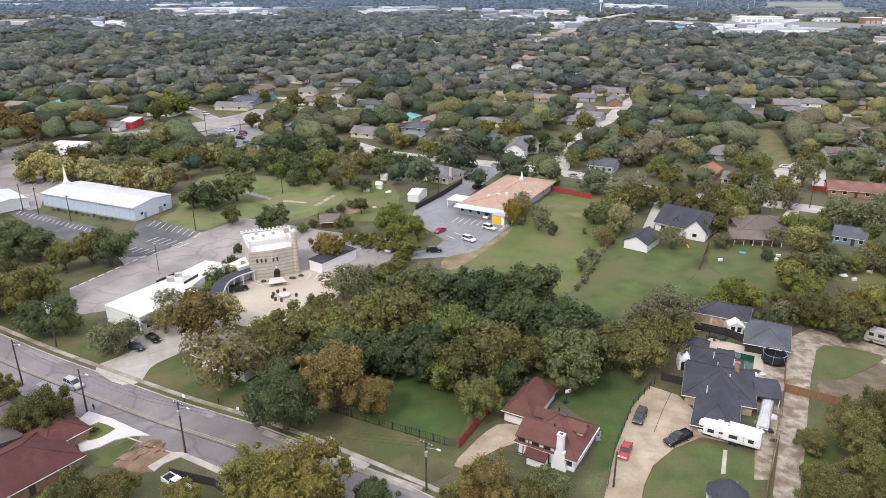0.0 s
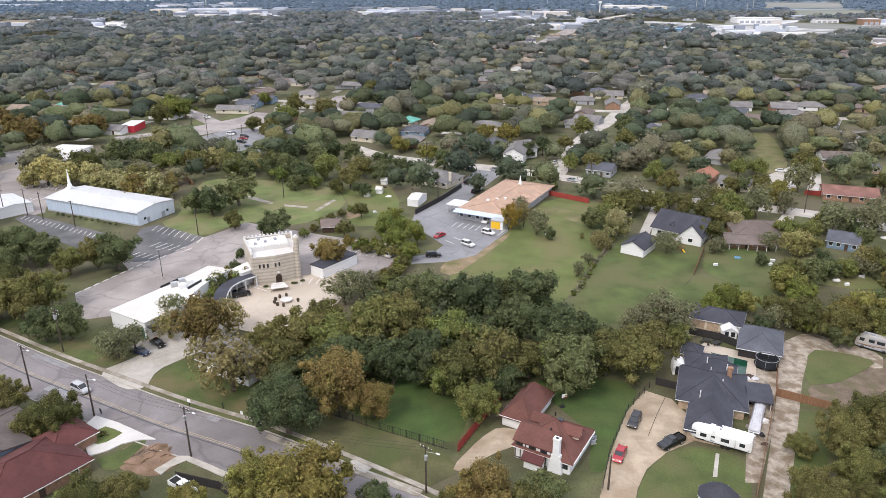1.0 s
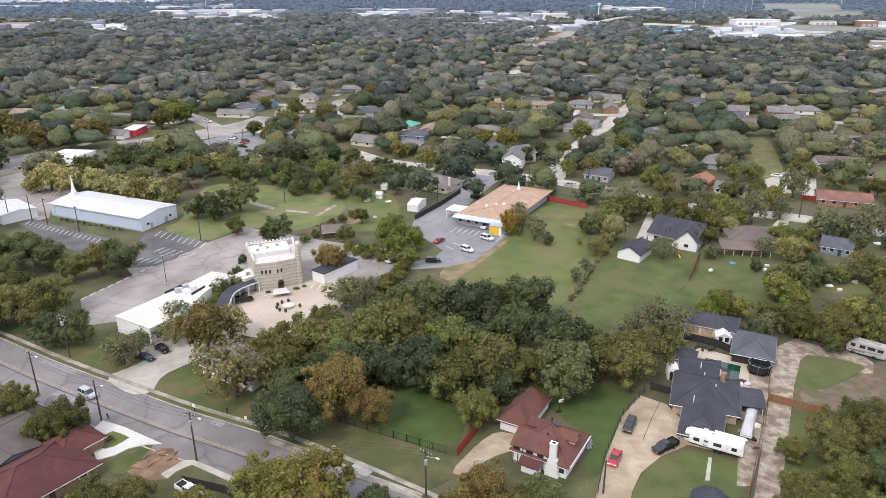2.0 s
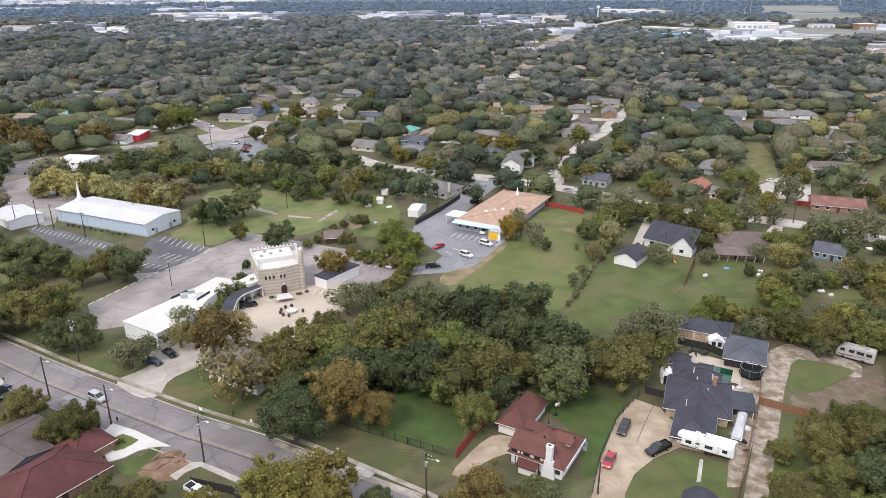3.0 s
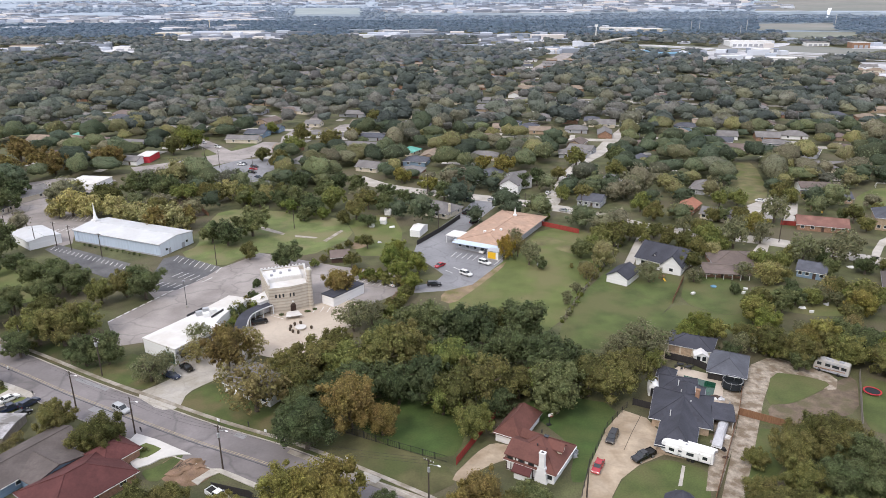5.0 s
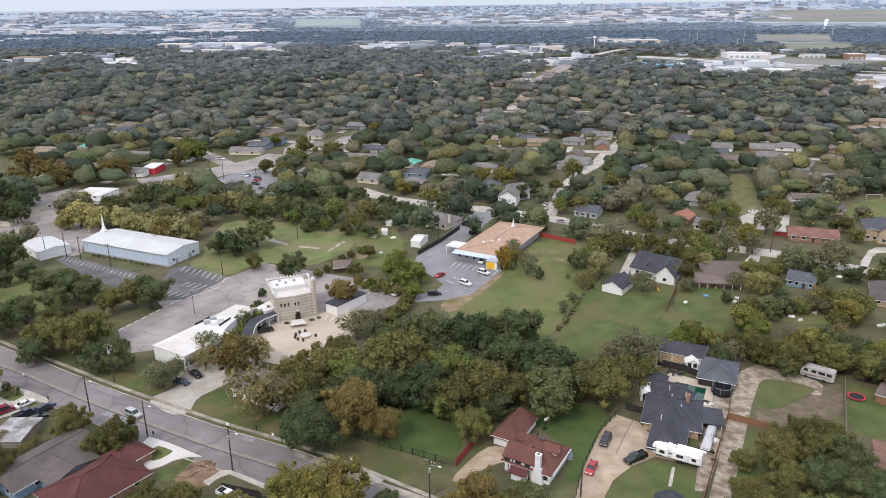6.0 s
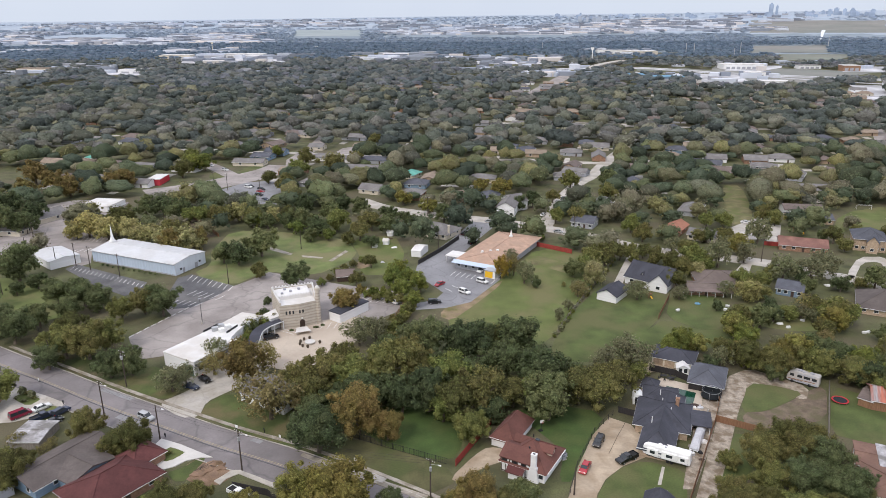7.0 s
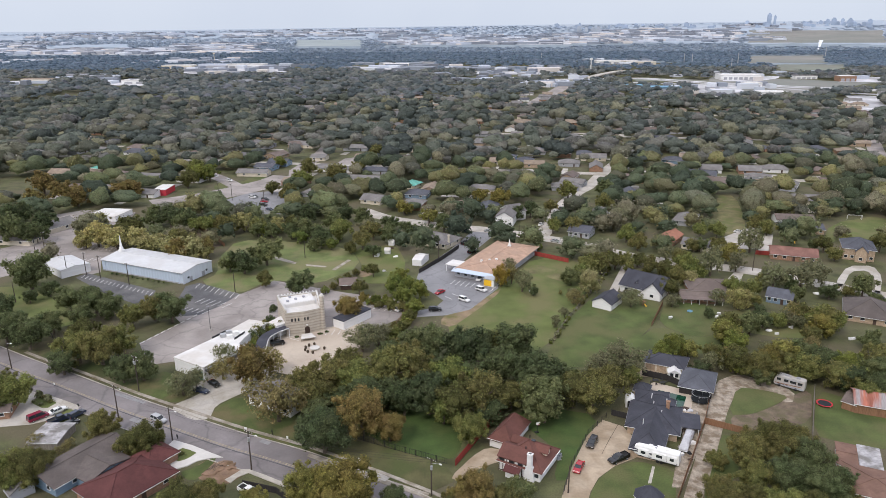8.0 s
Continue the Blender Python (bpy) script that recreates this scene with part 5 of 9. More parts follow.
    bmesh.ops.create_cone(bm, cap_ends=True, segments=20, radius1=0.85, radius2=0.85, depth=0.35, matrix=Matrix.Translation((0, 0, 2.0)) @ Matrix.Rotation(math.pi / 2, 4, "X"))
    part("arch_head", bm, M["timber"], door)
    bm = bmesh.new()
    add_tube(bm, 0.28, 0.28, (0, -0.2, 3.4), (0, 0.1, 3.4), 14)
    part("crest", bm, M["trim"], door)
    door.matrix_basis = Matrix.Translation((o.x, o.y, 0)) @ Matrix.Rotation(yaw, 4, "Z")
    for seg, ts in ((0, (0.32, 0.5, 0.68)), (1, (0.02, 0.2))):
        p, q = Vector(loc[seg]), Vector(loc[seg + 1])
        e = q - p
        for tt in ts:
            w = window(h, 0, 0, 0, 0.55, 1.25, "front", M["stone"])
            o = p + e * tt
            w.matrix_basis = Matrix.Translation((o.x, o.y, 5.0)) @ Matrix.Rotation(math.atan2(e.y, e.x), 4, "Z")
    # corner turret
    bm = bmesh.new()
    add_tube(bm, 0.82, 0.72, (0, 0, 0), (0, 0, H + 3.0), 14)
    add_tube(bm, 0.92, 0.92, (0, 0, H + 3.0), (0, 0, H + 3.7), 14)
    tur = part("turret", bm, M["stone"], h, "slender round stone turret")
    tur.location = (loc[2][0] + 0.5, loc[2][1] + 0.3, 0)
    for k in range(11):
        bm = bmesh.new()
        add_tube(bm, 0.85 - 0.007 * k, 0.84 - 0.007 * k, (0, 0, 0.6 + k), (0, 0, 0.98 + k), 14)
        part("stone_band", bm, M["stone_dark"], tur)
    bm = bmesh.new()
    bmesh.ops.create_uvsphere(bm, u_segments=14, v_segments=8, radius=0.66, matrix=Matrix.Translation((0, 0, H + 3.85)))
    part("dome", bm, M["roof_white"], tur, "small pale dome")
    part("side_bay", box(1.2, 3.0, 7.5, 12.9, 5.5, 0, 0.1), M["stone_dark"], h, "narrow dark side bay")
    return h


castle()

# wings with white roofs round the courtyard
def outline_building(name, label, outline, h, walls="white_wall", roof="roof_white"):
    ox, oy = outline[0]
    b = thing(name, label, "building", (ox, oy))
    local = [(x - ox, y - oy) for x, y in outline]
    part("wall", prism(local, 0, h), M[walls], b)
    cx, cy = sum(p[0] for p in local) / len(local), sum(p[1] for p in local) / len(local)
    part("roof", prism([(cx + (x - cx) * 1.03, cy + (y - cy) * 1.03) for x, y in local], h + 0.005, h + 0.25), M[roof], b)
    CLEAR.append(list(outline))
    return b


WING_A, WING_B = (-82.6, 151.6), (-71.5, 144.9)
w1 = house(WING_A, WING_B, 16.5, "low office wing with a broad white flat roof", 4.2, 0, "white", "white_wall", "flat", "x", 0, None, 0.3, False, "building", "office_wing")
WL = (Vector(WING_B) - Vector(WING_A)).length
M["green_paint"] = mat("green_door_paint", (0.03, 0.14, 0.11), 0.4)
dw = part("doorway", box(3.6, 0.2, 2.7, WL / 2 - 2.4, -8.32, 0), M["green_paint"], w1, "green framed glass doors")
for dx in (-1.1, 0, 1.1):
    part("pane", box(0.85, 0.1, 2.1, WL / 2 - 2.4 + dx, -8.4, 0.25), M["glass"], dw)
part("awning", box(1.3, 13, 0.25, WL / 2 + 0.75, -1.5, 3.1, 0.0), R["dark"], w1, "dark shingled awning along the wall")
for k in range(5):
    window(w1, WL / 2 + 0.03, -6 + k * 3, 1.0, 1.6, 1.5, "right")
w2 = outline_building("middle_wing", "curved middle wing with a white flat roof", [(-75.3, 165.2), (-71.4, 172.2), (-67.6, 180.2), (-60.5, 177.9), (-63.6, 172.0), (-65.2, 166.0), (-66.0, 158.6)], 4.0)
for k, (dx, dy) in enumerate(((3.2, 1.0), (5.6, 0.2), (4.4, 3.4), (6.8, 2.8))):
    part("roof_unit", box(1.7, 1.5, 1.2, dx, dy, 4.26, 0.5, bevel=0.06), M["trim"] if k % 2 else M["steel"], w2, "boxy rooftop air unit")
part("screen", box(0.15, 6.5, 0.7, 1.6, 2.6, 4.2, -0.5), M["iron"], w2, "dark rooftop screen")
part("screen", box(0.15, 5.5, 0.7, 8.4, 1.6, 4.2, -0.35), M["iron"], w2, "dark rooftop screen")
outline_building("link_wing", "small link wing with a pale grey roof", [(-60.4, 178.2), (-57.0, 184.2), (-53.2, 182.0), (-54.4, 178.0), (-56.8, 175.2)], 3.9)


def colonnade():
    """The curved shingled walkway roof along the courtyard, on pale posts."""
    line = resample([(-58.0, 158.4), (-58.9, 167.5), (-57.2, 172.3), (-53.8, 176.4)], 1.5)
    c = thing("colonnade", "curved dark-shingled walkway roof on pale posts", "walkway", line[0])
    local = [(p[0] - line[0][0], p[1] - line[0][1]) for p in line]
    bm = ribbon(local, 2.2, -1.2, 2.9, 3.25)
    part("awning_roof", bm, R["dark"], c)
    part("fascia", ribbon(local, -1.2, -1.32, 2.95, 3.3), M["white_wall"], c)
    # grey wall added behind the posts to stand for the shaded inside
    part("back_wall", ribbon(local, 2.0, 1.8, 0.0, 2.9), M["grey_wall"], c)
    for p in offset_line(local, -1.1)[::2]:
        part("post", box(0.3, 0.3, 2.9, p[0], p[1], 0, bevel=0.04), M["white_wall"], c)
    return line


COLONNADE = colonnade()


def leafy(name, label, category, x, y, sx, sy, h, leaf="dark", seed=1, count=260, size=0.16, yaw=0.0, group=""):
    """A shrub or hedge: a mass of leaf clumps on the ground."""
    v, f = crown_arrays(seed, count, size, 8, 1, 0.7)
    v = (v + np.array((0, 0, 0.62))) * np.array((sx / 2, sy / 2, h / 1.3))
    v[:, 2] = v[:, 2].clip(0, None)
    o = new(name, mesh_from(name, v, f, LEAF[leaf]))
    o.matrix_basis = pose(x, y, 0, 0, 0, yaw)
    return tagged(o, label, category, group)


for i, (x, y) in enumerate(((-63.5, 174.0), (-64.2, 170.9), (-61.8, 178.5), (-60.7, 182.2))):
    leafy("roof_shrub", "green climbing shrubs beside the curved roof", "shrub", x, y, 6.5, 5.5, 5.2, "dark" if i % 2 else "olive", 31 + i, 400, 0.1)
for i, (x, y) in enumerate(offset_line(COLONNADE, 3.4)[::2]):
    leafy("roof_shrub", "green climbing shrubs beside the curved roof", "shrub", x, y, 4.2, 4.0, 4.6, ("olive", "dark", "green")[i % 3], 131 + i, 300, 0.12)
leafy("shrub", "clipped dark green shrub at the castle wall", "shrub", -51.6, 177.9, 3.4, 1.6, 1.1, "dark", 41)
leafy("shrub", "clipped dark green shrub at the castle wall", "shrub", -43.6, 181.6, 5.0, 1.6, 1.1, "dark", 42)
leafy("shrub", "rounded green shrub beside the castle", "shrub", -63.3, 196.7, 4.5, 4.0, 3.2, "dark", 43)


def landing(x0, y0):
    h = thing("entrance_landing", "raised pale entrance landing with rails", "landing", (x0, y0), 20)
    part("deck", prism([(-1.6, 2.0), (1.6, 2.0), (2.5, -1.9), (-2.5, -1.9)], 0.95, 1.12), M["roof_white"], h)
    part("step", box(4.4, 0.7, 0.5, 0, 2.3, 0.1), M["stone"], h)
    for x, y in ((-2.3, -1.7), (2.3, -1.7), (-1.5, 1.8), (1.5, 1.8)):
        part("leg", box(0.16, 0.16, 0.95, x, y, 0.05), M["stone"], h)
    bm = bmesh.new()
    add_box(bm, 4.9, 0.1, 0.1, 0, -1.9, 1.02)
    part("edge_rail", bm, M["stone_dark"], h)


landing(-46.5, 173.8)


def fountain(x, y):
    f = thing("fountain_table", "round white stone table ringed by stools", "table", (x, y))
    bm = bmesh.new()
    add_tube(bm, 1.6, 1.6, (0, 0, 0.55), (0, 0, 0.78), 28)
    part("top", bm, M["white_drive"], f)
    bm = bmesh.new()
    add_tube(bm, 1.4, 1.2, (0, 0, 0.05), (0, 0, 0.55), 20)
    part("plinth", bm, M["stone"], f)


fountain(-42.7, 165.7)
stool = None
for k in range(7):
    a = 1.2 + k * 0.58
    bm = bmesh.new()
    add_tube(bm, 0.3, 0.42, (0, 0, 0.08), (0, 0, 0.7), 10)
    bmesh.ops.create_uvsphere(bm, u_segments=10, v_segments=6, radius=0.4, matrix=Matrix.Translation((0, 0, 0.75)))
    if stool is None:
        fx, fy = -42.7, 165.7
        stool = tagged(mesh_object("planter", bm, M["mulch"]), "dark rounded planter in a ring round the table", "planter", "ring of planters")
        stool.matrix_basis = pose(fx + 3.1, fy, 0)
    else:
        bm.free()
        copy_thing(stool, pose(fx + 3.1 * math.cos(a), fy + 3.1 * math.sin(a), 0))

house((-35.3, 180.6), (-27.1, 191.7), 5, "long white shed with a dark flat roof", 3.2, 0, "dark", "white_wall", "flat", "x", 0, None, 0.3, False, "shed", "storage_shed")
house((-41.9, 218.8), (-35.6, 220.0), 7, "small brown wooden shelter with open posts", 2.4, 1.4, "brown", "timber", "gable", "x", 0, None, 0.5, False, "shelter", "wooden_shelter")


# ---- the white hall with a spire ----
M["hall_end"] = mat("pale_blue_white_siding", (0.66, 0.71, 0.78), 0.5, vary=0.05, scale=0.3, stretch=(2.5, 2.5, 0.1))


def hall():
    a, b = Vector((-147.4, 243.8)), Vector((-106.5, 225.9))
    depth = 17.0
    c, yaw, L = footprint(a, b, depth)
    h = house(tuple(a), tuple(b), depth, "long pale blue metal hall with a white low-pitched roof", 5.0, 1.0, "metal", "blue_white", "gable", "x", 0, None, 0.25, False, "building", "church_hall")
    part("end_wall", walls_bm(0.1, depth - 0.1, 4.7, 1.0), M["hall_end"], h, "pale blue-white end wall").location = (L / 2 + 0.03, 0, 0)
    for y, w in ((-4, 1.2), (3, 1.6)):
        part("door", box(0.15, w, 2.1, L / 2 + 0.1, y, 0), M["grey_wall"], h)
    for i in range(4):
        part("downpipe", box(0.16, 0.16, 4.6, -L / 2 + 2 + i * (L - 4) / 3, -depth / 2 - 0.06, 0.05), M["blue_white"], h)
    part("gutter", box(L + 0.5, 0.25, 0.25, 0, -depth / 2 - 0.35, 4.5), M["grey_wall"], h)
    bm = bmesh.new()
    add_box(bm, 2.2, 2.2, 1.4, 0, 0, 0)
    add_tube(bm, 1.0, 0.75, (0, 0, 1.4), (0, 0, 2.6), 8)
    add_tube(bm, 0.6, 0.04, (0, 0, 2.6), (0, 0, 8.2), 8)
    s = part("spire", bm, M["trim"], h, "slender white spire")
    s.location = (-L / 2 + 1.6, 1.0, 5.2)
    for k in range(30):
        part("siding_rib", box(0.07, 0.06, 4.5, -L / 2 + 0.7 + k * (L - 1.4) / 29, -depth / 2 - 0.03, 0.1), M["blue_white"], h)
    part("plinth", box(L, 0.12, 0.5, 0, -depth / 2 - 0.05, 0), M["grey_wall"], h)
    for y in (-5.5, 5.0):
        part("window", box(0.12, 1.0, 0.8, L / 2 + 0.1, y, 1.6), M["glass"], h)


hall()
house((-173.2, 244.4), (-159.5, 233.0), 12, "small white metal outbuilding with a pale roof", 3.6, 0.8, "metal", "white_wall", "gable", "x", 0, None, 0.2, False, "building", "outbuilding")
for i in range(11):
    t = 0.08 + 0.9 * i / 10
    ax, ay = -143.3, 237.6
    bx, by = -114.3, 225.2
    leafy("shrub", "dark clipped shrub along the hall wall", "shrub", ax + (bx - ax) * t, ay + (by - ay) * t + 1.5, 1.5, 1.4, 1.0 + 0.4 * math.sin(i * 2.1), "dark", 60 + i % 4, 90, 0.22, 0, "hall shrubs")


# ---- the church with the salmon roof ----
def parish():
    a, b = (3.5, 234.6), (20.3, 225.7)
    h = house(a, b, 44, "long grey brick church with a salmon tan roof", 3.3, 1.6, "salmon", "grey_wall", "hip", "x", 5, None, 0.9, True, "church", "parish_church")
    c, yaw, L = footprint(a, b, 44)
    part("front_roof", box(L + 1.8, 2.8, 0.22, 0, -22.7, 3.0, 0, 0, math.radians(12)), M["blue_white"], h, "pale blue-grey front roof slope")
    bm = box(1.3, 1.3, 1.0, 0, 12.5, 4.4)
    add_tube(bm, 0.6, 0.03, (0, 12.5, 5.4), (0, 12.5, 8.4), 8)
    part("steeple", bm, M["trim"], h, "white steeple")
    for dx in (-2.5, 0, 2.2):
        part("roof_vent", box(0.9, 0.9, 0.9, dx, -9 + dx, 4.2), M["trim"], h)
    bm = box(6, 7, 0.25, -L / 2 - 3.6, -15, 3.0)
    p = part("carport", bm, M["roof_white"], h, "white flat carport")
    for x, y in ((-2.7, -3), (2.7, -3), (-2.7, 3), (2.7, 3)):
        part("carport_post", box(0.18, 0.18, 3.0, -L / 2 - 3.6 + x, -15 + y, 0), M["trim"], p)
    x, y = 17.4, 223.8
    k = thing("yellow_kiosk", "white storage kiosk with a bright yellow front", "kiosk", (x, y), yaw)
    part("body", box(4.4, 3.4, 3.0, 0, 0, 0, bevel=0.05), M["white_wall"], k)
    part("panel", box(3.2, 0.1, 2.5, -0.4, -1.74, 0.25), M["yellow"], k)
    part("roof", box(4.8, 3.8, 0.2, 0, 0, 3.0), M["steel"], k)


parish()

# ---- houses near the walk ----
tudor = house((12.2, 101.3), (21.2, 96.1), 10.6, "half-timbered white house with a rust red roof and dormers", 3.0, 3.7, "red", "white_wall", "hip", "x", 0, None, 0.55, False)
TL, TF = 10.4, -5.3
part("upper_wall", walls_bm(7.0, 1.0, 4.1), M["white_wall"], tudor, "white plaster front wall").location = (-TL / 2 + 3.5, TF + 0.35, 0)
part("front_gable_roof", gable_arrays(7.0, 6.4, 4.1, 1.5, 0.35, 0.2), R["red"], tudor).location = (-TL / 2 + 3.5, TF + 3.0, 0)
for i in range(8):
    part("timber_post", box(0.16, 0.12, 3.9, -TL / 2 + 0.15 + i * 6.7 / 7, TF - 0.2, 0.1), M["timber"], tudor)
for z in (0.2, 2.2, 3.9):
    part("timber_rail", box(7.0, 0.13, 0.16, -TL / 2 + 3.5, TF - 0.2, z), M["timber"], tudor)
for x in (-4.3, -1.9, 0.3):
    window(tudor, x, TF - 0.22, 2.5, 1.0, 1.1, "front", M["timber"])
part("bay_roof", gable_arrays(3.6, 2.2, 2.1, 0.9, 0.2), R["maroon"], tudor, "dark maroon porch roof").location = (-1.0, TF - 1.2, 0)
part("porch", box(3.2, 1.8, 2.0, -1.0, TF - 1.1, 0), M["white_wall"], tudor)
bm = box(1.15, 0.9, 6.9, 2.7, TF - 0.3, 0)
for k in range(4):
    add_box(bm, 2.6 - 0.3 * k, 1.0 - 0.02 * k, 0.9, 2.7, TF - 0.3, 0.9 * k)
add_box(bm, 1.3, 1.05, 0.2, 2.7, TF - 0.3, 6.8)
part("chimney", bm, M["white_wall"], tudor, "tall white stepped chimney")
part("flue", box(0.6, 0.45, 0.05, 2.7, TF - 0.3, 7.0), M["iron"], tudor)
part("side_window", box(1.0, 0.12, 1.3, 4.3, TF - 0.05, 1.0), M["glass"], tudor)
for x, y, turn in ((-2.9, 1.4, -90), (3.2, 0.6, 90)):
    d = part("dormer", walls_bm(1.8, 3.0, 1.2, 0.9, "y"), M["cream"], tudor)
    d.matrix_basis = pose(x, y, 3.9, 0, 0, turn)
    part("dormer_roof", gable_arrays(1.8, 3.0, 1.2, 0.9, 0.4, 0.15, "y"), R["red"], d)
    part("pane", box(0.9, 0.08, 0.8, 0, -1.52, 0.3), M["glass"], d)
part("skylight", box(1.0, 0.7, 0.12, 0.9, 0.6, 6.4, 0.0, 0, math.radians(8)), M["glass"], tudor)
for x, y, z in ((0.2, -2.2, 5.3), (-0.9, 2.6, 5.4)):
    bm = bmesh.new()
    add_tube(bm, 0.14, 0.14, (x, y, z), (x, y, z + 0.8), 8)
    part("vent_pipe", bm, M["iron"], tudor)
part("side_gutter", box(0.14, 10.6, 0.2, TL / 2 + 0.62, 0.2, 2.4), M["trim"], tudor)
gar = house((10.6, 111.0), (15.4, 108.3), 11.5, "white garage wing with a rust red hipped roof", 2.7, 2.8, "red", "white_wall", "hip", "x", 0, None, 0.5, False, "garage", "garage")
part("garage_door", box(4.4, 0.12, 2.2, -0.2, -5.05, 0), M["white_wall"], gar, "white garage door")

big = house((44.6, 106.6), (50.9, 103.9), 27, "long brick house with a charcoal shingled roof", 2.7, 2.6, "dark", "tan_brick", "hip", "x", 0, None, 0.7, False)
big2 = house((46.1, 116.6), (57.5, 112.4), 13, "side wing of a brick house with a charcoal roof", 2.69, 2.9, "dark", "tan_brick", "hip", "x", 2, (3.0, 2.5, 6.2, "brick"), 0.7, False, "house", "house_wing")
house((51.4, 128.2), (59.1, 126.0), 7, "rear wing of a brick house with a charcoal roof", 2.68, 1.6, "dark", "tan_brick", "hip", "x", 0, None, 0.6, False, "house", "house_wing")
for x, y in ((-2.2, -4.0), (1.5, 2.0), (-1.0, 6.0), (2.0, 8.5), (-2.0, 10.0)):
    bm = bmesh.new()
    add_tube(bm, 0.1, 0.1, (x, y, 3.2), (x, y, 5.2), 8)
    part("vent_pipe", bm, M["trim"], big)
def carport():
    a, b = (59.6, 116.1), (63.9, 114.8)
    c, yaw, L = footprint(a, b, 7)
    k = thing("carport", "charcoal shingled lean-to carport on white posts", "carport", c, yaw)
    part("roof", gable_arrays(L, 7, 2.3, 0.6, 0.2), R["dark"], k)
    for x in (-1, 1):
        for y in (-1, 1):
            part("post", box(0.15, 0.15, 2.3, x * (L / 2 - 0.2), y * 3.3, 0), M["trim"], k)


carport()
gar2 = house((59.9, 152.0), (69.9, 146.9), 8, "long low garage building with a charcoal roof", 2.7, 1.6, "dark", "cream", "hip", "x", 0, None, 0.5, False, "garage", "garage")
for x in (-3.8, -0.6):
    part("garage_door", box(2.7, 0.12, 2.2, x, -4.05, 0), M["tan_brick"], gar2, "tan garage door")
# near-black walls stand for the dark front fence and the shaded open underside
pav = house((65.8, 137.2), (73.6, 133.6), 12, "dark pavilion with a charcoal hipped roof by the pool", 2.5, 2.2, "slate", "fence_dark", "hip", "y", 0, None, 0.5, False, "pavilion", "pavilion")
house((52.4, 135.2), (55.9, 133.6), 4.5, "small pool house with a charcoal hipped roof", 2.3, 1.3, "dark", "tan_brick", "hip", "x", 0, None, 0.4, False, "pool house", "pool_house")

wh = house((67.6, 217.1), (79.8, 206.9), 14, "white house with a charcoal shingled roof", 3.2, 4.2, "dark", "white_wall", "gable", "x", 3, None, 0.6, False)
house((74.4, 209.3), (80.1, 205.8), 10, "white gabled wing with a charcoal roof", 3.5, 3.4, "dark", "white_wall", "gable", "y", 1, None, 0.5, False, "house", "house_wing")
house((72.0, 215.8), (74.8, 213.4), 5, "small white gabled porch wing with dark windows", 3.2, 2.0, "dark", "white_wall", "gable", "y", 1, None, 0.4, False, "house", "house_wing")
house((53.7, 201.0), (59.6, 196.7), 10, "white garden building with a charcoal gabled roof", 2.8, 2.0, "dark", "white_wall", "gable", "y", 0, None, 0.4, False, "garage", "garage")
br = house((87.9, 205.1), (100.0, 203.3), 8, "covered porch with a brown roof on white posts", 2.4, 0.9, "brown", "brick", "gable", "x", 4, None, 0.6, True)
for i in range(7):
    part("porch_post", box(0.16, 0.16, 2.3, -8.3 + i * 16.6 / 6, -5.6, 0), M["trim"], br)
part("porch_roof", box(17.4, 2.6, 0.2, 0, -4.9, 2.2, 0, 0, math.radians(6)), R["brown"], br)
house((93.2, 210.8), (109.3, 208.9), 14, "low brick house with a brown shingled roof", 2.7, 2.4, "brown", "brick", "hip", "x", 2, None, 0.6, False)
house((119.5, 205.4), (126.9, 200.9), 10, "small blue-grey house with a slate roof", 2.7, 1.8, "slate", "blue_wall", "gable", "x", 3, None, 0.5, True)
house((139.6, 188.3), (152.7, 181.4), 17, "low house with a broad brown hipped roof", 2.7, 4.0, "ash", "tan_brick", "hip", "x", 3, None, 0.6, True)
house((174.5, 255.3), (185.7, 250.6), 14, "two-storey pale brick house with a dark slate roof", 5.6, 3.0, "slate", "tan_brick", "hip", "x", 4, None, 0.6, True)
house((177.8, 251.4), (181.4, 249.1), 6, "front gable of a pale brick house", 5.2, 2.4, "slate", "tan_brick", "gable", "y", 1, None, 0.4, False, "house", "house_wing")
house((165.8, 296.0), (185.4, 292.7), 10, "long low house with a dark roof", 2.7, 1.7, "slate", "tan_brick", "gable", "x", 5, None, 0.5, True)
house((143.0, 255.7), (160.6, 249.3), 12, "brick house with a brown red roof", 2.7, 2.0, "terracotta", "brick", "gable", "x", 4, None, 0.5, True)
house((98.7, 278.1), (105.3, 273.6), 15, "house with an orange clay roof", 2.8, 2.0, "orange", "brick", "gable", "y", 2, None, 0.5, True)
house((108.4, 271.0), (118.6, 264.9), 11, "low house with a grey roof", 2.7, 1.6, "grey", "cream", "gable", "x", 3, None, 0.5, True)
house((59.5, 291.7), (68.8, 286.8), 10, "grey house with a slate roof", 3.0, 2.2, "slate", "grey_wall", "gable", "x", 3, None, 0.5, True)
house((25.2, 310.4), (33.8, 308.2), 15, "two-storey pale gabled house", 5.2, 2.6, "grey", "white_wall", "gable", "y", 2, None, 0.5, True)
house((34.1, 319.0), (42.1, 323.4), 13, "rear wing of a pale gabled house", 5.0, 2.4, "grey", "white_wall", "gable", "x", 2, None, 0.5, False)
house((-15.0, 279.7), (-0.2, 270.7), 13, "cream house with a brown-grey hipped roof", 2.8, 2.8, "grey", "cream", "hip", "x", 4, (8.5, -4, 6.5, "cream"), 0.6, True)
grey_l = house((-87.2, 91.1), (-77.8, 107.6), 10, "low house with a weathered grey roof and blue trim", 2.7, 1.5, "ash", "blue_wall", "gable", "x", 2, None, 0.6, False)
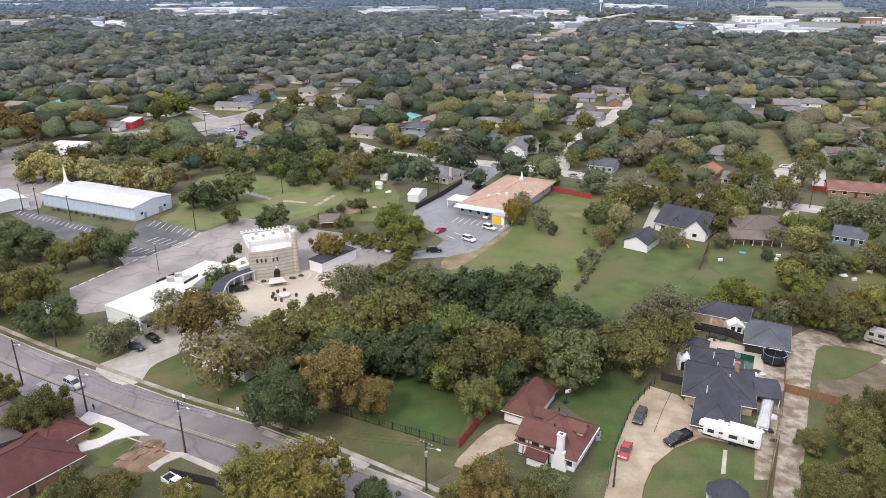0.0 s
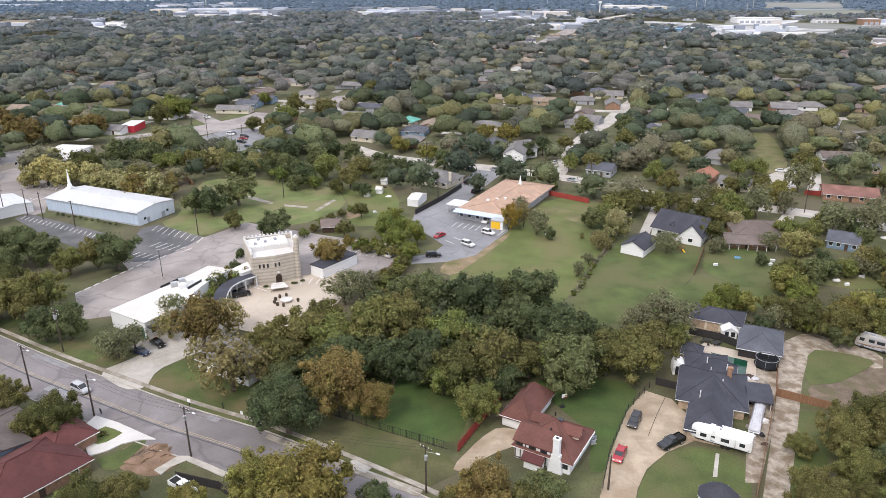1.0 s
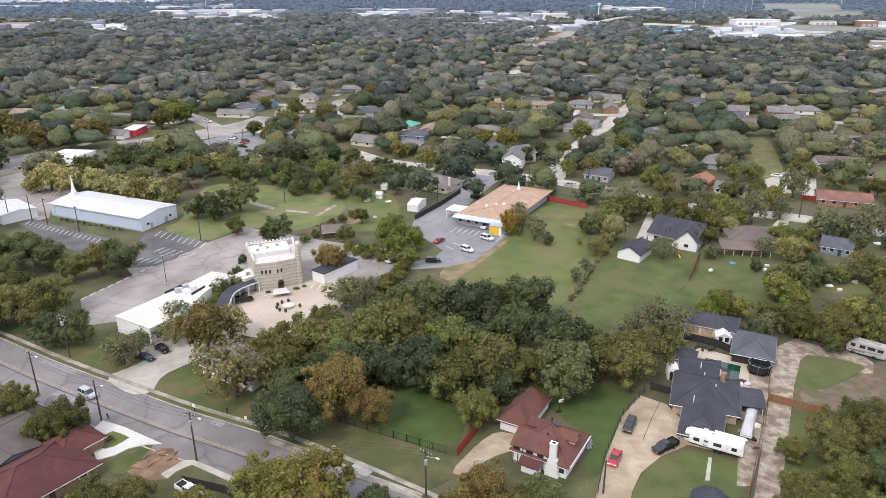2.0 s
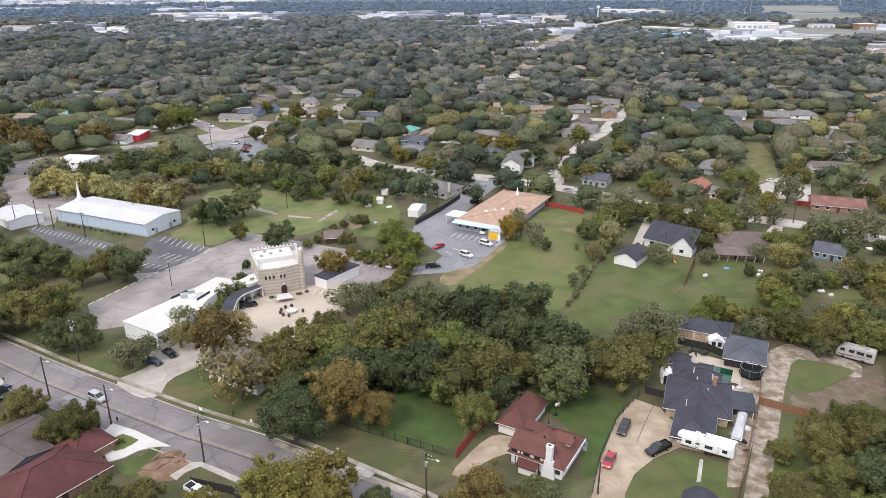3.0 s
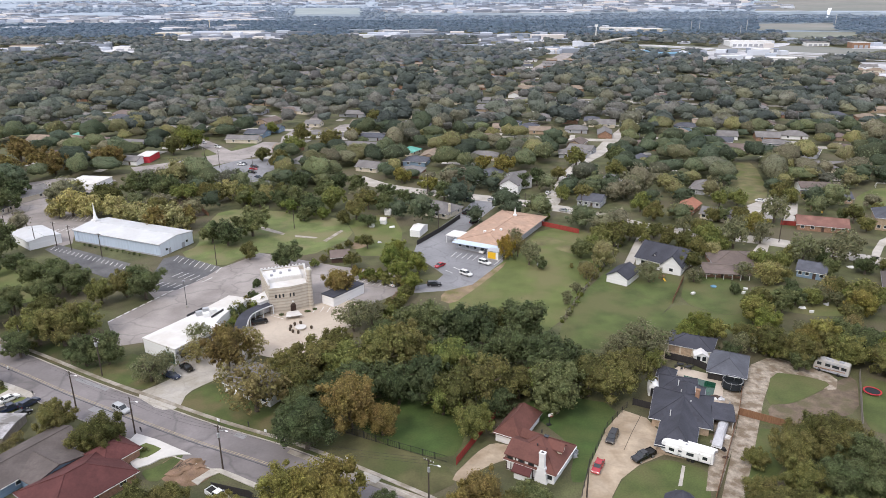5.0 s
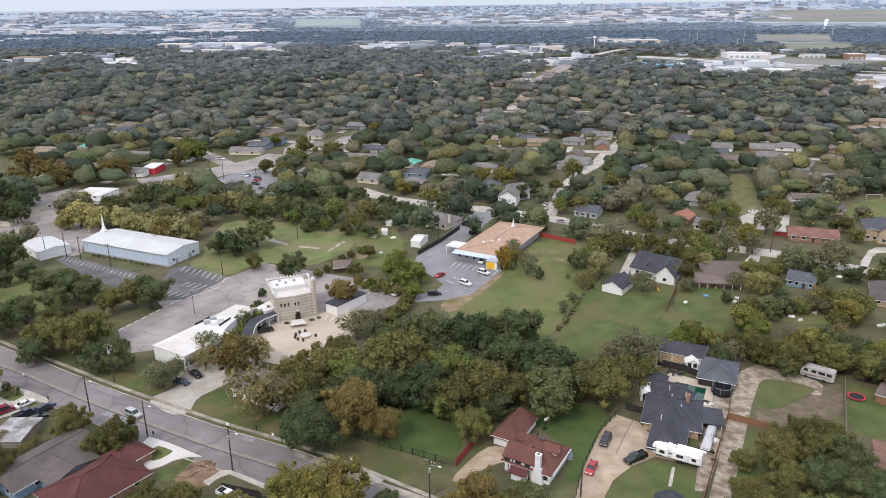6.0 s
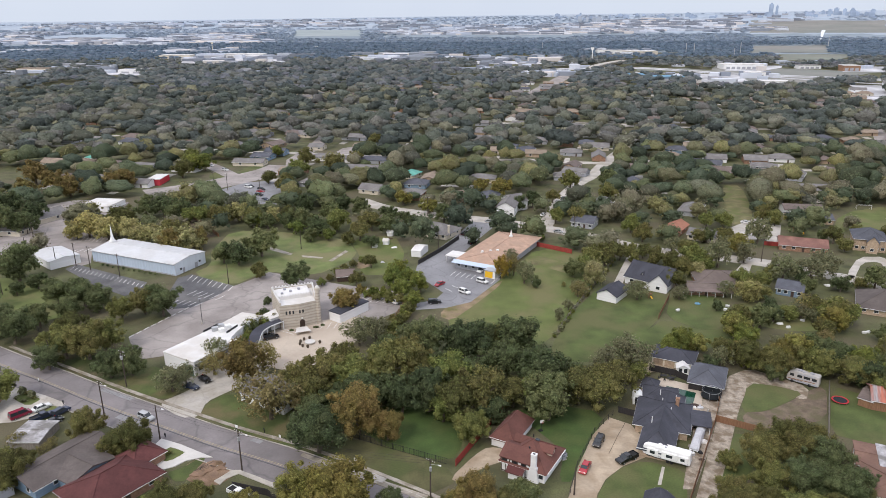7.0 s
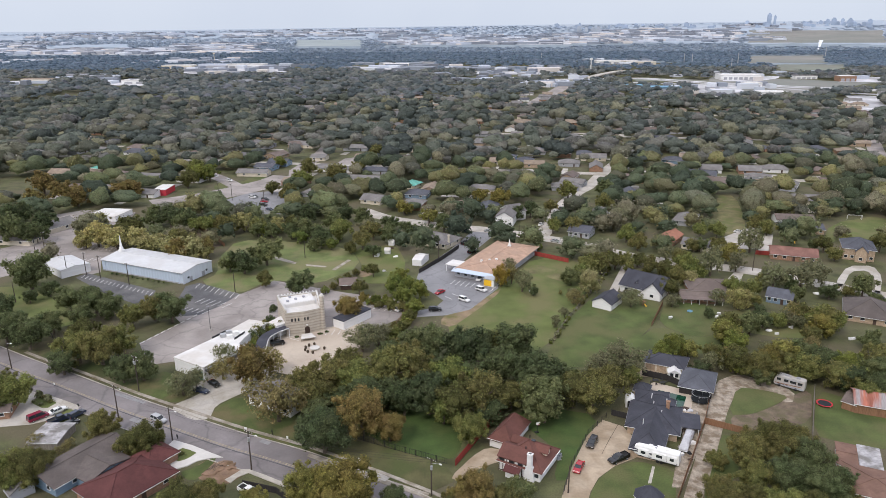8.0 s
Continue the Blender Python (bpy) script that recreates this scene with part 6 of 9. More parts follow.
house((-80.6, 93.2), (-75.4, 102.4), 7.5, "porch wing with a weathered grey roof", 2.66, 1.2, "ash", "blue_wall", "gable", "y", 0, None, 0.5, False, "house", "house_wing")
house((-103.7, 109.3), (-96.4, 109.3), 9, "open shed with a patched pale felt roof", 2.2, 0.4, "patchy", "fence_grey", "gable", "x", 0, None, 0.3, False, "shed", "garden_shed")
house((-69.4, 98.6), (-65.0, 105.2), 7, "front wing of a brick house with a maroon roof", 2.68, 2.0, "maroon", "brick", "hip", "x", 0, None, 0.5, False, "house", "house_wing")
house((-72.0, 83.5), (-62.4, 97.2), 12.7, "brick house with a maroon hipped roof", 2.7, 2.8, "maroon", "brick", "hip", "x", 2, None, 0.6, True)
house((-96.1, 89.2), (-92.8, 92.8), 6, "grey gambrel garden shed with white trim", 2.2, 1.6, "grey", "grey_wall", "gable", "y", 0, None, 0.3, False, "shed", "garden_shed")
house((-120.7, 123.1), (-117.0, 124.0), 8, "small brown house at the edge of a driveway", 2.6, 1.6, "brown", "brick", "gable", "x", 1, None, 0.5, False)
house((87.1, 89.6), (98.0, 84.4), 11.5, "low brick house with a red-brown gravel roof", 2.8, 0.9, "redbrown", "brick", "hip", "x", 3, None, 0.5, True)
house((90.6, 99.4), (94.2, 97.7), 10, "low wing of a brick house with a red-brown roof", 2.7, 0.4, "redbrown", "brick", "gable", "x", 1, None, 0.3, False, "house", "house_wing")
house((94.8, 97.5), (99.0, 95.6), 10.5, "open patio cover with a pale flat roof beside a house", 2.5, 0, "patchy", "white_wall", "flat", "x", 0, None, 0.2, False, "patio cover", "patio_cover")
house((107.1, 128.6), (109.5, 126.3), 8, "lean-to with a dull brown roof beside a barn", 2.4, 0.8, "brown", "fence_brown", "gable", "x", 0, None, 0.3, False, "shed", "lean_to")
R["rust"] = M["rust"]
house((109.3, 126.3), (117.7, 122.8), 9, "old barn with a rusted striped metal roof", 3.0, 1.8, "rust", "fence_brown", "gable", "x", 0, None, 0.4, False, "barn", "barn")
house((-54.7, 131.3), (-41.8, 124.2), 11, "low white house hidden below trees", 2.8, 1.6, "grey", "white_wall", "gable", "x", 3, None, 0.4, True, clear=False)
house((-179.6, 380.5), (-171.9, 380.4), 15, "red metal shop with a white flat roof", 3.6, 0, "white", "red_wall", "flat", "x", 0, None, 0.3, True, "shop", "red_shop")
house((-192.8, 323.7), (-176.4, 321.2), 16, "long white flat-roofed workshop", 2.6, 0, "white", "white_wall", "flat", "x", 0, None, 0.3, False, "workshop", "workshop")

# ---- houses among the trees farther off ----
FAR_HOUSES = [
    ("grey", "cream", 24, [(-197.7, 301.3), (-207.9, 279.6), (-134.1, 436.1), (-55.7, 413.0), (-121.7, 552.6)]),
    ("grey", "cream", 13, [(-294.6, 473.8), (-44.4, 356.9), (-98.6, 493.4), (-160.7, 565.2), (-69.6, 602.7), (-53.4, 626.0), (-307.0, 455.5)]),
    ("slate", "blue_wall", 17, [(-131.1, 455.4), (-124.8, 471.8), (51.6, 494.1), (62.7, 478.0), (91.6, 546.5), (-18.8, 370.2), (166.5, 475.4), (170.3, 425.7)]),
    ("grey", "grey_wall", 17, [(-80.3, 374.3), (79.3, 401.8), (73.7, 389.2), (207.8, 399.2), (204.1, 416.0), (218.2, 391.0), (129.4, 314.2), (86.4, 326.1)]),
    ("brown", "tan_brick", 18, [(-273.5, 486.4), (-128.1, 505.9), (-124.1, 552.7), (-197.3, 507.7), (-257.4, 540.0), (86.4, 422.1), (172.3, 399.9), (243.1, 398.4), (249.5, 390.3), (227.0, 577.5)]),
    ("teal", "cream", 10, [(-25.2, 395.9), (-249.7, 454.1)]),
    ("grey", "cream", 17, [(4.4, 532.6), (27.0, 521.6), (256.3, 552.9), (145.4, 544.9), (110.7, 488.0), (-127.0, 720.3), (-96.0, 766.9), (-174.9, 691.7), (104.1, 734.4), (21.5, 876.5)]),
]
rng = random.Random(5)
for roof_kind, wall_kind, size, spots in FAR_HOUSES:
    for x, y in spots:
        yaw = radians(rng.choice((-28, -24, 62, -10)) + rng.uniform(-4, 4))
        w = size * rng.uniform(0.75, 1.1)
        d = Vector((math.cos(yaw), math.sin(yaw))) * w / 2
        if d.x < 0:
            d = -d
        words = {"grey": "weathered grey", "white": "pale", "slate": "slate", "brown": "brown", "teal": "teal green"}[roof_kind]
        house((x - d.x, y - d.y), (x + d.x, y + d.y), rng.uniform(9, 12), "small house with a %s roof among trees" % words, 2.8, rng.uniform(1.6, 2.4), roof_kind, wall_kind, rng.choice(("gable", "hip")), "x", 2, None, 0.5, False, group="houses among trees")

def near_clear(x, y):
    return any(inside(x, y, p) for p in CLEAR) or any((px - x) ** 2 + (py - y) ** 2 < (half + 9) ** 2 for line, half in CLEAR_LINES for px, py in line)


SUBURB = []
WOODED = [(-138.5, 249.9), (-183.5, 355.4), (-157.8, 375.7), (-98.7, 405.5), (-58.1, 373.8), (-22.4, 343.6), (-0.2, 316.2), (-0.2, 272.4), (-17.0, 241.1), (-55.5, 241.6)]
rng = random.Random(14)
drive_bm = bmesh.new()
for row in range(17):
    for col in range(-16, 17):
        u, v = col * 27 + rng.uniform(-6, 6), row * 44 + rng.uniform(-5, 5)
        x, y = u * 0.89 + v * 0.2, 300 + v * 0.98 - u * 0.16
        if rng.random() > 0.66 or abs(x) > 0.6 * y + 20 or y < 285 or y > 1000 or near_clear(x, y) or inside(x, y, WOODED):
            continue
        SUBURB.append((x, y))
for x, y in SUBURB:
    w, d, yaw = rng.uniform(13, 20), rng.uniform(9, 12), radians(rng.choice((-12, -10, 78)) + rng.uniform(-4, 4))
    hd = Vector((math.cos(yaw), math.sin(yaw))) * w / 2
    roof_kind = rng.choice(("grey", "grey", "tan", "slate", "grey", "tan", "tan", "grey", "brown", "brown", "slate"))
    words = {"grey": "weathered grey", "white": "pale", "slate": "slate", "brown": "brown", "tan": "tan"}[roof_kind]
    if abs(hd.y) > abs(hd.x) and hd.y < 0:
        hd = -hd
    house((x - hd.x, y - hd.y), (x + hd.x, y + hd.y), d, "suburban house with a %s roof among trees" % words, 2.8, rng.uniform(1.6, 2.6), roof_kind, rng.choice(("cream", "white_wall", "tan_brick", "grey_wall", "brick")), rng.choice(("gable", "hip")), "x", 1, None, 0.5, True, group="suburban houses", sides=False)
    add_box(drive_bm, 5, 11, 0.28, x - hd.x * 0.5 + hd.y * 0.9, y - d / 2 - 6, -0.2, yaw)
tagged(mesh_object("driveways", drive_bm, M["concrete"]), "pale concrete driveways of suburban houses", "driveway", "", "structure")
for k, (u0, v0) in enumerate(((-1, 3.5), (0, 7.5), (1, 11.5))):
    line = resample([(-520 + 40 * k, 300 + v0 * 44 + 100), (-150, 300 + v0 * 44 + 35), (250, 300 + v0 * 44 - 40), (560, 300 + v0 * 44 - 95)], 25)
    CLEAR_LINES.append((line, 1))
    tagged(mesh_object("street_%d" % (k + 7), ribbon(line, 4, -4, -0.2, 0.05), M["concrete"]), "pale concrete suburban street", "street", "", "structure")

# ---- distance: towns, fields and lots ----
TOWNS = []          # centre and half extents of the far towns, where trees are few


def far_quad(name, corners, material, label, lift=0.3, n=8, rough=14, open_front=0.09):
    """A sheet over four corners that follows the land."""
    p = [Vector(c) for c in corners]
    bm = bmesh.new()
    g = []
    for j in range(n + 1):
        row = []
        for i in range(n + 1):
            q = p[0].lerp(p[1], i / n).lerp(p[3].lerp(p[2], i / n), j / n)
            if i in (0, n) or j in (0, n):
                q = q + Vector((noise.noise((q.x * 0.02, q.y * 0.02, 1)), noise.noise((q.x * 0.02, q.y * 0.02, 5)))) * rough
            row.append(bm.verts.new((q.x, q.y, float(far_rise(q.x, q.y)) + lift)))
        g.append(row)
    for j in range(n):
        for i in range(n):
            bm.faces.new((g[j][i], g[j][i + 1], g[j + 1][i + 1], g[j + 1][i]))
    near = 1 - open_front        # trees are cleared before it too, to keep it open to the camera's view
    CLEAR.append([(p[0].x * near, p[0].y * near), (p[1].x * near, p[1].y * near), tuple(p[2]), tuple(p[3])])
    return tagged(mesh_object(name, bm, M[material]), label, "ground", "", "structure")


# pasture colours are greyed and blued to hold the haze of distance
M["far_brown"] = mat("hazed_dry_pasture", (0.225, 0.22, 0.2), 0.95, vary=0.15, scale=0.006, fine=0.05, tint=(0.19, 0.2, 0.18), tint_scale=0.004)
M["far_green"] = mat("hazed_green_pasture", (0.175, 0.19, 0.155), 0.95, vary=0.18, scale=0.008, fine=0.06, tint=(0.2, 0.2, 0.165), tint_scale=0.006)
M["far_pale"] = mat("haze_greyed_pasture", (0.29, 0.33, 0.335), 0.95, vary=0.1, scale=0.006, fine=0.05, tint=(0.27, 0.315, 0.325), tint_scale=0.004)
M["far_lot"] = mat("distant_worn_paving", (0.56, 0.56, 0.58), 0.9, vary=0.25, scale=0.03, fine=0.2, tint=(0.33, 0.33, 0.34), tint_scale=0.02)
# the sky's glint on the water is painted as a near-white base colour
M["glint"] = mat("painted_glint_water", (0.75, 0.78, 0.82), 0.3, vary=0.05, scale=0.05)
for i, (key, q) in enumerate((
        ("far_lot", ((-556, 1480), (-435, 1469), (-502, 1708), (-641, 1718))), ("far_lot", ((-481, 1526), (-345, 1517), (-375, 1654), (-523, 1665))),
        ("far_lot", ((-187, 1560), (-47, 1550), (-52, 1680), (-206, 1690))), ("far_lot", ((358, 1014), (428, 1010), (490, 1140), (410, 1145))),
        ("far_lot", ((-761, 1233), (-688, 1229), (-744, 1300), (-824, 1305))), ("far_lot", ((-573, 1188), (-512, 1185), (-551, 1261), (-618, 1267))),
        ("far_lot", ((-1570, 2549), (-972, 2530), (-1088, 2842), (-1740, 2835))), ("far_lot", ((-1054, 2751), (-728, 2738), (-827, 3022), (-1192, 3023))),
        ("far_lot", ((-234, 3340), (552, 3238), (604, 3554), (-257, 3684))), ("far_lot", ((732, 3800), (1407, 3577), (1491, 3798), (781, 4060))))):
    far_quad("far_lot_%d" % (i + 1), q, key, "pale paved yards of a distant business park")
for i, (key, q) in enumerate((
        ("far_lot", ((56, 1415), (189, 1404), (204, 1493), (60, 1501))), ("far_lot", ((475, 1215), (544, 1209), (638, 1330), (547, 1340))),
        ("far_lot", ((663, 1188), (734, 1184), (810, 1296), (741, 1304))), ("far_lot", ((459, 786), (478, 760), (600, 946), (558, 965))))):
    far_quad("far_yard_%d" % (i + 1), q, key, "pale paved yards beside the highway")
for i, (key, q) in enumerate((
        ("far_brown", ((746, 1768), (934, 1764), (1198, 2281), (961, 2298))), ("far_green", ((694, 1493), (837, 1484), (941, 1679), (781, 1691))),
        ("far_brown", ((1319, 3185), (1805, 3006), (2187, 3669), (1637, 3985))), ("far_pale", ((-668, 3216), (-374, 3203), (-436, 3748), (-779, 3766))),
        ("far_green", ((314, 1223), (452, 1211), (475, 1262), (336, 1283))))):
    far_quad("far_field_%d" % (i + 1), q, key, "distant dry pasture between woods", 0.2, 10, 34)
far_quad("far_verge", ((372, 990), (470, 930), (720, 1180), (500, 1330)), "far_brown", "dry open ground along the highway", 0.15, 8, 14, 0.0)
far_quad("pond", ((1353, 2650), (1358, 2648), (1664, 3230), (1650, 3236)), "glint", "reach of a distant pond with its glint painted white", 1.5, 8, 3)

HIGHWAY = resample([(60, 1250), (251, 1278), (357, 1290), (440, 1190), (545, 1107), (653, 1035), (760, 960)], 40)
CLEAR_LINES.append((HIGHWAY, 34))
tagged(mesh_object("highway_1", ribbon(HIGHWAY, 14, 2, -0.2, 0.5), M["far_lot"]), "pale distant highway carriageway", "highway", "", "structure")
tagged(mesh_object("highway_2", ribbon(HIGHWAY, -8, -20, -0.2, 0.5), M["far_lot"]), "pale distant highway carriageway", "highway", "", "structure")
FRONTAGE = resample([(318, 1198), (475, 1120), (563, 1010), (650, 950)], 40)
CLEAR_LINES.append((FRONTAGE, 12))
tagged(mesh_object("highway_3", ribbon(FRONTAGE, 6, -6, -0.2, 0.4), M["far_lot"]), "pale frontage road beside the highway", "highway", "", "structure")
OVERPASS = resample([(248, 1240), (262, 1285), (323, 1370), (405, 1498)], 12)
CLEAR_LINES.append((OVERPASS, 16))
EAST_ROAD = resample([(302.3, 431.9), (341.3, 518.1), (404.8, 639.4), (505.6, 823.0)], 30)
CLEAR_LINES.append((EAST_ROAD, 5))
tagged(mesh_object("street_5", ribbon(EAST_ROAD, 6, -6, -0.2, 0.1), M["lot"]), "pale concrete road at the edge of the woods", "street", "", "structure")
MID_ROAD = resample([(100.6, 841.5), (137.6, 963.3), (184.3, 1112.1), (215, 1210)], 30)
CLEAR_LINES.append((MID_ROAD, 18))
tagged(mesh_object("street_6", ribbon(MID_ROAD, 11, -11, -0.2, 0.1), M["lot"]), "broad pale avenue leading away", "street", "", "structure")
DIAGONAL = resample([(-700, 1290), (-728, 1442), (-738, 1662)], 40)
CLEAR_LINES.append((DIAGONAL, 14))
tagged(mesh_object("street_12", ribbon(DIAGONAL, 11, -11, -0.2, 0.3), M["far_lot"]), "pale distant road between businesses", "street", "", "structure")


def overpass():
    """A road bridge that climbs over the highway on pale piers."""
    o = thing("overpass", "pale concrete road bridge over the highway", "bridge", OVERPASS[0])
    bm = bmesh.new()
    rings = []
    for i, ((ax, ay), (bx, by)) in enumerate(zip(offset_line(OVERPASS, 7), offset_line(OVERPASS, -7))):
        z = 6.5 * math.sin(math.pi * min(1, i / (len(OVERPASS) - 1)))
        x0, y0 = OVERPASS[0]
        rings.append([bm.verts.new((ax - x0, ay - y0, z - 1)), bm.verts.new((ax - x0, ay - y0, z + 0.8)), bm.verts.new((bx - x0, by - y0, z + 0.8)), bm.verts.new((bx - x0, by - y0, z - 1))])
    for r, t in zip(rings, rings[1:]):
        for k in range(4):
            bm.faces.new((r[k], r[(k + 1) % 4], t[(k + 1) % 4], t[k]))
    bmesh.ops.recalc_face_normals(bm, faces=bm.faces[:])
    part("deck", bm, M["concrete"], o)
    for i in range(4, len(OVERPASS) - 4, 3):
        x, y = OVERPASS[i]
        part("pier", box(9, 1.2, 6.5 * math.sin(math.pi * i / (len(OVERPASS) - 1)) - 0.9, x - OVERPASS[0][0], y - OVERPASS[0][1], 0), M["kerb"], o)


overpass()


def shed_far(x, y, sx, sy, h, roof, walls, label, doors=3, yaw=0.0):
    b = thing("warehouse", label, "warehouse", (x, y), yaw, "distant warehouses", z=float(far_rise(x, y)))
    part("wall", box(sx, sy, h), M[walls], b)
    part("roof", box(sx + 0.8, sy + 0.8, 0.6, 0, 0, h), R[roof], b)
    for k in range(doors):
        part("dock_door", box(sx * 0.6 / doors, 0.3, h * 0.55, sx * ((k + 0.5) / doors - 0.5) * 0.9, -sy / 2 - 0.1, 0.1), M["grey_wall"], b)
    CLEAR.append([(x - sx / 2 - 6, y - sy / 2 - 30), (x + sx / 2 + 6, y - sy / 2 - 30), (x + sx / 2 + 6, y + sy / 2 + 5), (x - sx / 2 - 6, y + sy / 2 + 5)])


shed_far(523, 1268, 70, 34, 8, "white", "white_wall", "long white distant warehouse with dark dock doors", 7, -2)
shed_far(452, 968, 36, 24, 6, "white", "white_wall", "white flat-roofed distant warehouse", 2, -8)
shed_far(476, 1093, 26, 20, 8, "white", "white_wall", "white box-like distant warehouse", 2)
shed_far(323, 1050, 56, 28, 6, "blue", "blue_wall", "long distant warehouse with a blue roof", 3, -4)
shed_far(290, 1085, 26, 22, 6, "blue", "grey_wall", "distant warehouse with a pale blue roof", 2, -4)
shed_far(686, 1212, 28, 20, 9, "white", "brick", "distant brick shop building with a white roof", 3, -4)
shed_far(641, 1266, 38, 22, 6, "grey", "white_wall", "low white distant shop building", 4, -4)
shed_far(585, 905, 34, 70, 7, "grey", "white_wall", "grey flat-roofed distant warehouse", 2, -28)
shed_far(400, 1780, 60, 30, 7, "white", "white_wall", "white flat-roofed distant warehouse", 3)
shed_far(470, 1740, 70, 34, 7, "white", "cream", "white flat-roofed distant warehouse", 3)
shed_far(-735, 1275, 66, 24, 6, "tan", "cream", "long low tan distant building", 5, -4)
shed_far(-545, 1235, 46, 24, 6, "white", "white_wall", "white flat-roofed distant warehouse", 2, -4)
shed_far(-470, 1680, 90, 36, 8, "white", "white_wall", "broad white distant store building", 4)
shed_far(-620, 1650, 70, 34, 8, "white", "cream", "broad pale distant store building", 4)
shed_far(-300, 1260, 50, 26, 5, "grey", "tan_brick", "low distant building with a grey roof", 3)
shed_far(-120, 1700, 60, 30, 6, "white", "cream", "pale flat-roofed distant store", 3)
shed_far(-373, 2090, 30, 20, 7, "white", "white_wall", "white distant church hall", 2)

# the small roofs of the far towns, too many to tell apart
M["town"] = mat("hazed_town_roofs", (0.6, 0.6, 0.6), 0.7, vary=0.06, scale=0.05, fine=0.5)
_nt = M["town"].node_tree
_hue, _ramp = _nt.nodes.new("ShaderNodeAttribute"), _nt.nodes.new("ShaderNodeValToRGB")
_hue.attribute_name = "tree_hue"
_ramp.color_ramp.interpolation = "CONSTANT"
# roof tones lean to blue, with the distance haze mixed into them
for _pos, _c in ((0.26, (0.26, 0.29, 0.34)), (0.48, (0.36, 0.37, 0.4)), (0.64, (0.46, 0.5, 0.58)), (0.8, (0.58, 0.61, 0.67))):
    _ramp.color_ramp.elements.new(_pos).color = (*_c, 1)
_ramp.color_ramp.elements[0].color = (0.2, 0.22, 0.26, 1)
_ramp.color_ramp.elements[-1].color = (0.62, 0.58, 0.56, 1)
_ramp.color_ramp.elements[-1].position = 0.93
_nt.links.new(_hue.outputs["Fac"], _ramp.inputs["Fac"])
_nt.links.new(_ramp.outputs["Color"], _nt.nodes["Principled BSDF"].inputs["Base Color"])
rng = random.Random(21)
V, F, H = [], [], []
for cx, cy, sx, sy, count in (
        (-1208, 2732, 967, 380, 190), (-1195, 2073, 210, 220, 22), (-1803, 3914, 700, 250, 60), (-1865, 3235, 260, 430, 40), (-995, 3195, 320, 500, 60), (-640, 1298, 170, 240, 26), (-759, 1271, 110, 140, 9), (-686, 2020, 300, 320, 34),
        (-480, 1573, 300, 310, 36), (-333, 1231, 60, 100, 6), (-124, 1634, 190, 300, 26), (125, 1425, 260, 460, 60), (255, 3668, 1050, 820, 240), (-606, 4364, 900, 700, 130), (1114, 3707, 800, 800, 200), (-1500, 4200, 1400, 500, 90),
        (452, 1821, 190, 280, 10), (622, 1288, 340, 260, 22), (430, 1063, 150, 200, 15), (200, 1180, 160, 120, 22), (1500, 4100, 1000, 500, 80)):
    TOWNS.append((cx, cy - sy * 0.1, sx * 0.5, sy * 0.6))
    for k in range(count):
        x, y = cx + rng.uniform(-0.5, 0.5) * sx * (1 + 0.2 * rng.random()), cy + rng.uniform(-0.5, 0.5) * sy
        if math.hypot(x, y + 40) > 4820:
            continue
        big = 0.5 if y < 1500 else 0.8 if y < 2400 else 1.3
        w, d, h, a = rng.uniform(14, 40) * big * rng.choice((1, 1, 2.4)), rng.uniform(14, 42) * big, rng.uniform(4, 8) * (1.3 if y > 2400 else 1), rng.choice((0.0, -0.4, 0.1)) + rng.uniform(-0.1, 0.1)
        z = float(far_rise(x, y))
        c, t = math.cos(a), math.sin(a)
        n = len(V)
        V += [(x + u * w / 2 * c - v * d / 2 * t, y + u * w / 2 * t + v * d / 2 * c, z + e * (h + 0.5) - 0.5) for e in (0, 1) for u, v in ((-1, -1), (1, -1), (1, 1), (-1, 1))]
        F += [(n + 4, n + 5, n + 6), (n + 4, n + 6, n + 7)]
        for i in range(4):
            j = (i + 1) % 4
            F += [(n + i, n + j, n + 4 + j), (n + i, n + 4 + j, n + 4 + i)]
        H += [rng.random()] * 8
        if y < 2600:
            CLEAR.append([(x - w / 2 - 3, y - 40 * big), (x + w / 2 + 3, y - 40 * big), (x + w / 2 + 3, y + d / 2 + 3), (x - w / 2 - 3, y + d / 2 + 3)])
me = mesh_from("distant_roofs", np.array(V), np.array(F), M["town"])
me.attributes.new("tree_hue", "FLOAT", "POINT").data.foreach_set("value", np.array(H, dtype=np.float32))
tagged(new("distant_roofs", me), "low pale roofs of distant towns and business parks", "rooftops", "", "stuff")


def mast(x, y, h, material, label, sign_board=True):
    m = thing("tall_mast", label, "mast", (x, y), z=float(far_rise(x, y)))
    bm = bmesh.new()
    add_tube(bm, h * 0.035, h * 0.028, (0, 0, 0), (0, 0, h), 8)
    part("shaft", bm, M[material], m)
    if sign_board:
        part("sign", box(h * 0.2, 1.2, h * 0.14, 0, 0, h * 0.88), M[material], m)


mast(289, 1422, 30, "trim", "tall pale sign mast beside the highway")
mast(-604, 1862, 27, "cream", "tall pinkish distant sign tower")
for x, y, h in ((567, 1709, 26), (583, 1700, 26), (666, 1635, 30), (1079, 2054, 34), (250, 1890, 22), (600, 1500, 24), (-210, 2500, 24)):
    mast(x, y, h, "steel", "slender steel lamp mast beside the highway", False)


# ---- vehicles ----
CAR_PAINT = {
    "red": ("red", (0.36, 0.012, 0.022)), "black": ("black", (0.006, 0.006, 0.007)), "white": ("white", (0.75, 0.75, 0.74)),
    "silver": ("silver grey", (0.42, 0.43, 0.44)), "maroon": ("maroon", (0.22, 0.02, 0.05)), "navy": ("dark blue", (0.02, 0.03, 0.06)),
}
PAINT = {}
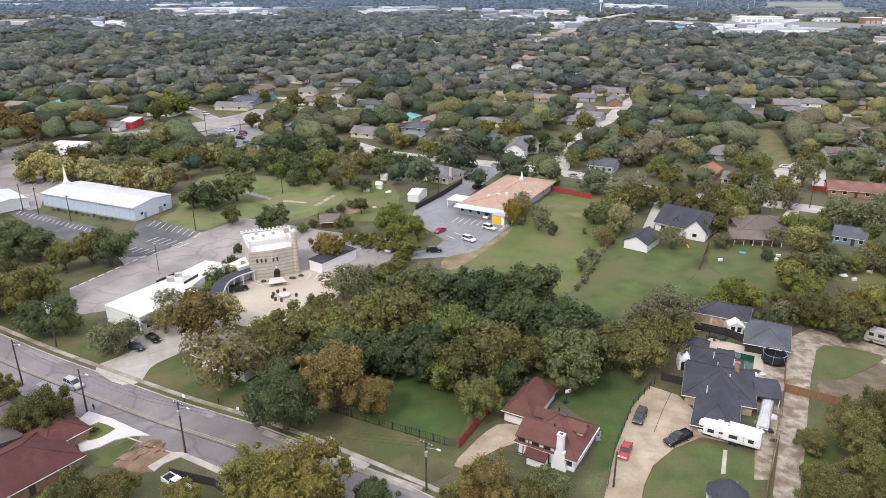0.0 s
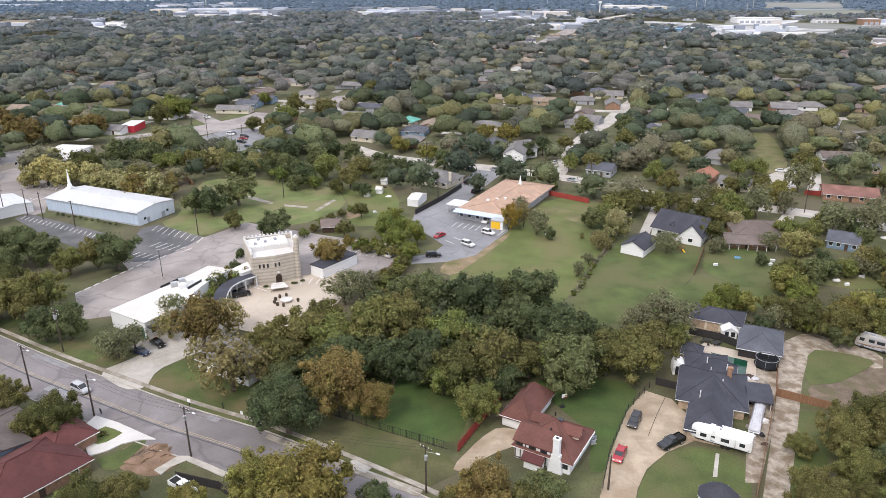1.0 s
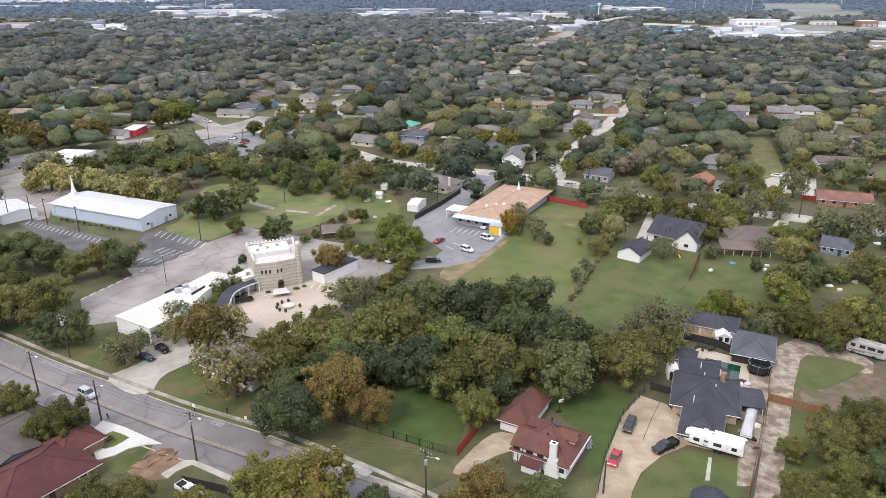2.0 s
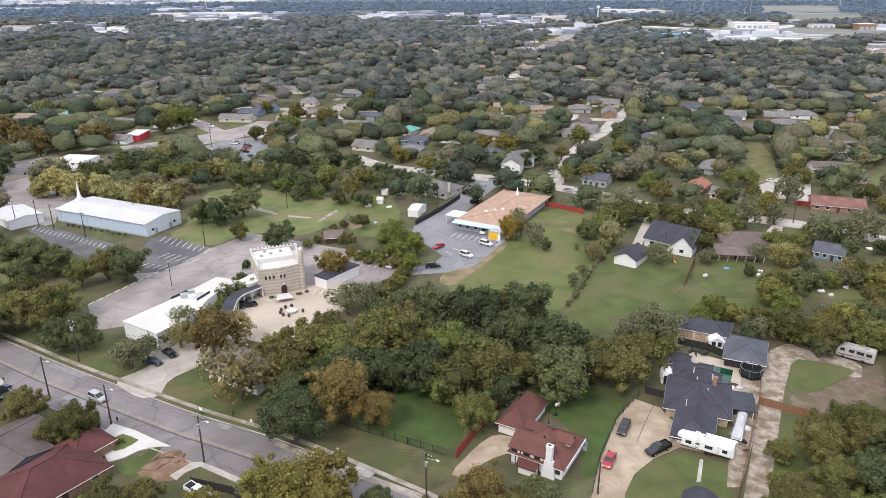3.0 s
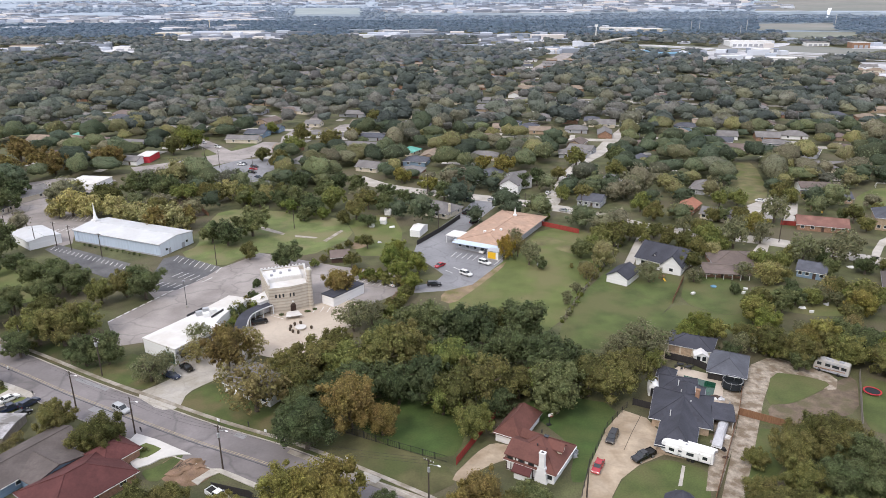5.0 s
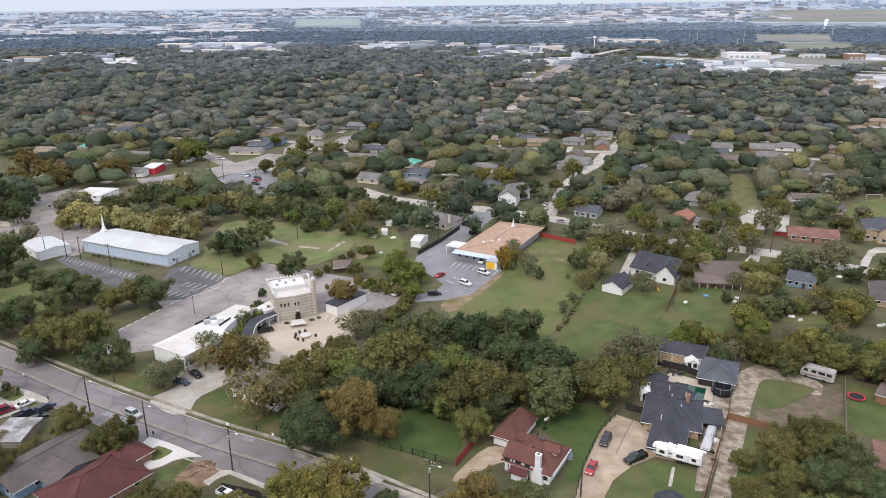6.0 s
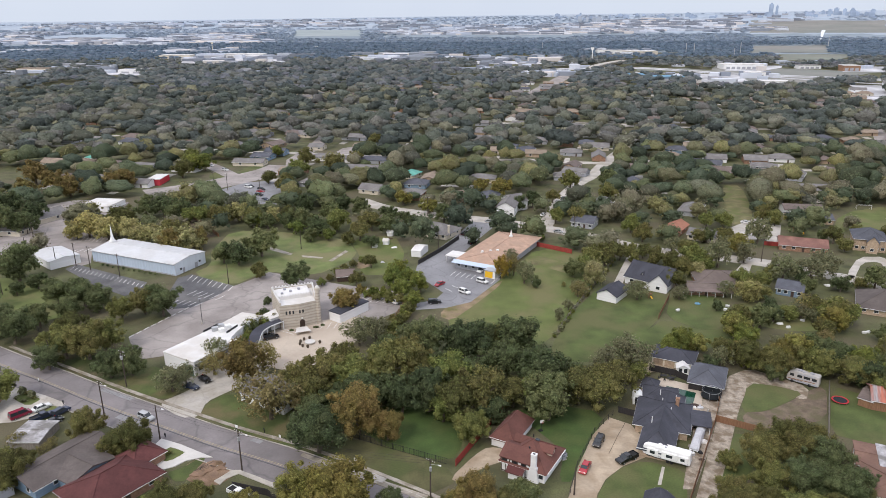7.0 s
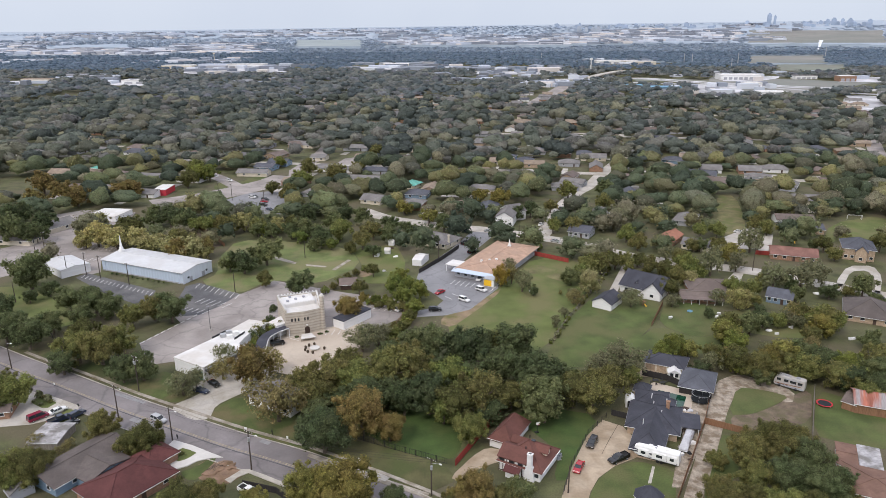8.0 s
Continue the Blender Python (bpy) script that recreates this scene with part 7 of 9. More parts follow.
for key, (word, colour) in CAR_PAINT.items():
    pm = mat("car_paint_" + key, colour, 0.18, vary=0.04, scale=0.5, spec=0.5)
    pm.node_tree.nodes["Principled BSDF"].inputs["Coat Weight"].default_value = 0.5
    PAINT[key] = pm
M["lamp_glass"] = mat("clear_lamp_glass", (0.7, 0.7, 0.68), 0.1, vary=0.03)
M["tail_glass"] = mat("red_lamp_glass", (0.35, 0.01, 0.01), 0.15, vary=0.03)
SHAPES = {      # length, width, body side profile, cabin side profile
    "sedan": (4.7, 1.82, [(-2.35, 0.3), (-2.35, 0.85), (-1.6, 0.95), (1.0, 0.95), (2.2, 0.78), (2.35, 0.6), (2.35, 0.3)], [(-1.75, 0.93), (-1.05, 1.42), (0.35, 1.42), (1.15, 0.93)]),
    "suv": (4.8, 1.92, [(-2.4, 0.35), (-2.4, 1.05), (1.05, 1.08), (2.25, 0.95), (2.4, 0.75), (2.4, 0.35)], [(-2.3, 1.04), (-2.0, 1.72), (0.35, 1.72), (1.25, 1.06)]),
    "van": (5.2, 2.0, [(-2.6, 0.35), (-2.6, 1.15), (1.6, 1.15), (2.45, 0.95), (2.6, 0.7), (2.6, 0.35)], [(-2.55, 1.13), (-2.4, 2.0), (0.9, 2.0), (1.85, 1.1)]),
    "pickup": (5.8, 1.98, [(-2.9, 0.45), (-2.9, 1.1), (1.3, 1.12), (2.7, 1.05), (2.9, 0.8), (2.9, 0.45)], [(-0.7, 1.08), (-0.5, 1.8), (0.75, 1.8), (1.5, 1.1)]),
}


def side_loft(profile, half, top_in=0.0):
    """A side profile given width; points above its lowest draw in by top_in."""
    zs = [z for _, z in profile]
    lo, hi = min(zs), max(zs)
    bm = bmesh.new()
    ends = []
    for s in (-1, 1):
        ends.append([bm.verts.new((x, s * (half - top_in * (z - lo) / max(0.01, hi - lo)), z)) for x, z in profile])
    n = len(profile)
    for i in range(n):
        j = (i + 1) % n
        bm.faces.new((ends[0][i], ends[0][j], ends[1][j], ends[1][i]))
    bm.faces.new(ends[0])
    bm.faces.new(ends[1][::-1])
    bmesh.ops.recalc_face_normals(bm, faces=bm.faces[:])
    return bm


CAR_PROTO = {}


def car(shape, paint, a, b, group="parked cars"):
    """A car whose tail is towards a and whose nose is towards b."""
    a, b = Vector(a), Vector(b)
    c, yaw = (a + b) / 2, math.degrees(math.atan2(b.y - a.y, b.x - a.x))
    key = (shape, paint)
    if key in CAR_PROTO:
        return copy_thing(CAR_PROTO[key], pose(c.x, c.y, 0.07, 0, 0, yaw))
    L, Wd, body, cabin = SHAPES[shape]
    words = {"sedan": "saloon car", "suv": "sport utility car", "van": "passenger van", "pickup": "pickup truck"}[shape]
    k = thing(shape if shape != "sedan" else "car", "parked %s %s with dark windows" % (CAR_PAINT[paint][0], words), "pickup truck" if shape == "pickup" else "car", c, yaw, group, z=0.07)
    bm = side_loft(body, Wd / 2, 0.05)
    bmesh.ops.bevel(bm, geom=bm.edges[:], offset=0.07, segments=2, affect="EDGES", clamp_overlap=True)
    part("body", bm, PAINT[paint], k)
    if shape == "pickup":
        part("truck_bed", box(1.9, 1.6, 0.06, -1.85, 0, 1.09), M["tyre"], k, "black open truck bed")
        for s in (-1, 1):
            part("bed_side", box(2.1, 0.12, 0.32, -1.82, s * 0.87, 1.05, bevel=0.03), PAINT[paint], k)
        part("tailgate", box(0.1, 1.7, 0.32, -2.82, 0, 1.05, bevel=0.03), PAINT[paint], k)
    bm = side_loft(cabin, Wd / 2 - 0.06, 0.2)
    bmesh.ops.bevel(bm, geom=bm.edges[:], offset=0.05, segments=2, affect="EDGES", clamp_overlap=True)
    part("cabin_glass", bm, M["glass"], k)
    x0, x1, zt = cabin[1][0], cabin[2][0], cabin[1][1]
    rp = part("roof_panel", box(x1 - x0 + 0.12, Wd - 0.5, 0.07, (x0 + x1) / 2, 0, zt - 0.03, bevel=0.03), PAINT[paint], k)
    for s in (-1, 1):
        bm = bmesh.new()
        for (xa, za), (xb, zb) in ((cabin[0], cabin[1]), (cabin[2], cabin[3])):
            add_tube(bm, 0.05, 0.05, (xa, s * (Wd / 2 - 0.07), za), (xb, s * (Wd / 2 - 0.25), zb), 5)
        xm = (x0 + x1) / 2
        add_tube(bm, 0.05, 0.05, (xm, s * (Wd / 2 - 0.06), cabin[0][1]), (xm, s * (Wd / 2 - 0.24), zt), 5)
        part("pillars", bm, PAINT[paint], k)
        part("mirror", box(0.12, 0.2, 0.14, cabin[3][0] - 0.25, s * (Wd / 2 + 0.08), cabin[3][1] + 0.02, bevel=0.03), PAINT[paint], k)
        part("headlight", box(0.08, 0.36, 0.16, L / 2 - 0.05, s * (Wd / 2 - 0.32), 0.62), M["lamp_glass"], k)
        part("tail_light", box(0.06, 0.24, 0.24, -L / 2 - 0.01, s * (Wd / 2 - 0.22), 0.72), M["tail_glass"], k)
        for x in (-L * 0.3, L * 0.31):
            bm = bmesh.new()
            r = 0.36 if shape in ("pickup", "suv") else 0.32
            bmesh.ops.create_cone(bm, cap_ends=True, segments=16, radius1=r, radius2=r, depth=0.24, matrix=Matrix.Translation((x, s * (Wd / 2 - 0.1), r)) @ Matrix.Rotation(math.pi / 2, 4, "X"))
            w = part("wheel", bm, M["tyre"], k)
            bm = bmesh.new()
            bmesh.ops.create_cone(bm, cap_ends=True, segments=12, radius1=r * 0.6, radius2=r * 0.6, depth=0.27, matrix=Matrix.Translation((x, s * (Wd / 2 - 0.1), r)) @ Matrix.Rotation(math.pi / 2, 4, "X"))
            part("rim", bm, M["steel"], w)
    CAR_PROTO[key] = k
    return k


car("suv", "silver", (-78.6, 123.8), (-74.3, 121.2))
car("van", "white", (-18.6, 196.6), (-15.6, 200.2))
car("sedan", "red", (32.1, 103.4), (29.9, 99.0))
car("pickup", "black", (44.0, 106.3), (38.4, 102.8))
car("suv", "black", (37.1, 113.2), (35.1, 109.4))
car("suv", "black", (-57.4, 168.3), (-53.7, 170.0))
car("sedan", "navy", (-72.3, 138.9), (-68.1, 137.0))
car("sedan", "black", (-69.6, 143.6), (-66.1, 140.6))
car("van", "silver", (-16.1, 200.0), (-17.9, 196.8))
car("suv", "black", (-6.6, 197.3), (-2.1, 197.8))
car("van", "white", (15.7, 233.1), (11.9, 226.5))
car("suv", "white", (11.4, 219.5), (15.6, 215.8))
car("suv", "white", (4.7, 208.8), (8.3, 205.3))
car("sedan", "red", (-1.5, 216.5), (-3.9, 213.6))
car("pickup", "black", (6.7, 275.8), (10.9, 282.0))
car("suv", "black", (9.3, 263.0), (13.6, 267.9))
car("suv", "navy", (8.3, 299.3), (12.2, 296.3))
car("sedan", "silver", (19.1, 300.2), (22.7, 298.1))
car("sedan", "navy", (24.0, 297.1), (27.3, 296.0))
car("suv", "white", (27.9, 296.0), (31.7, 294.0))
car("sedan", "black", (43.5, 299.8), (46.7, 306.9))
car("sedan", "white", (47.1, 308.0), (50.2, 314.3))
car("sedan", "silver", (50.0, 283.3), (53.9, 280.5))
car("sedan", "navy", (62.0, 339.6), (65.9, 348.4))
car("van", "maroon", (-110.5, 122.2), (-108.0, 125.3))
car("sedan", "white", (-106.9, 125.6), (-104.6, 128.8))
car("pickup", "navy", (-104.2, 121.1), (-101.6, 124.2))
car("sedan", "black", (-100.1, 118.9), (-97.9, 122.2))
car("suv", "navy", (-100.4, 123.3), (-98.8, 127.0))
car("pickup", "white", (-47.1, 93.9), (-41.8, 90.2))
car("sedan", "white", (-212.8, 283.3), (-207.3, 282.3))
car("sedan", "silver", (-185.8, 269.7), (-182.9, 273.1))
car("suv", "black", (162.6, 210.1), (163.9, 207.2))
car("sedan", "red", (-109.4, 363.5), (-105.1, 362.1))
car("suv", "black", (-108.1, 355.4), (-103.8, 354.0))
car("suv", "white", (-119.8, 375.0), (-114.3, 372.0))
car("sedan", "navy", (-102.6, 346.2), (-97.2, 342.4))
car("sedan", "silver", (-70.3, 468.4), (-64.8, 464.0))
car("sedan", "silver", (-162.1, 438.6), (-155.3, 432.9))
car("suv", "white", (-147.9, 423.7), (-142.3, 420.0))
car("sedan", "black", (-128.8, 447.4), (-123.0, 443.4))
car("sedan", "white", (143.4, 297.3), (146.5, 295.3))
car("sedan", "navy", (114.3, 220.9), (115.3, 217.8))


def camper(a, b, label, width=2.5, height=2.7, hitch=True):
    """A white travel trailer on two axles with slide-outs, windows, a stripe and roof boxes."""
    a, b = Vector(a), Vector(b)
    c, yaw, L = (a + b) / 2, math.degrees(math.atan2(b.y - a.y, b.x - a.x)), (b - a).length
    k = thing("camper_trailer", label, "camper trailer", c, yaw, z=0.05)
    h2 = L / 2
    prof = [(-h2, 0.75), (-h2 + 0.1, 0.75 + height), (h2 - 1.0, 0.75 + height), (h2 - 0.25, 0.5 + height), (h2, 1.5), (h2 - 0.4, 1.0), (h2 - 2.4, 1.0), (h2 - 2.6, 0.75)]
    bm = side_loft(prof, width / 2, 0.04)
    bmesh.ops.bevel(bm, geom=bm.edges[:], offset=0.1, segments=2, affect="EDGES", clamp_overlap=True)
    part("shell", bm, M["trim"], k)
    for s in (-1, 1):
        for x, w in ((-h2 * 0.7, 2.2), (-h2 * 0.15, 3.4), (h2 * 0.55, 2.6)):
            sl = part("slide_out", box(w, 0.5, 1.7, x, s * (width / 2 + 0.18), 1.2, bevel=0.05), M["trim"], k)
            part("pane", box(w * 0.42, 0.54, 0.7, x, s * (width / 2 + 0.2), 1.8), M["glass"], sl)
        part("stripe", box(L * 0.9, 0.04, 0.22, -0.2, s * (width / 2 + 0.005), 1.0), M["grey_wall"], k, "grey side stripe")
        for i, (x, z, l, key) in enumerate(((-h2 * 0.45, 1.55, 2.6, "stone_dark"), (h2 * 0.2, 1.7, 2.2, "grey_wall"), (h2 * 0.8, 1.9, 1.6, "stone_dark"))):
            st = part("stripe", box(l, 0.04, 0.14), M[key], k, "swept side stripe")
            st.matrix_basis = Matrix.Translation((x, s * (width / 2 + 0.006), z)) @ Matrix.Rotation(radians(-16), 4, "Y")
        for x in (-1.4, -0.5):
            bm = bmesh.new()
            bmesh.ops.create_cone(bm, cap_ends=True, segments=16, radius1=0.38, radius2=0.38, depth=0.26, matrix=Matrix.Translation((x, s * (width / 2 - 0.2), 0.38)) @ Matrix.Rotation(math.pi / 2, 4, "X"))
            part("wheel", bm, M["tyre"], k)
    part("chassis", box(L - 1.5, width - 0.5, 0.25, -0.3, 0, 0.52), M["iron"], k)
    for x in (-h2 * 0.45, h2 * 0.3):
        part("roof_unit", box(0.9, 0.8, 0.3, x, 0, 0.74 + height, bevel=0.06), M["trim"], k)
    part("roof_vent", box(0.4, 0.4, 0.14, h2 * 0.05, 0.4, 0.74 + height), M["grey_wall"], k)
    part("landing_leg", box(0.18, 1.6, 0.9, h2 - 2.4, 0, 0.0), M["iron"], k)
    return k


camper((55.0, 102.2), (45.6, 107.3), "long white camper trailer with slide-outs parked by a house")


M["coach"] = mat("dull_coach_paint", (0.46, 0.44, 0.42), 0.4, vary=0.08, scale=0.6)


def motor_home(a, b):
    """A long coach with a raked windscreen, swept brown and grey bands, an awning and roof units."""
    a, b = Vector(a), Vector(b)
    c, yaw, L = (a + b) / 2, math.degrees(math.atan2(b.y - a.y, b.x - a.x)), (b - a).length
    k = thing("motor_home", "pale motor home with brown and grey bands parked on gravel", "motor home", c, yaw, z=0.05)
    h = L / 2
    bm = side_loft([(-h, 0.55), (-h, 3.2), (-h + 0.25, 3.4), (h - 1.3, 3.4), (h - 0.5, 3.1), (h - 0.05, 1.9), (h, 0.8), (h - 0.25, 0.5)], 1.25, 0.06)
    bmesh.ops.bevel(bm, geom=bm.edges[:], offset=0.08, segments=2, affect="EDGES", clamp_overlap=True)
    part("shell", bm, M["coach"], k)
    part("windscreen", box(0.08, 2.0, 1.15, h - 0.22, 0, 1.75, 0, 0.02), M["glass"], k).rotation_euler = (0, math.radians(-4), 0)
    part("skirt", box(L - 0.8, 2.54, 0.5, -0.1, 0, 0.5), M["grey_wall"], k, "dark grey skirt")
    for sgn in (-1, 1):
        for i, (x, z, l, w, key) in enumerate(((0.2, 1.15, L * 0.85, 0.22, "brick"), (-0.8, 1.55, L * 0.55, 0.16, "grey_wall"), (-1.6, 2.6, L * 0.5, 0.14, "stone_dark"), (1.6, 0.95, L * 0.4, 0.1, "iron"))):
            st = part("band", box(l, 0.05, w), M[key], k, "swept coloured band")
            st.matrix_basis = Matrix.Translation((x, sgn * 1.255, z)) @ Matrix.Rotation(radians(3 - 4 * (i % 2)), 4, "Y")
        for x, w in ((-h * 0.7, 1.2), (-h * 0.25, 1.6), (h * 0.2, 1.2), (h * 0.68, 1.0)):
            part("window", box(w, 0.06, 0.75, x, sgn * 1.26, 1.95), M["glass"], k)
        for x in (-h * 0.45, h * 0.62):
            bm = bmesh.new()
            bmesh.ops.create_cone(bm, cap_ends=True, segments=16, radius1=0.45, radius2=0.45, depth=0.3, matrix=Matrix.Translation((x, sgn * 1.12, 0.45)) @ Matrix.Rotation(math.pi / 2, 4, "X"))
            part("wheel", bm, M["tyre"], k)
    bm = bmesh.new()
    add_tube(bm, 0.12, 0.12, (-h * 0.75, 1.4, 3.0), (h * 0.3, 1.4, 3.0), 8)
    part("awning", bm, M["grey_wall"], k, "rolled grey awning")
    for x in (-h * 0.5, h * 0.25):
        part("roof_unit", box(1.1, 0.8, 0.35, x, 0, 3.38, bevel=0.08), M["grey_wall"], k)
    part("roof_vent", box(0.5, 0.5, 0.16, 0, 0.4, 3.38), M["grey_wall"], k)


motor_home((101.6, 137.6), (95.2, 142.7))


def boat(a, b):
    a, b = Vector(a), Vector(b)
    c, yaw, L = (a + b) / 2, math.degrees(math.atan2(b.y - a.y, b.x - a.x)), (b - a).length
    k = thing("covered_boat", "boat on a trailer under a silver grey tarp", "boat", c, yaw)
    prof = [(-L / 2, 0.9), (-L / 2, 1.7), (-L * 0.1, 2.3), (L * 0.25, 1.9), (L / 2, 1.25), (L / 2 - 0.4, 0.95)]
    bm = side_loft(prof, 1.15, 0.5)
    bmesh.ops.bevel(bm, geom=bm.edges[:], offset=0.25, segments=2, affect="EDGES", clamp_overlap=True)
    part("tarp", bm, M["cover"], k)
    part("hull", side_loft([(-L / 2 + 0.1, 0.45), (-L / 2, 0.95), (L / 2, 1.0), (L / 2 - 1.2, 0.45)], 1.0), M["trim"], k)
    for s in (-1, 1):
        bm = bmesh.new()
        bmesh.ops.create_cone(bm, cap_ends=True, segments=14, radius1=0.32, radius2=0.32, depth=0.22, matrix=Matrix.Translation((-L * 0.15, s * 1.1, 0.32)) @ Matrix.Rotation(math.pi / 2, 4, "X"))
        part("wheel", bm, M["tyre"], k)
    part("trailer_frame", box(L * 0.9, 0.25, 0.15, 0, 0, 0.35), M["steel"], k)


boat((62.1, 116.1), (57.2, 107.0))


# ---- fences ----
BAR = {}

def fence(name, line, h, material, label, step=2.4, kind="board", group=""):
    """A fence along a line: posts, rails and panels, or bars between rails."""
    f = thing(name, label, "fence", line[0], 0.0, group)
    ox, oy = line[0]
    for p, q in zip(line, line[1:]):
        d = Vector(q) - Vector(p)
        n = max(1, round(d.length / step))
        yaw = math.atan2(d.y, d.x)
        u = d / n
        for i in range(n):
            x, y = p[0] - ox + u.x * (i + 0.5), p[1] - oy + u.y * (i + 0.5)
            if kind == "board":
                bm = box(u.length - 0.02, 0.05, h - 0.06, x, y, 0.05, yaw)
                add_box(bm, u.length, 0.09, 0.1, x, y, h * 0.25, yaw)
                add_box(bm, u.length, 0.09, 0.1, x, y, h * 0.8, yaw)
                part("panel", bm, M[material], f)
            elif kind == "bar":
                for z in (0.15, h - 0.15):
                    part("rail", box(u.length, 0.05, 0.06, x, y, z, yaw), M[material], f)
                m = int(u.length / 0.42)
                if "bar" not in BAR:
                    tmp = box(0.05, 0.05, 1.0)
                    BAR["bar"] = bpy.data.meshes.new("bar")
                    tmp.to_mesh(BAR["bar"])
                    tmp.free()
                    BAR["bar"].materials.append(M["iron"])
                for j in range(m):
                    o = (j + 0.5) / m - 0.5
                    br_ = new("bar", BAR["bar"])
                    br_.parent = f
                    br_.matrix_basis = pose(x + u.x * o, y + u.y * o, 0.02) @ Matrix.Diagonal((1, 1, h, 1))
            else:
                for z in (h * 0.3, h * 0.65, h - 0.06):
                    part("rail", box(u.length, 0.04, 0.06, x, y, z, yaw), M[material], f)
            part("post", box(0.12, 0.12, h + 0.08, x - u.x / 2, y - u.y / 2, 0, yaw), M[material], f)
    return f


fence("red_fence", [(21.3, 140.4), (10.3, 118.4), (1.9, 102.3)], 2.0, "fence_red", "red stained board fence beside the timbered house")
fence("red_fence", [(39.6, 261.8), (53.2, 251.4)], 2.0, "fence_red", "long red stained board fence behind the field")
fence("red_fence", [(139.2, 262.2), (144.9, 260.5)], 2.0, "fence_red", "short red board fence across a driveway")
fence("red_fence", [(149.8, 269.5), (167.7, 262.6)], 1.9, "fence_red", "red board fence behind a brick house")
fence("iron_fence", [(-26.6, 115.9), (-12.8, 109.1), (0.0, 103.2)], 1.7, "iron", "black iron bar fence along the lawn", 3.0, "bar")
fence("drive_fence", [(42.3, 123.8), (35.9, 115.6), (29.4, 102.1), (25.6, 90.7)], 1.6, "fence_dark", "dark rail fence along the driveway", 2.4, "rail")
fence("lane_fence", [(78.6, 145.3), (67.8, 121.7), (59.8, 106.6), (50.4, 88.9)], 1.8, "fence_brown", "brown board fence between house and gravel lane")
fence("lane_gate_fence", [(67.5, 120.9), (71.4, 118.6), (77.0, 115.3)], 1.9, "fence_brown", "brown board fence across the gravel lane")
fence("black_fence", [(58.1, 147.7), (64.2, 144.5), (67.3, 140.8)], 2.0, "fence_dark", "near-black board fence behind the pool")
fence("yard_fence", [(104.8, 138.6), (90.3, 110.4)], 1.8, "fence_grey", "weathered grey board fence beside the lane")
fence("lot_fence", [(-11.6, 238.2), (-2.7, 254.4), (5.6, 272.3)], 2.0, "fence_dark", "dark board fence along the church car park")
fence("field_fence", [(68.8, 241.6), (55.6, 214.2), (44.3, 192.1), (35.5, 173.2)], 1.5, "fence_grey", "weathered grey rail fence between the fields", 2.6, "rail")
fence("yard_fence", [(80.0, 202.4), (70.6, 183.0)], 1.7, "fence_brown", "brown board fence between back lawns")
fence("church_fence", [(22.0, 231.0), (31.1, 247.9), (40.3, 265.9)], 1.6, "fence_grey", "grey fence beside the church wall", 2.6, "rail")
fence("lot_fence", [(-14.3, 198.9), (-17.1, 186.6), (-19.4, 173.6)], 1.6, "fence_brown", "brown fence overgrown by shrubs", 2.4, "rail")
fence("gate_fence", [(-140.6, 180.0), (-130.6, 173.6)], 1.8, "iron", "black iron gate across a side drive", 2.4, "bar")
fence("garden_fence", [(-46.5, 94.7), (-38.3, 92.2), (-33.6, 88.1)], 1.8, "fence_dark", "dark board fence behind a parked pickup")
fence("field_fence", [(-134.3, 317.2), (-116.0, 292.3), (-104.8, 276.4)], 1.8, "fence_brown", "brown fence behind the open lot")
fence("side_fence", [(44.0, 125.2), (48.0, 123.1)], 1.8, "fence_dark", "dark gate at the end of the driveway")

# ---- poles ----
def utility_pole(x, y, h, arms=1, lamp=False, drum=0, yaw=0.0, lean=0.0, label="tarred wooden utility pole with a cross-arm"):
    p = thing("utility_pole", label, "utility pole", (x, y), yaw, "utility poles")
    p.matrix_basis = pose(x, y, 0, 0, lean, yaw)
    bm = bmesh.new()
    add_tube(bm, 0.19, 0.12, (0, 0, -0.1), (0, 0, h), 9)
    part("pole", bm, M["pole"], p)
    for i in range(arms):
        a = part("cross_arm", box(2.4, 0.12, 0.14, 0, 0.12, h - 0.5 - i * 0.9), M["pole"], p)
        for dx in (-1.1, -0.5, 0.5, 1.1):
            part("insulator", box(0.09, 0.09, 0.22, dx, 0.12, h - 0.37 - i * 0.9), M["trim"], a)
    if lamp:
        bm = bmesh.new()
        add_tube(bm, 0.05, 0.04, (0, 0, h - 1.1), (2.2, 0, h - 0.5), 6)
        part("lamp_arm", bm, M["steel"], p)
        part("lamp_head", box(0.7, 0.3, 0.18, 2.5, 0, h - 0.55, bevel=0.05), M["trim"], p)
    for i in range(drum):
        bm = bmesh.new()
        add_tube(bm, 0.28, 0.28, (0.35 * math.cos(i * 2.1), -0.35 + 0.2 * i, h - 2.4), (0.35 * math.cos(i * 2.1), -0.35 + 0.2 * i, h - 1.5), 12)
        part("transformer", bm, M["steel"], p, "grey transformer drum")
    return p


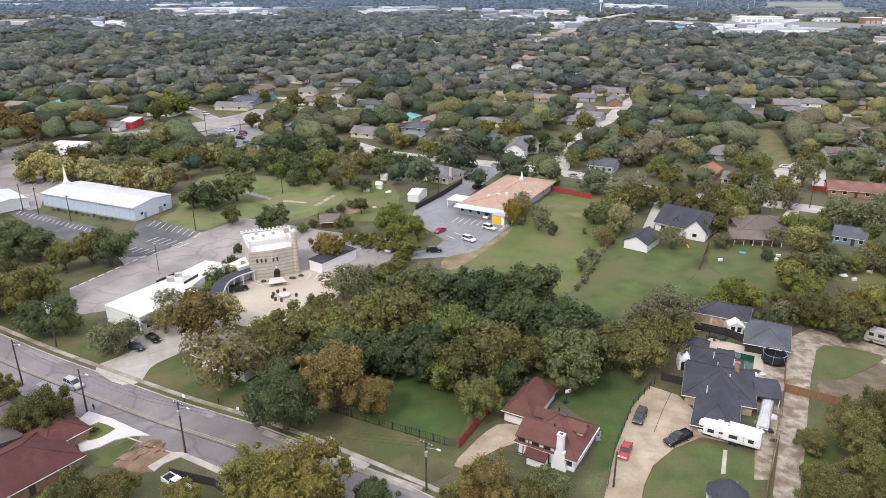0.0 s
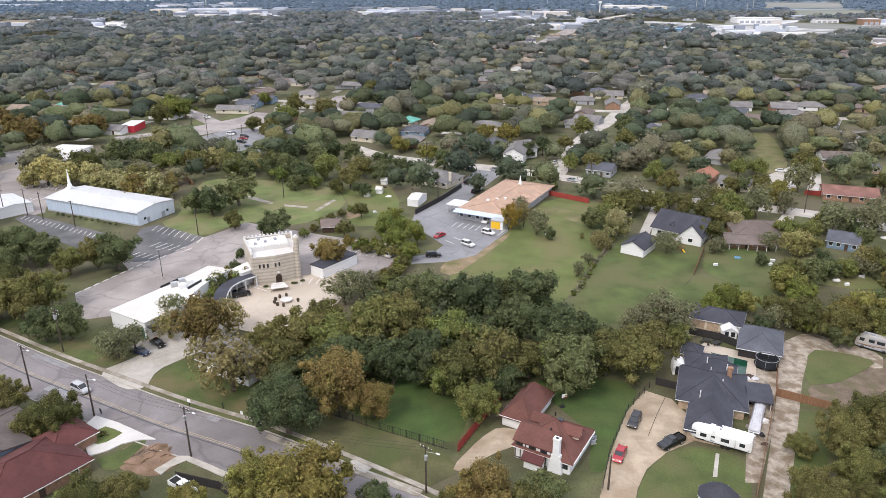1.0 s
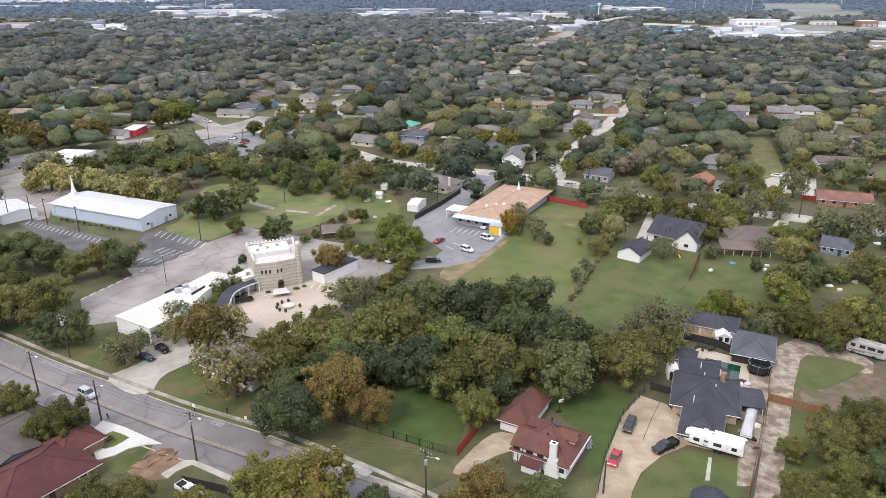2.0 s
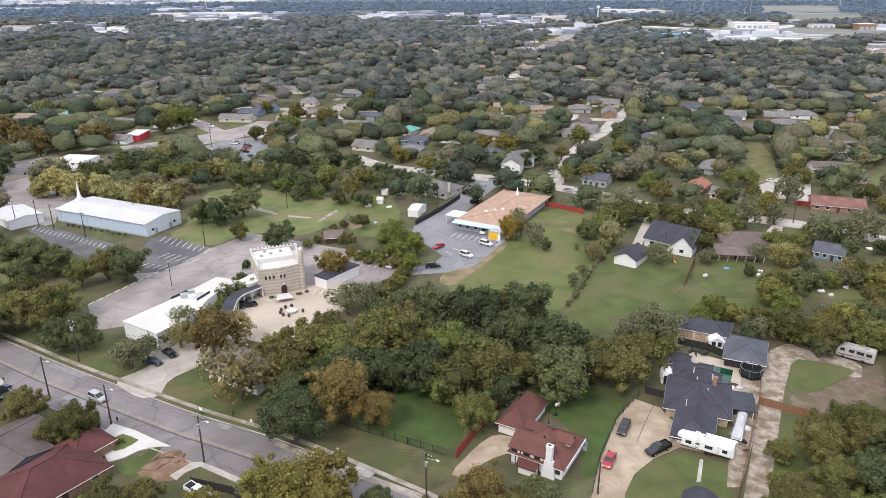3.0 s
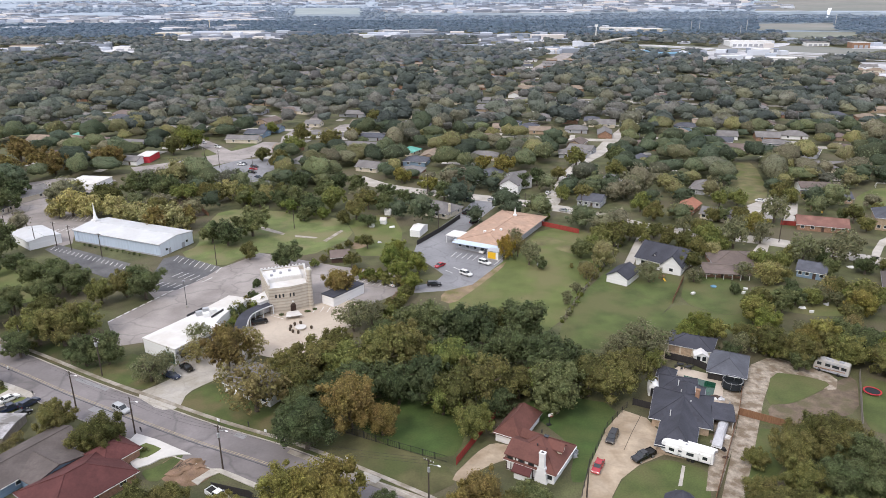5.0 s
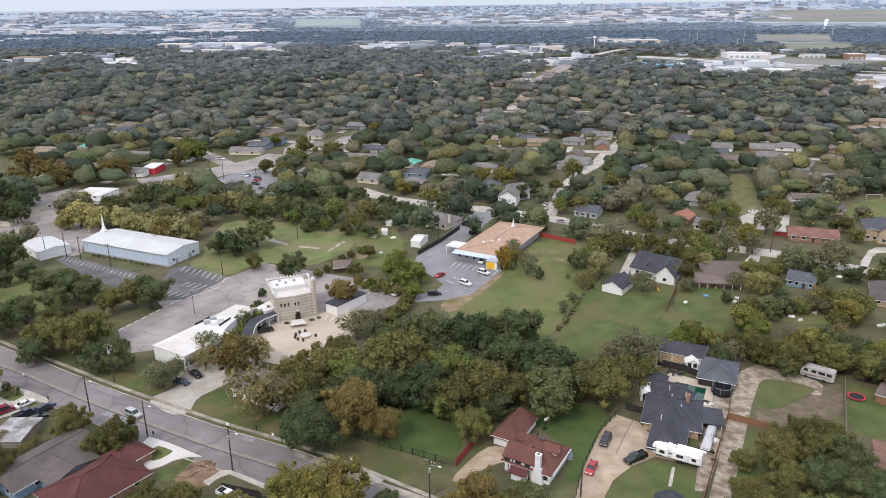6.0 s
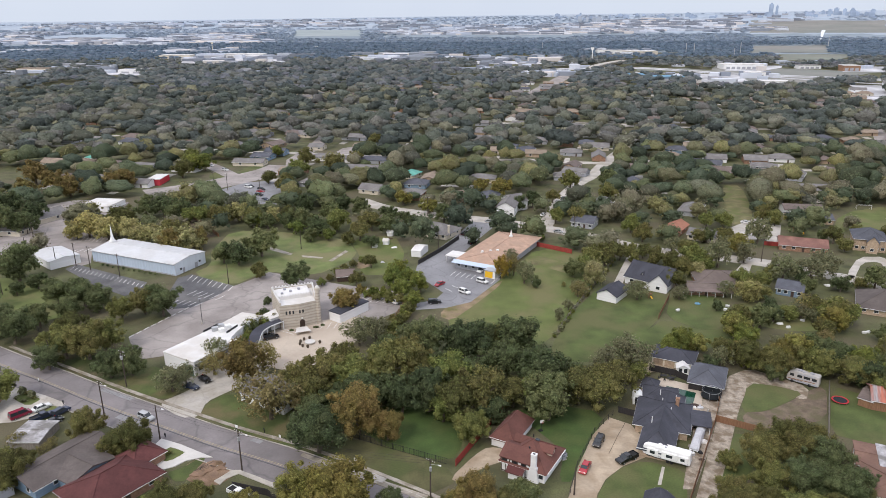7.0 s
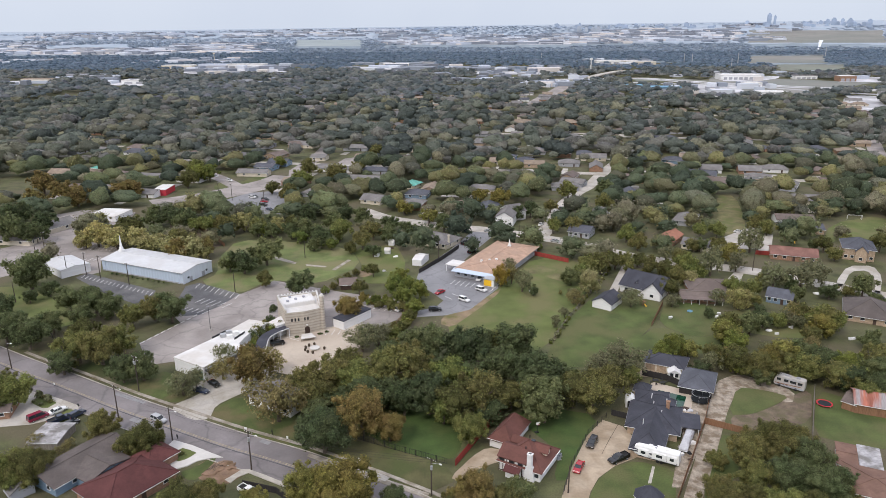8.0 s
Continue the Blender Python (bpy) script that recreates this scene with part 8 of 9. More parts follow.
POLE_TOPS = []
for (x, y), h, arms, lamp, drum, yaw in (
        ((-133.5, 152.9), 9.5, 0, True, 0, 60), ((-87.3, 123.0), 10.5, 1, True, 0, 60), ((-69.5, 113.5), 9.5, 0, True, 0, 60), ((-46.2, 101.1), 10.5, 1, True, 1, 60),
        ((-3.5, 91.5), 9.5, 1, True, 1, 55), ((-88.6, 139.0), 11, 2, False, 3, 60), ((-116.4, 152.1), 8, 0, False, 1, 60)):
    utility_pole(x, y, h, arms, lamp, drum, yaw - 90, 0, "tarred wooden utility pole beside the road")
    POLE_TOPS.append((x, y, h))
for (x, y), h in (((-163.6, 207.0), 8), ((-158.5, 235.7), 9), ((-151.6, 237.7), 10), ((-143.7, 233.5), 10), ((-128.3, 225.4), 9.5), ((-63.6, 259.1), 8.5), ((-83.2, 217.4), 8), ((-82.2, 255.4), 9), ((57.3, 271.6), 11), ((34.3, 280.8), 9), ((-3.7, 258.3), 9), ((128.9, 240.2), 10), ((-183.4, 264.6), 11), ((-186.4, 262.2), 5), ((-123.9, 193.6), 7), ((-9.6, 311.0), 10), ((-136.9, 372.4), 10), ((-127.7, 368.0), 10), ((-104.8, 352.7), 10), ((27.1, 92.4), 7)):
    utility_pole(x, y, h, 1 if h > 9 else 0, False, 0, -25, 0, "weathered wooden utility pole standing off the road")


def wire(a, b, sag, label):
    cu = bpy.data.curves.new("overhead_wire", "CURVE")
    cu.dimensions, cu.bevel_depth, cu.bevel_resolution = "3D", 0.02, 0
    sp = cu.splines.new("POLY")
    n = 14
    sp.points.add(n)
    for i in range(n + 1):
        t = i / n
        v = Vector(a).lerp(Vector(b), t)
        v.z -= sag * 4 * t * (1 - t)
        sp.points[i].co = (*v, 1)
    cu.materials.append(M["iron"])
    return tagged(new("overhead_wire", cu), label, "wire", "overhead wires")


for (p, q) in ((0, 1), (1, 2), (2, 3), (3, 4)):
    for o in (-0.9, 0.0, 0.9):
        a, b = POLE_TOPS[p], POLE_TOPS[q]
        wire((a[0] + o * 0.45, a[1] + o * 0.9, a[2] - 0.35), (b[0] + o * 0.45, b[1] + o * 0.9, b[2] - 0.35), 0.9, "thin black overhead wire between poles")


def lot_lamp(x, y, h=9.0):
    p = thing("lamp_post", "slim grey car park lamp post on a concrete base", "lamp post", (x, y))
    bm = bmesh.new()
    add_tube(bm, 0.35, 0.35, (0, 0, 0), (0, 0, 0.8), 12)
    part("base", bm, M["concrete"], p)
    bm = bmesh.new()
    add_tube(bm, 0.1, 0.07, (0, 0, 0.8), (0, 0, h), 8)
    part("post", bm, M["iron"], p)
    part("head", box(0.9, 0.4, 0.2, 0, 0, h, bevel=0.04), M["grey_wall"], p)


lot_lamp(-81.1, 180.5)


# ---- yard things ----
def gazebo(x, y, r=3.0):
    g = thing("gazebo", "octagonal white garden gazebo with a charcoal roof", "gazebo", (x, y))
    bm = bmesh.new()
    bmesh.ops.create_cone(bm, cap_ends=True, segments=8, radius1=r + 0.4, radius2=0.05, depth=2.6, matrix=Matrix.Translation((0, 0, 3.7)))
    part("roof", bm, R["dark"], g)
    bm = bmesh.new()
    bmesh.ops.create_cone(bm, cap_ends=True, segments=8, radius1=r, radius2=r, depth=0.3, matrix=Matrix.Translation((0, 0, 0.15)))
    part("deck", bm, M["trim"], g)
    for i in range(8):
        a = math.pi / 8 + i * math.pi / 4
        px, py = (r - 0.15) * math.cos(a), (r - 0.15) * math.sin(a)
        part("post", box(0.14, 0.14, 2.2, px, py, 0.25), M["trim"], g)
        a2 = a + math.pi / 8
        if i != 5:
            part("railing", box(0.08, 2.3, 0.8, (r - 0.3) * math.cos(a2), (r - 0.3) * math.sin(a2), 0.3, a2), M["trim"], g)
    part("eave_trim", bmesh_ring(r + 0.3, 0.1, 2.32, 8), M["trim"], g)


def bmesh_ring(r, h, z, n, w=0.12):
    bm = bmesh.new()
    for i in range(n):
        a = 2 * math.pi * (i + 0.5) / n
        L = 2 * r * math.tan(math.pi / n)
        add_box(bm, w, L, h, r * math.cos(math.pi / n) * math.cos(a), r * math.cos(math.pi / n) * math.sin(a), z, a)
    return bm


gazebo(43.9, 88.3)


def trampoline(x, y, r, h, pad, net, label):
    t = thing("trampoline", label, "trampoline", (x, y))
    bm = bmesh.new()
    add_tube(bm, r - 0.25, r - 0.25, (0, 0, h - 0.03), (0, 0, h), 28)
    part("mat", bm, M["net"], t)
    part("pad", bmesh_ring(r, 0.08, h - 0.02, 28, 0.35), M[pad], t)
    for i in range(6):
        a = i * math.pi / 3
        part("leg", box(0.06, 0.06, h, r * 0.95 * math.cos(a), r * 0.95 * math.sin(a), 0), M["steel"], t)
        if net:
            part("net_pole", box(0.06, 0.06, 1.9, r * math.cos(a), r * math.sin(a), h), M["steel"], t)
    if net:
        part("net", bmesh_ring(r, 1.5, h + 0.1, 28, 0.02), M["net"], t)
        part("top_ring", bmesh_ring(r, 0.06, h + 1.6, 28, 0.06), M["steel"], t)


trampoline(70.2, 132.4, 2.4, 0.8, "net", True, "dark round trampoline with a safety net")
trampoline(103.5, 130.4, 1.9, 0.5, "plastic_red", False, "low round trampoline with a red rim")
patch("pool_deck", [(57.9, 140.8), (60.3, 143.5), (70.1, 137.5), (65.1, 125.0), (61.8, 125.1), (63.7, 128.8)], 0.06, "court", "pale paved pool deck", 0)
patch("pool_water", [(60.3, 138.8), (67.2, 134.9), (64.3, 128.8), (59.2, 130.7)], 0.075, "pool", "dark green swimming pool water", 0)
patch("patio_2", [(52.4, 146.3), (59.7, 152.8), (65.7, 148.4), (57.5, 146.3), (54.0, 142.2)], 0.05, "tan_drive", "tan concrete apron behind the pool", 0)


def table_set(x, y, yaw=0.0):
    t = thing("patio_table", "dark patio table beside the pool", "table", (x, y), yaw)
    bm = box(1.8, 1.0, 0.05, 0, 0, 0.7)
    part("top", bm, M["iron"], t)
    for a in (-0.8, 0.8):
        for b in (-0.4, 0.4):
            part("leg", box(0.06, 0.06, 0.7, a, b, 0), M["iron"], t)


table_set(60.9, 143.5)
table_set(62.5, 142.2, 30)


def chair(x, y, yaw):
    c = thing("patio_chair", "dark metal patio chair", "chair", (x, y), yaw, "patio chairs")
    part("seat", box(0.5, 0.5, 0.06, 0, 0, 0.42), M["iron"], c)
    part("backrest", box(0.5, 0.06, 0.5, 0, 0.24, 0.48), M["iron"], c)
    for a in (-0.22, 0.22):
        for b in (-0.22, 0.22):
            part("leg", box(0.04, 0.04, 0.42, a, b, 0), M["iron"], c)


for i in range(6):
    cx, cy = 61.7, 142.8
    chair(cx + 2.2 * math.cos(i * 1.05), cy + 1.5 * math.sin(i * 1.05), i * 60 - 90)


def arched_shed(x, y, yaw):
    s = thing("portable_shed", "small white portable shed with an arched roof", "shed", (x, y), yaw)
    bm = box(2.6, 3.4, 1.7)
    bmesh.ops.create_cone(bm, cap_ends=True, segments=20, radius1=1.3, radius2=1.3, depth=3.4, matrix=Matrix.Translation((0, 0, 1.6)) @ Matrix.Rotation(math.pi / 2, 4, "X"))
    part("shell", bm, M["trim"], s)
    part("doorway", box(1.6, 0.06, 2.1, 0, -1.72, 0), M["iron"], s)


arched_shed(50.3, 130.7, -10)


def lattice_shed(x, y, yaw):
    s = thing("white_kiosk", "white garden kiosk with a pale blue roof", "kiosk", (x, y), yaw)
    part("body", walls_bm(3.2, 2.6, 2.2, 1.0, "y"), M["trim"], s)
    part("roof", gable_arrays(3.2, 2.6, 2.2, 1.0, 0.3, 0.12, "y"), R["white"], s)
    for x0 in (-0.7, 0.7):
        part("opening", box(0.9, 0.06, 1.2, x0, -1.32, 0.8), M["glass"], s)


lattice_shed(67.0, 146.2, -12)


def goal(x, y):
    g = thing("goal_frame", "white football goal frame on a dry field", "goal", (x, y), -8)
    for s in (-1, 1):
        part("post", box(0.14, 0.14, 2.4, s * 3.6, 0, 0), M["trim"], g)
        bm = bmesh.new()
        add_tube(bm, 0.05, 0.05, (s * 3.6, 0, 2.35), (s * 3.6, 1.8, 0.02), 6)
        part("stay", bm, M["trim"], g)
    part("crossbar", box(7.34, 0.14, 0.14, 0, 0, 2.3), M["trim"], g)


goal(215.6, 320.6)


def play_set(x, y, yaw):
    p = thing("play_set", "wooden garden swing and climbing frame", "play set", (x, y), yaw)
    for a in (-1.6, 1.6):
        for s in (-1, 1):
            bm = bmesh.new()
            add_tube(bm, 0.08, 0.08, (a, s * 1.0, 0), (a, 0, 2.3), 6)
            part("leg", bm, M["fence_brown"], p)
    part("beam", box(4.2, 0.14, 0.14, 0, 0, 2.25), M["fence_brown"], p)
    part("platform", box(1.4, 1.4, 0.12, 2.6, 0, 1.3), M["fence_brown"], p)
    for a in (2.0, 3.2):
        for s in (-0.6, 0.6):
            part("post", box(0.12, 0.12, 2.2, a, s, 0), M["fence_brown"], p)
    part("slide", box(0.5, 2.4, 0.08, 2.6, -1.7, 0.05, 0, 0, math.radians(28)), M["yellow"], p)


play_set(70.6, 202.0, 20)
play_set(162.5, 280.8, -15)


def bench(x, y, yaw):
    b = thing("garden_bench", "pale garden bench on the grass", "bench", (x, y), yaw)
    part("seat", box(2.2, 0.5, 0.08, 0, 0, 0.45), M["trim"], b)
    part("backrest", box(2.2, 0.08, 0.5, 0, 0.28, 0.5), M["trim"], b)
    for a in (-0.9, 0.9):
        part("leg", box(0.1, 0.45, 0.45, a, 0, 0), M["trim"], b)


bench(33.2, 215.6, -10)


def hoop(x, y, yaw):
    h = thing("basketball_hoop", "basketball hoop with a white backboard", "basketball hoop", (x, y), yaw)
    bm = bmesh.new()
    add_tube(bm, 0.08, 0.06, (0, 0, 0), (0, 0, 3.0), 8)
    part("pole", bm, M["iron"], h)
    part("backboard", box(1.1, 0.05, 0.75, 0, -0.4, 2.6), M["trim"], h)
    part("rim", bmesh_ring(0.25, 0.04, 2.8, 12, 0.04), M["plastic_red"], h).location = (0, -0.75, 0)
    part("base", box(1.0, 0.8, 0.25, 0, 0.2, 0), M["iron"], h)


hoop(23.1, 116.7, 20)


def sign(x, y, h, w, mat_key, label, yaw=-27):
    s = thing("yard_sign", label, "sign", (x, y), yaw)
    part("post", box(0.14, 0.14, h, 0, 0, 0), M["iron"], s)
    part("board", box(w, 0.1, 0.7, 0, -0.05, h - 0.65), M[mat_key], s)


sign(-51.7, 116.6, 1.9, 0.8, "trim", "white box sign on a dark roadside post")
sign(-44.8, 116.0, 1.5, 0.3, "iron", "thin black marker post on the lawn")
sign(-40.4, 113.7, 1.0, 0.6, "trim", "small white yard sign on the lawn")
sign(-21.0, 104.2, 1.0, 0.6, "trim", "small white yard sign on mown grass")
sign(-114.4, 141.8, 1.1, 0.4, "trim", "small pale mailbox post by the road")
sign(-119.1, 137.3, 1.2, 0.4, "trim", "pale mailbox at the driveway end")
sign(-101.3, 129.7, 1.2, 0.6, "iron", "dark mailboxes on a post by the road")
sign(-68.5, 114.3, 1.2, 0.5, "iron", "dark mailbox on a post by the driveway")


# ---- painted bays and wheel stops ----
def bays(name, a, b, tip, n, material="paint", width=0.16):
    """n bay lines that start along a to b, each as long and turned as a to tip."""
    a, b, tip = Vector(a), Vector(b), Vector(tip)
    d = tip - a
    yaw = math.atan2(d.y, d.x)
    bm = bmesh.new()
    for i in range(n):
        p = a.lerp(b, i / (n - 1)) + d / 2
        add_box(bm, d.length, width, 0.1, p.x, p.y, 0, yaw)
    return tagged(mesh_object(name, bm, M[material]), "worn white parking bay lines", "road marking", "", "structure")


bays("bay_lines_1", (-100.0, 226.4), (-80.8, 214.9), (-100.3, 221.3), 9)
bays("bay_lines_2", (-95.1, 206.3), (-83.3, 201.2), (-92.9, 210.3), 6)
bays("bay_lines_3", (-98.1, 198.1), (-88.9, 195.4), (-96.3, 201.3), 5)
bays("bay_lines_4", (-152.0, 237.0), (-115.6, 217.1), (-151.8, 233.6), 18)
bays("bay_lines_5", (-166.4, 272.0), (-154.6, 269.3), (-167.3, 277.3), 7)
bays("bay_lines_6", (3.5, 229.9), (13.4, 225.2), (1.4, 225.3), 6)
bays("bay_lines_7", (-0.6, 211.7), (2.0, 214.7), (1.9, 208.8), 2)
bays("bay_lines_8", (16.6, 216.4), (18.1, 220.0), (19.6, 221.9), 2)
bays("bay_lines_9", (-41.2, 176.5), (-34.7, 177.3), (-40.6, 181.1), 4)
bays("bay_lines_10", (-54.3, 175.2), (-53.2, 176.1), (-49.0, 172.1), 2)
bays("bay_lines_11", (-31.6, 200.7), (-20.8, 196.9), (-29.5, 204.6), 6)
bays("bay_lines_12", (-173.4, 250.3), (-157.6, 256.3), (-172.3, 254.9), 7)
stop = None
wa, wb = Vector((-100.8, 171.2)), Vector((-90.9, 193.3))
for i in range(9):
    p = wa.lerp(wb, i / 8)
    yaw = math.degrees(math.atan2(wb.y - wa.y, wb.x - wa.x))
    if stop is None:
        stop = tagged(mesh_object("wheel_stop", box(2.0, 0.35, 0.22, 0, 0, 0, bevel=0.05), M["roof_white"]), "white concrete wheel stop at the lot edge", "wheel stop", "wheel stops")
        stop.matrix_basis = pose(p.x, p.y, 0.02, 0, 0, yaw)
    else:
        copy_thing(stop, pose(p.x, p.y, 0.02, 0, 0, yaw))

# ---- shrubs and small growth ----
rng = random.Random(8)
for i in range(26):
    t = i / 25
    a, b, c = Vector((69.3, 241.6)), Vector((44.3, 192.1)), Vector((34.1, 169.7))
    p = a.lerp(b, t * 1.6) if t < 0.62 else b.lerp(c, (t - 0.62) / 0.38)
    leafy("hedge_shrub", "unclipped olive shrub along the field fence", "shrub", p.x + rng.uniform(-0.8, 0.8), p.y, rng.uniform(1.4, 3.2), rng.uniform(1.6, 2.8), rng.uniform(0.8, 2.4), rng.choice(("olive", "dusty", "olive", "green")), 80 + i % 5, 150, 0.2, 0, "field hedge")
for i in range(24):
    t = i / 23
    a, b, c = Vector((-31.9, 203.5)), Vector((-11.5, 195.2)), Vector((-18.7, 169.3))
    p = a.lerp(b, t * 2) if t < 0.5 else b.lerp(c, t * 2 - 1)
    leafy("hedge_shrub", "unclipped green shrub along the car park fence", "shrub", p.x + rng.uniform(-1.5, 1.5), p.y + rng.uniform(-1, 2), rng.uniform(4, 6.5), rng.uniform(3, 5), rng.uniform(2.5, 5), rng.choice(("olive", "green", "olive", "gold")), 90 + i % 5, 260, 0.14, 0, "car park hedge")
for x, y, w in ((-50.4, 174.6, 2.2), (-43.0, 177.0, 2.8), (-41.0, 178.6, 2.0)):
    leafy("shrub", "low clipped shrub at the castle wall", "shrub", x, y, w, 1.2, 0.9, "dark", 101, 140, 0.18)
leafy("shrub", "bright green rounded bush behind the church", "shrub", 42.5, 269.5, 5.0, 4.6, 3.6, "green", 102, 420, 0.13)
for x, y in ((34.5, 220.5), (29.9, 219.3), (24.5, 221.9), (43.8, 213.1), (-80.3, 116.7), (-115.0, 134.7), (-111.4, 132.8), (-72.0, 111.5), (-72.5, 109.8), (-73.6, 109.1)):
    leafy("shrub", "rounded garden shrub on the grass", "shrub", x, y, rng.uniform(2, 4), rng.uniform(2, 3), rng.uniform(1.2, 2.6), rng.choice(("dark", "olive", "dusty")), 100, 150, 0.2)


def heap(name, label, category, x, y, sx, sy, h, material, seed):
    rng2 = np.random.default_rng(seed)
    iv, jf = ICO[2]
    v = iv * (1 + 0.18 * rng2.normal(size=(len(iv), 1))) * np.array((sx / 2, sy / 2, h))
    v[:, 2] = v[:, 2].clip(0, None)
    o = new(name, mesh_from(name, v, jf, M[material]))
    o.matrix_basis = pose(x, y, 0)
    return tagged(o, label, category)


for i, (x, y) in enumerate(((-54.5, 101.6), (-53.3, 103.4), (-55.7, 99.8), (-51.2, 102.0))):
    heap("earth_mound", "low mound of dug red earth", "earth mound", x, y, 4.5 - i * 0.6, 2.6, 0.45, "dirt", i)
for i, (x, y) in enumerate(((60.3, 113.8), (61.1, 111.9), (64.5, 128.2), (65.8, 127.1), (63.0, 121.7), (117.3, 186.5), (118.1, 181.7), (109.4, 179.4), (114.3, 184.1), (-26.6, 241.2), (-23.1, 260.2), (-26.6, 272.7), (-40.1, 234.4), (142.4, 213.3))):
    heap("yard_bundle", "small bundle of yard goods under a cover", "bundle", x, y, 1.6 + i % 3, 1.4, 0.7, ("cover", "trim", "timber")[i % 3], 20 + i)
for i, (x, y) in enumerate(((-27.2, 264.3), (-26.4, 277.1), (-32.0, 260.3))):
    house((x - 1.2, y + 0.3), (x + 1.2, y - 0.3), 2, "small white and grey garden shed in a cluttered yard", 2.0, 0.8, "white", "white_wall", "gable", "x", 0, None, 0.2, False, "shed", "garden_shed")
house((-15.0, 248.6), (-11.0, 247.2), 9, "narrow white shed with a low pitched roof", 2.8, 0.9, "white", "white_wall", "gable", "x", 0, None, 0.1, False, "shed", "long_shed")



rng = random.Random(33)
for i in range(26):
    t = rng.random()
    x, y = 56.5 + 9.5 * t + rng.uniform(-1.6, 2.2), 105 + 24 * t + rng.uniform(-1.5, 1.5)
    heap("yard_clutter", ("small dull pile of odds and ends in a dusty yard", "folded pale sheet dropped in a dusty yard")[i % 2], "clutter", x, y, rng.uniform(0.5, 1.5), rng.uniform(0.4, 1.1), rng.uniform(0.25, 0.7), ("timber", "trim", "fence_grey", "plastic_red", "cover", "brown_earth", "iron")[i % 7], 60 + i)


def branch_pile(x, y, yaw, n, seed, label):
    """Cut branches thrown over one another."""
    rng2 = random.Random(seed)
    p = thing("branch_pile", label, "branches", (x, y), yaw)
    for i in range(n):
        bm = bmesh.new()
        a = rng2.uniform(-0.5, 0.5)
        l = rng2.uniform(1.6, 3.4)
        o = rng2.uniform(-0.9, 0.9)
        add_tube(bm, 0.11, 0.05, (-l / 2 * math.cos(a), o - l / 2 * math.sin(a), 0.15), (l / 2 * math.cos(a), o + l / 2 * math.sin(a), 0.3 + 0.12 * i), 6)
        part("branch", bm, M["bark"], p)


branch_pile(-55.3, 101.1, 60, 7, 3, "cut branches and logs on dug earth")
branch_pile(-54.3, 102.5, 20, 5, 4, "cut branches and logs on dug earth")
branch_pile(118.8, 184.0, -10, 6, 5, "grey cut branches on worn grass")
branch_pile(118.0, 188.0, 30, 5, 6, "grey cut branches on worn grass")


def paddling_pool(x, y):
    p = thing("paddling_pool", "small round blue paddling pool on the lawn", "paddling pool", (x, y))
    part("rim", bmesh_ring(0.9, 0.3, 0.0, 20, 0.12), R["blue"], p)
    bm = bmesh.new()
    add_tube(bm, 0.85, 0.85, (0, 0, 0.02), (0, 0, 0.12), 20)
    part("base", bm, R["blue"], p)


paddling_pool(88.2, 196.4)


def ac_unit(x, y, yaw, label="grey outdoor air conditioner beside a house wall"):
    a = thing("air_conditioner", label, "air conditioner", (x, y), yaw)
    part("base_slab", box(1.1, 1.1, 0.1), M["concrete"], a)
    part("cabinet", box(0.85, 0.85, 0.8, 0, 0, 0.1, bevel=0.04), M["grey_wall"], a)
    part("fan_guard", bmesh_ring(0.3, 0.04, 0.9, 14, 0.1), M["iron"], a)


ac_unit(26.9, 105.2, 20)
ac_unit(27.3, 106.4, 20)


def step_ladder(x, y, yaw):
    l = thing("step_ladder", "pale metal step ladder standing in a side yard", "ladder", (x, y), yaw)
    for s in (-1, 1):
        for e in (-0.3, 0.3):
            bm = bmesh.new()
            add_tube(bm, 0.04, 0.04, (e, s * 0.6, 0.05), (e * 0.7, 0, 2.1), 6)
            part("stile", bm, M["steel"], l)
    for k in range(5):
        part("rung", box(0.5, 0.1, 0.04, 0, -0.5 + 0.1 * k, 0.35 + 0.36 * k), M["steel"], l)


step_ladder(66.0, 123.0, 30)


def storage_box(x, y, yaw, key, label):
    b = thing("storage_box", label, "storage box", (x, y), yaw)
    part("body", box(1.3, 0.7, 0.6, bevel=0.05), M[key], b)
    part("lid", box(1.36, 0.76, 0.1, 0, 0, 0.6, bevel=0.03), M["trim"], b)


for x, y, yaw, key in ((79.4, 190.3, 20, "trim"), (97.7, 193.7, -15, "cover"), (95.8, 190.7, 40, "trim"), (110.8, 176.2, 10, "trim"), (133.1, 172.0, 0, "trim"), (134.7, 172.4, 15, "trim"), (109.4, 183.2, 0, "cover"), (56.8, 106.6, 20, "cover"), (58.6, 109.2, 70, "timber"), (64.0, 119.6, 30, "trim")):
    storage_box(x, y, yaw, key, "weathered plastic storage box in a yard")
for x, y in ((-74.9, 109.8), (-73.7, 111.0), (-72.0, 112.5), (-75.2, 112.0), (-115.2, 132.2), (-113.7, 134.7), (-110.4, 132.2), (-112.6, 131.0), (-64.9, 107.1)):
    leafy("shrub", "unkempt garden shrub with thin brown-green leaves", "shrub", x, y, rng.uniform(1.5, 2.6), rng.uniform(1.5, 2.4), rng.uniform(0.8, 1.6), rng.choice(("dusty", "olive", "tawny")), 104, 120, 0.16)
car("sedan", "black", (-118.9, 377.9), (-113.6, 373.4))
car("suv", "black", (-110.5, 369.1), (-105.4, 366.2))
tagged(mesh_object("drive_joint", ribbon([(44.9, 120.8), (41.2, 114.1), (37.8, 107.4)], 0.06, -0.06, 0.0, 0.058), M["mulch"]), "dark joint across the driveway slab", "joint", "", "structure")
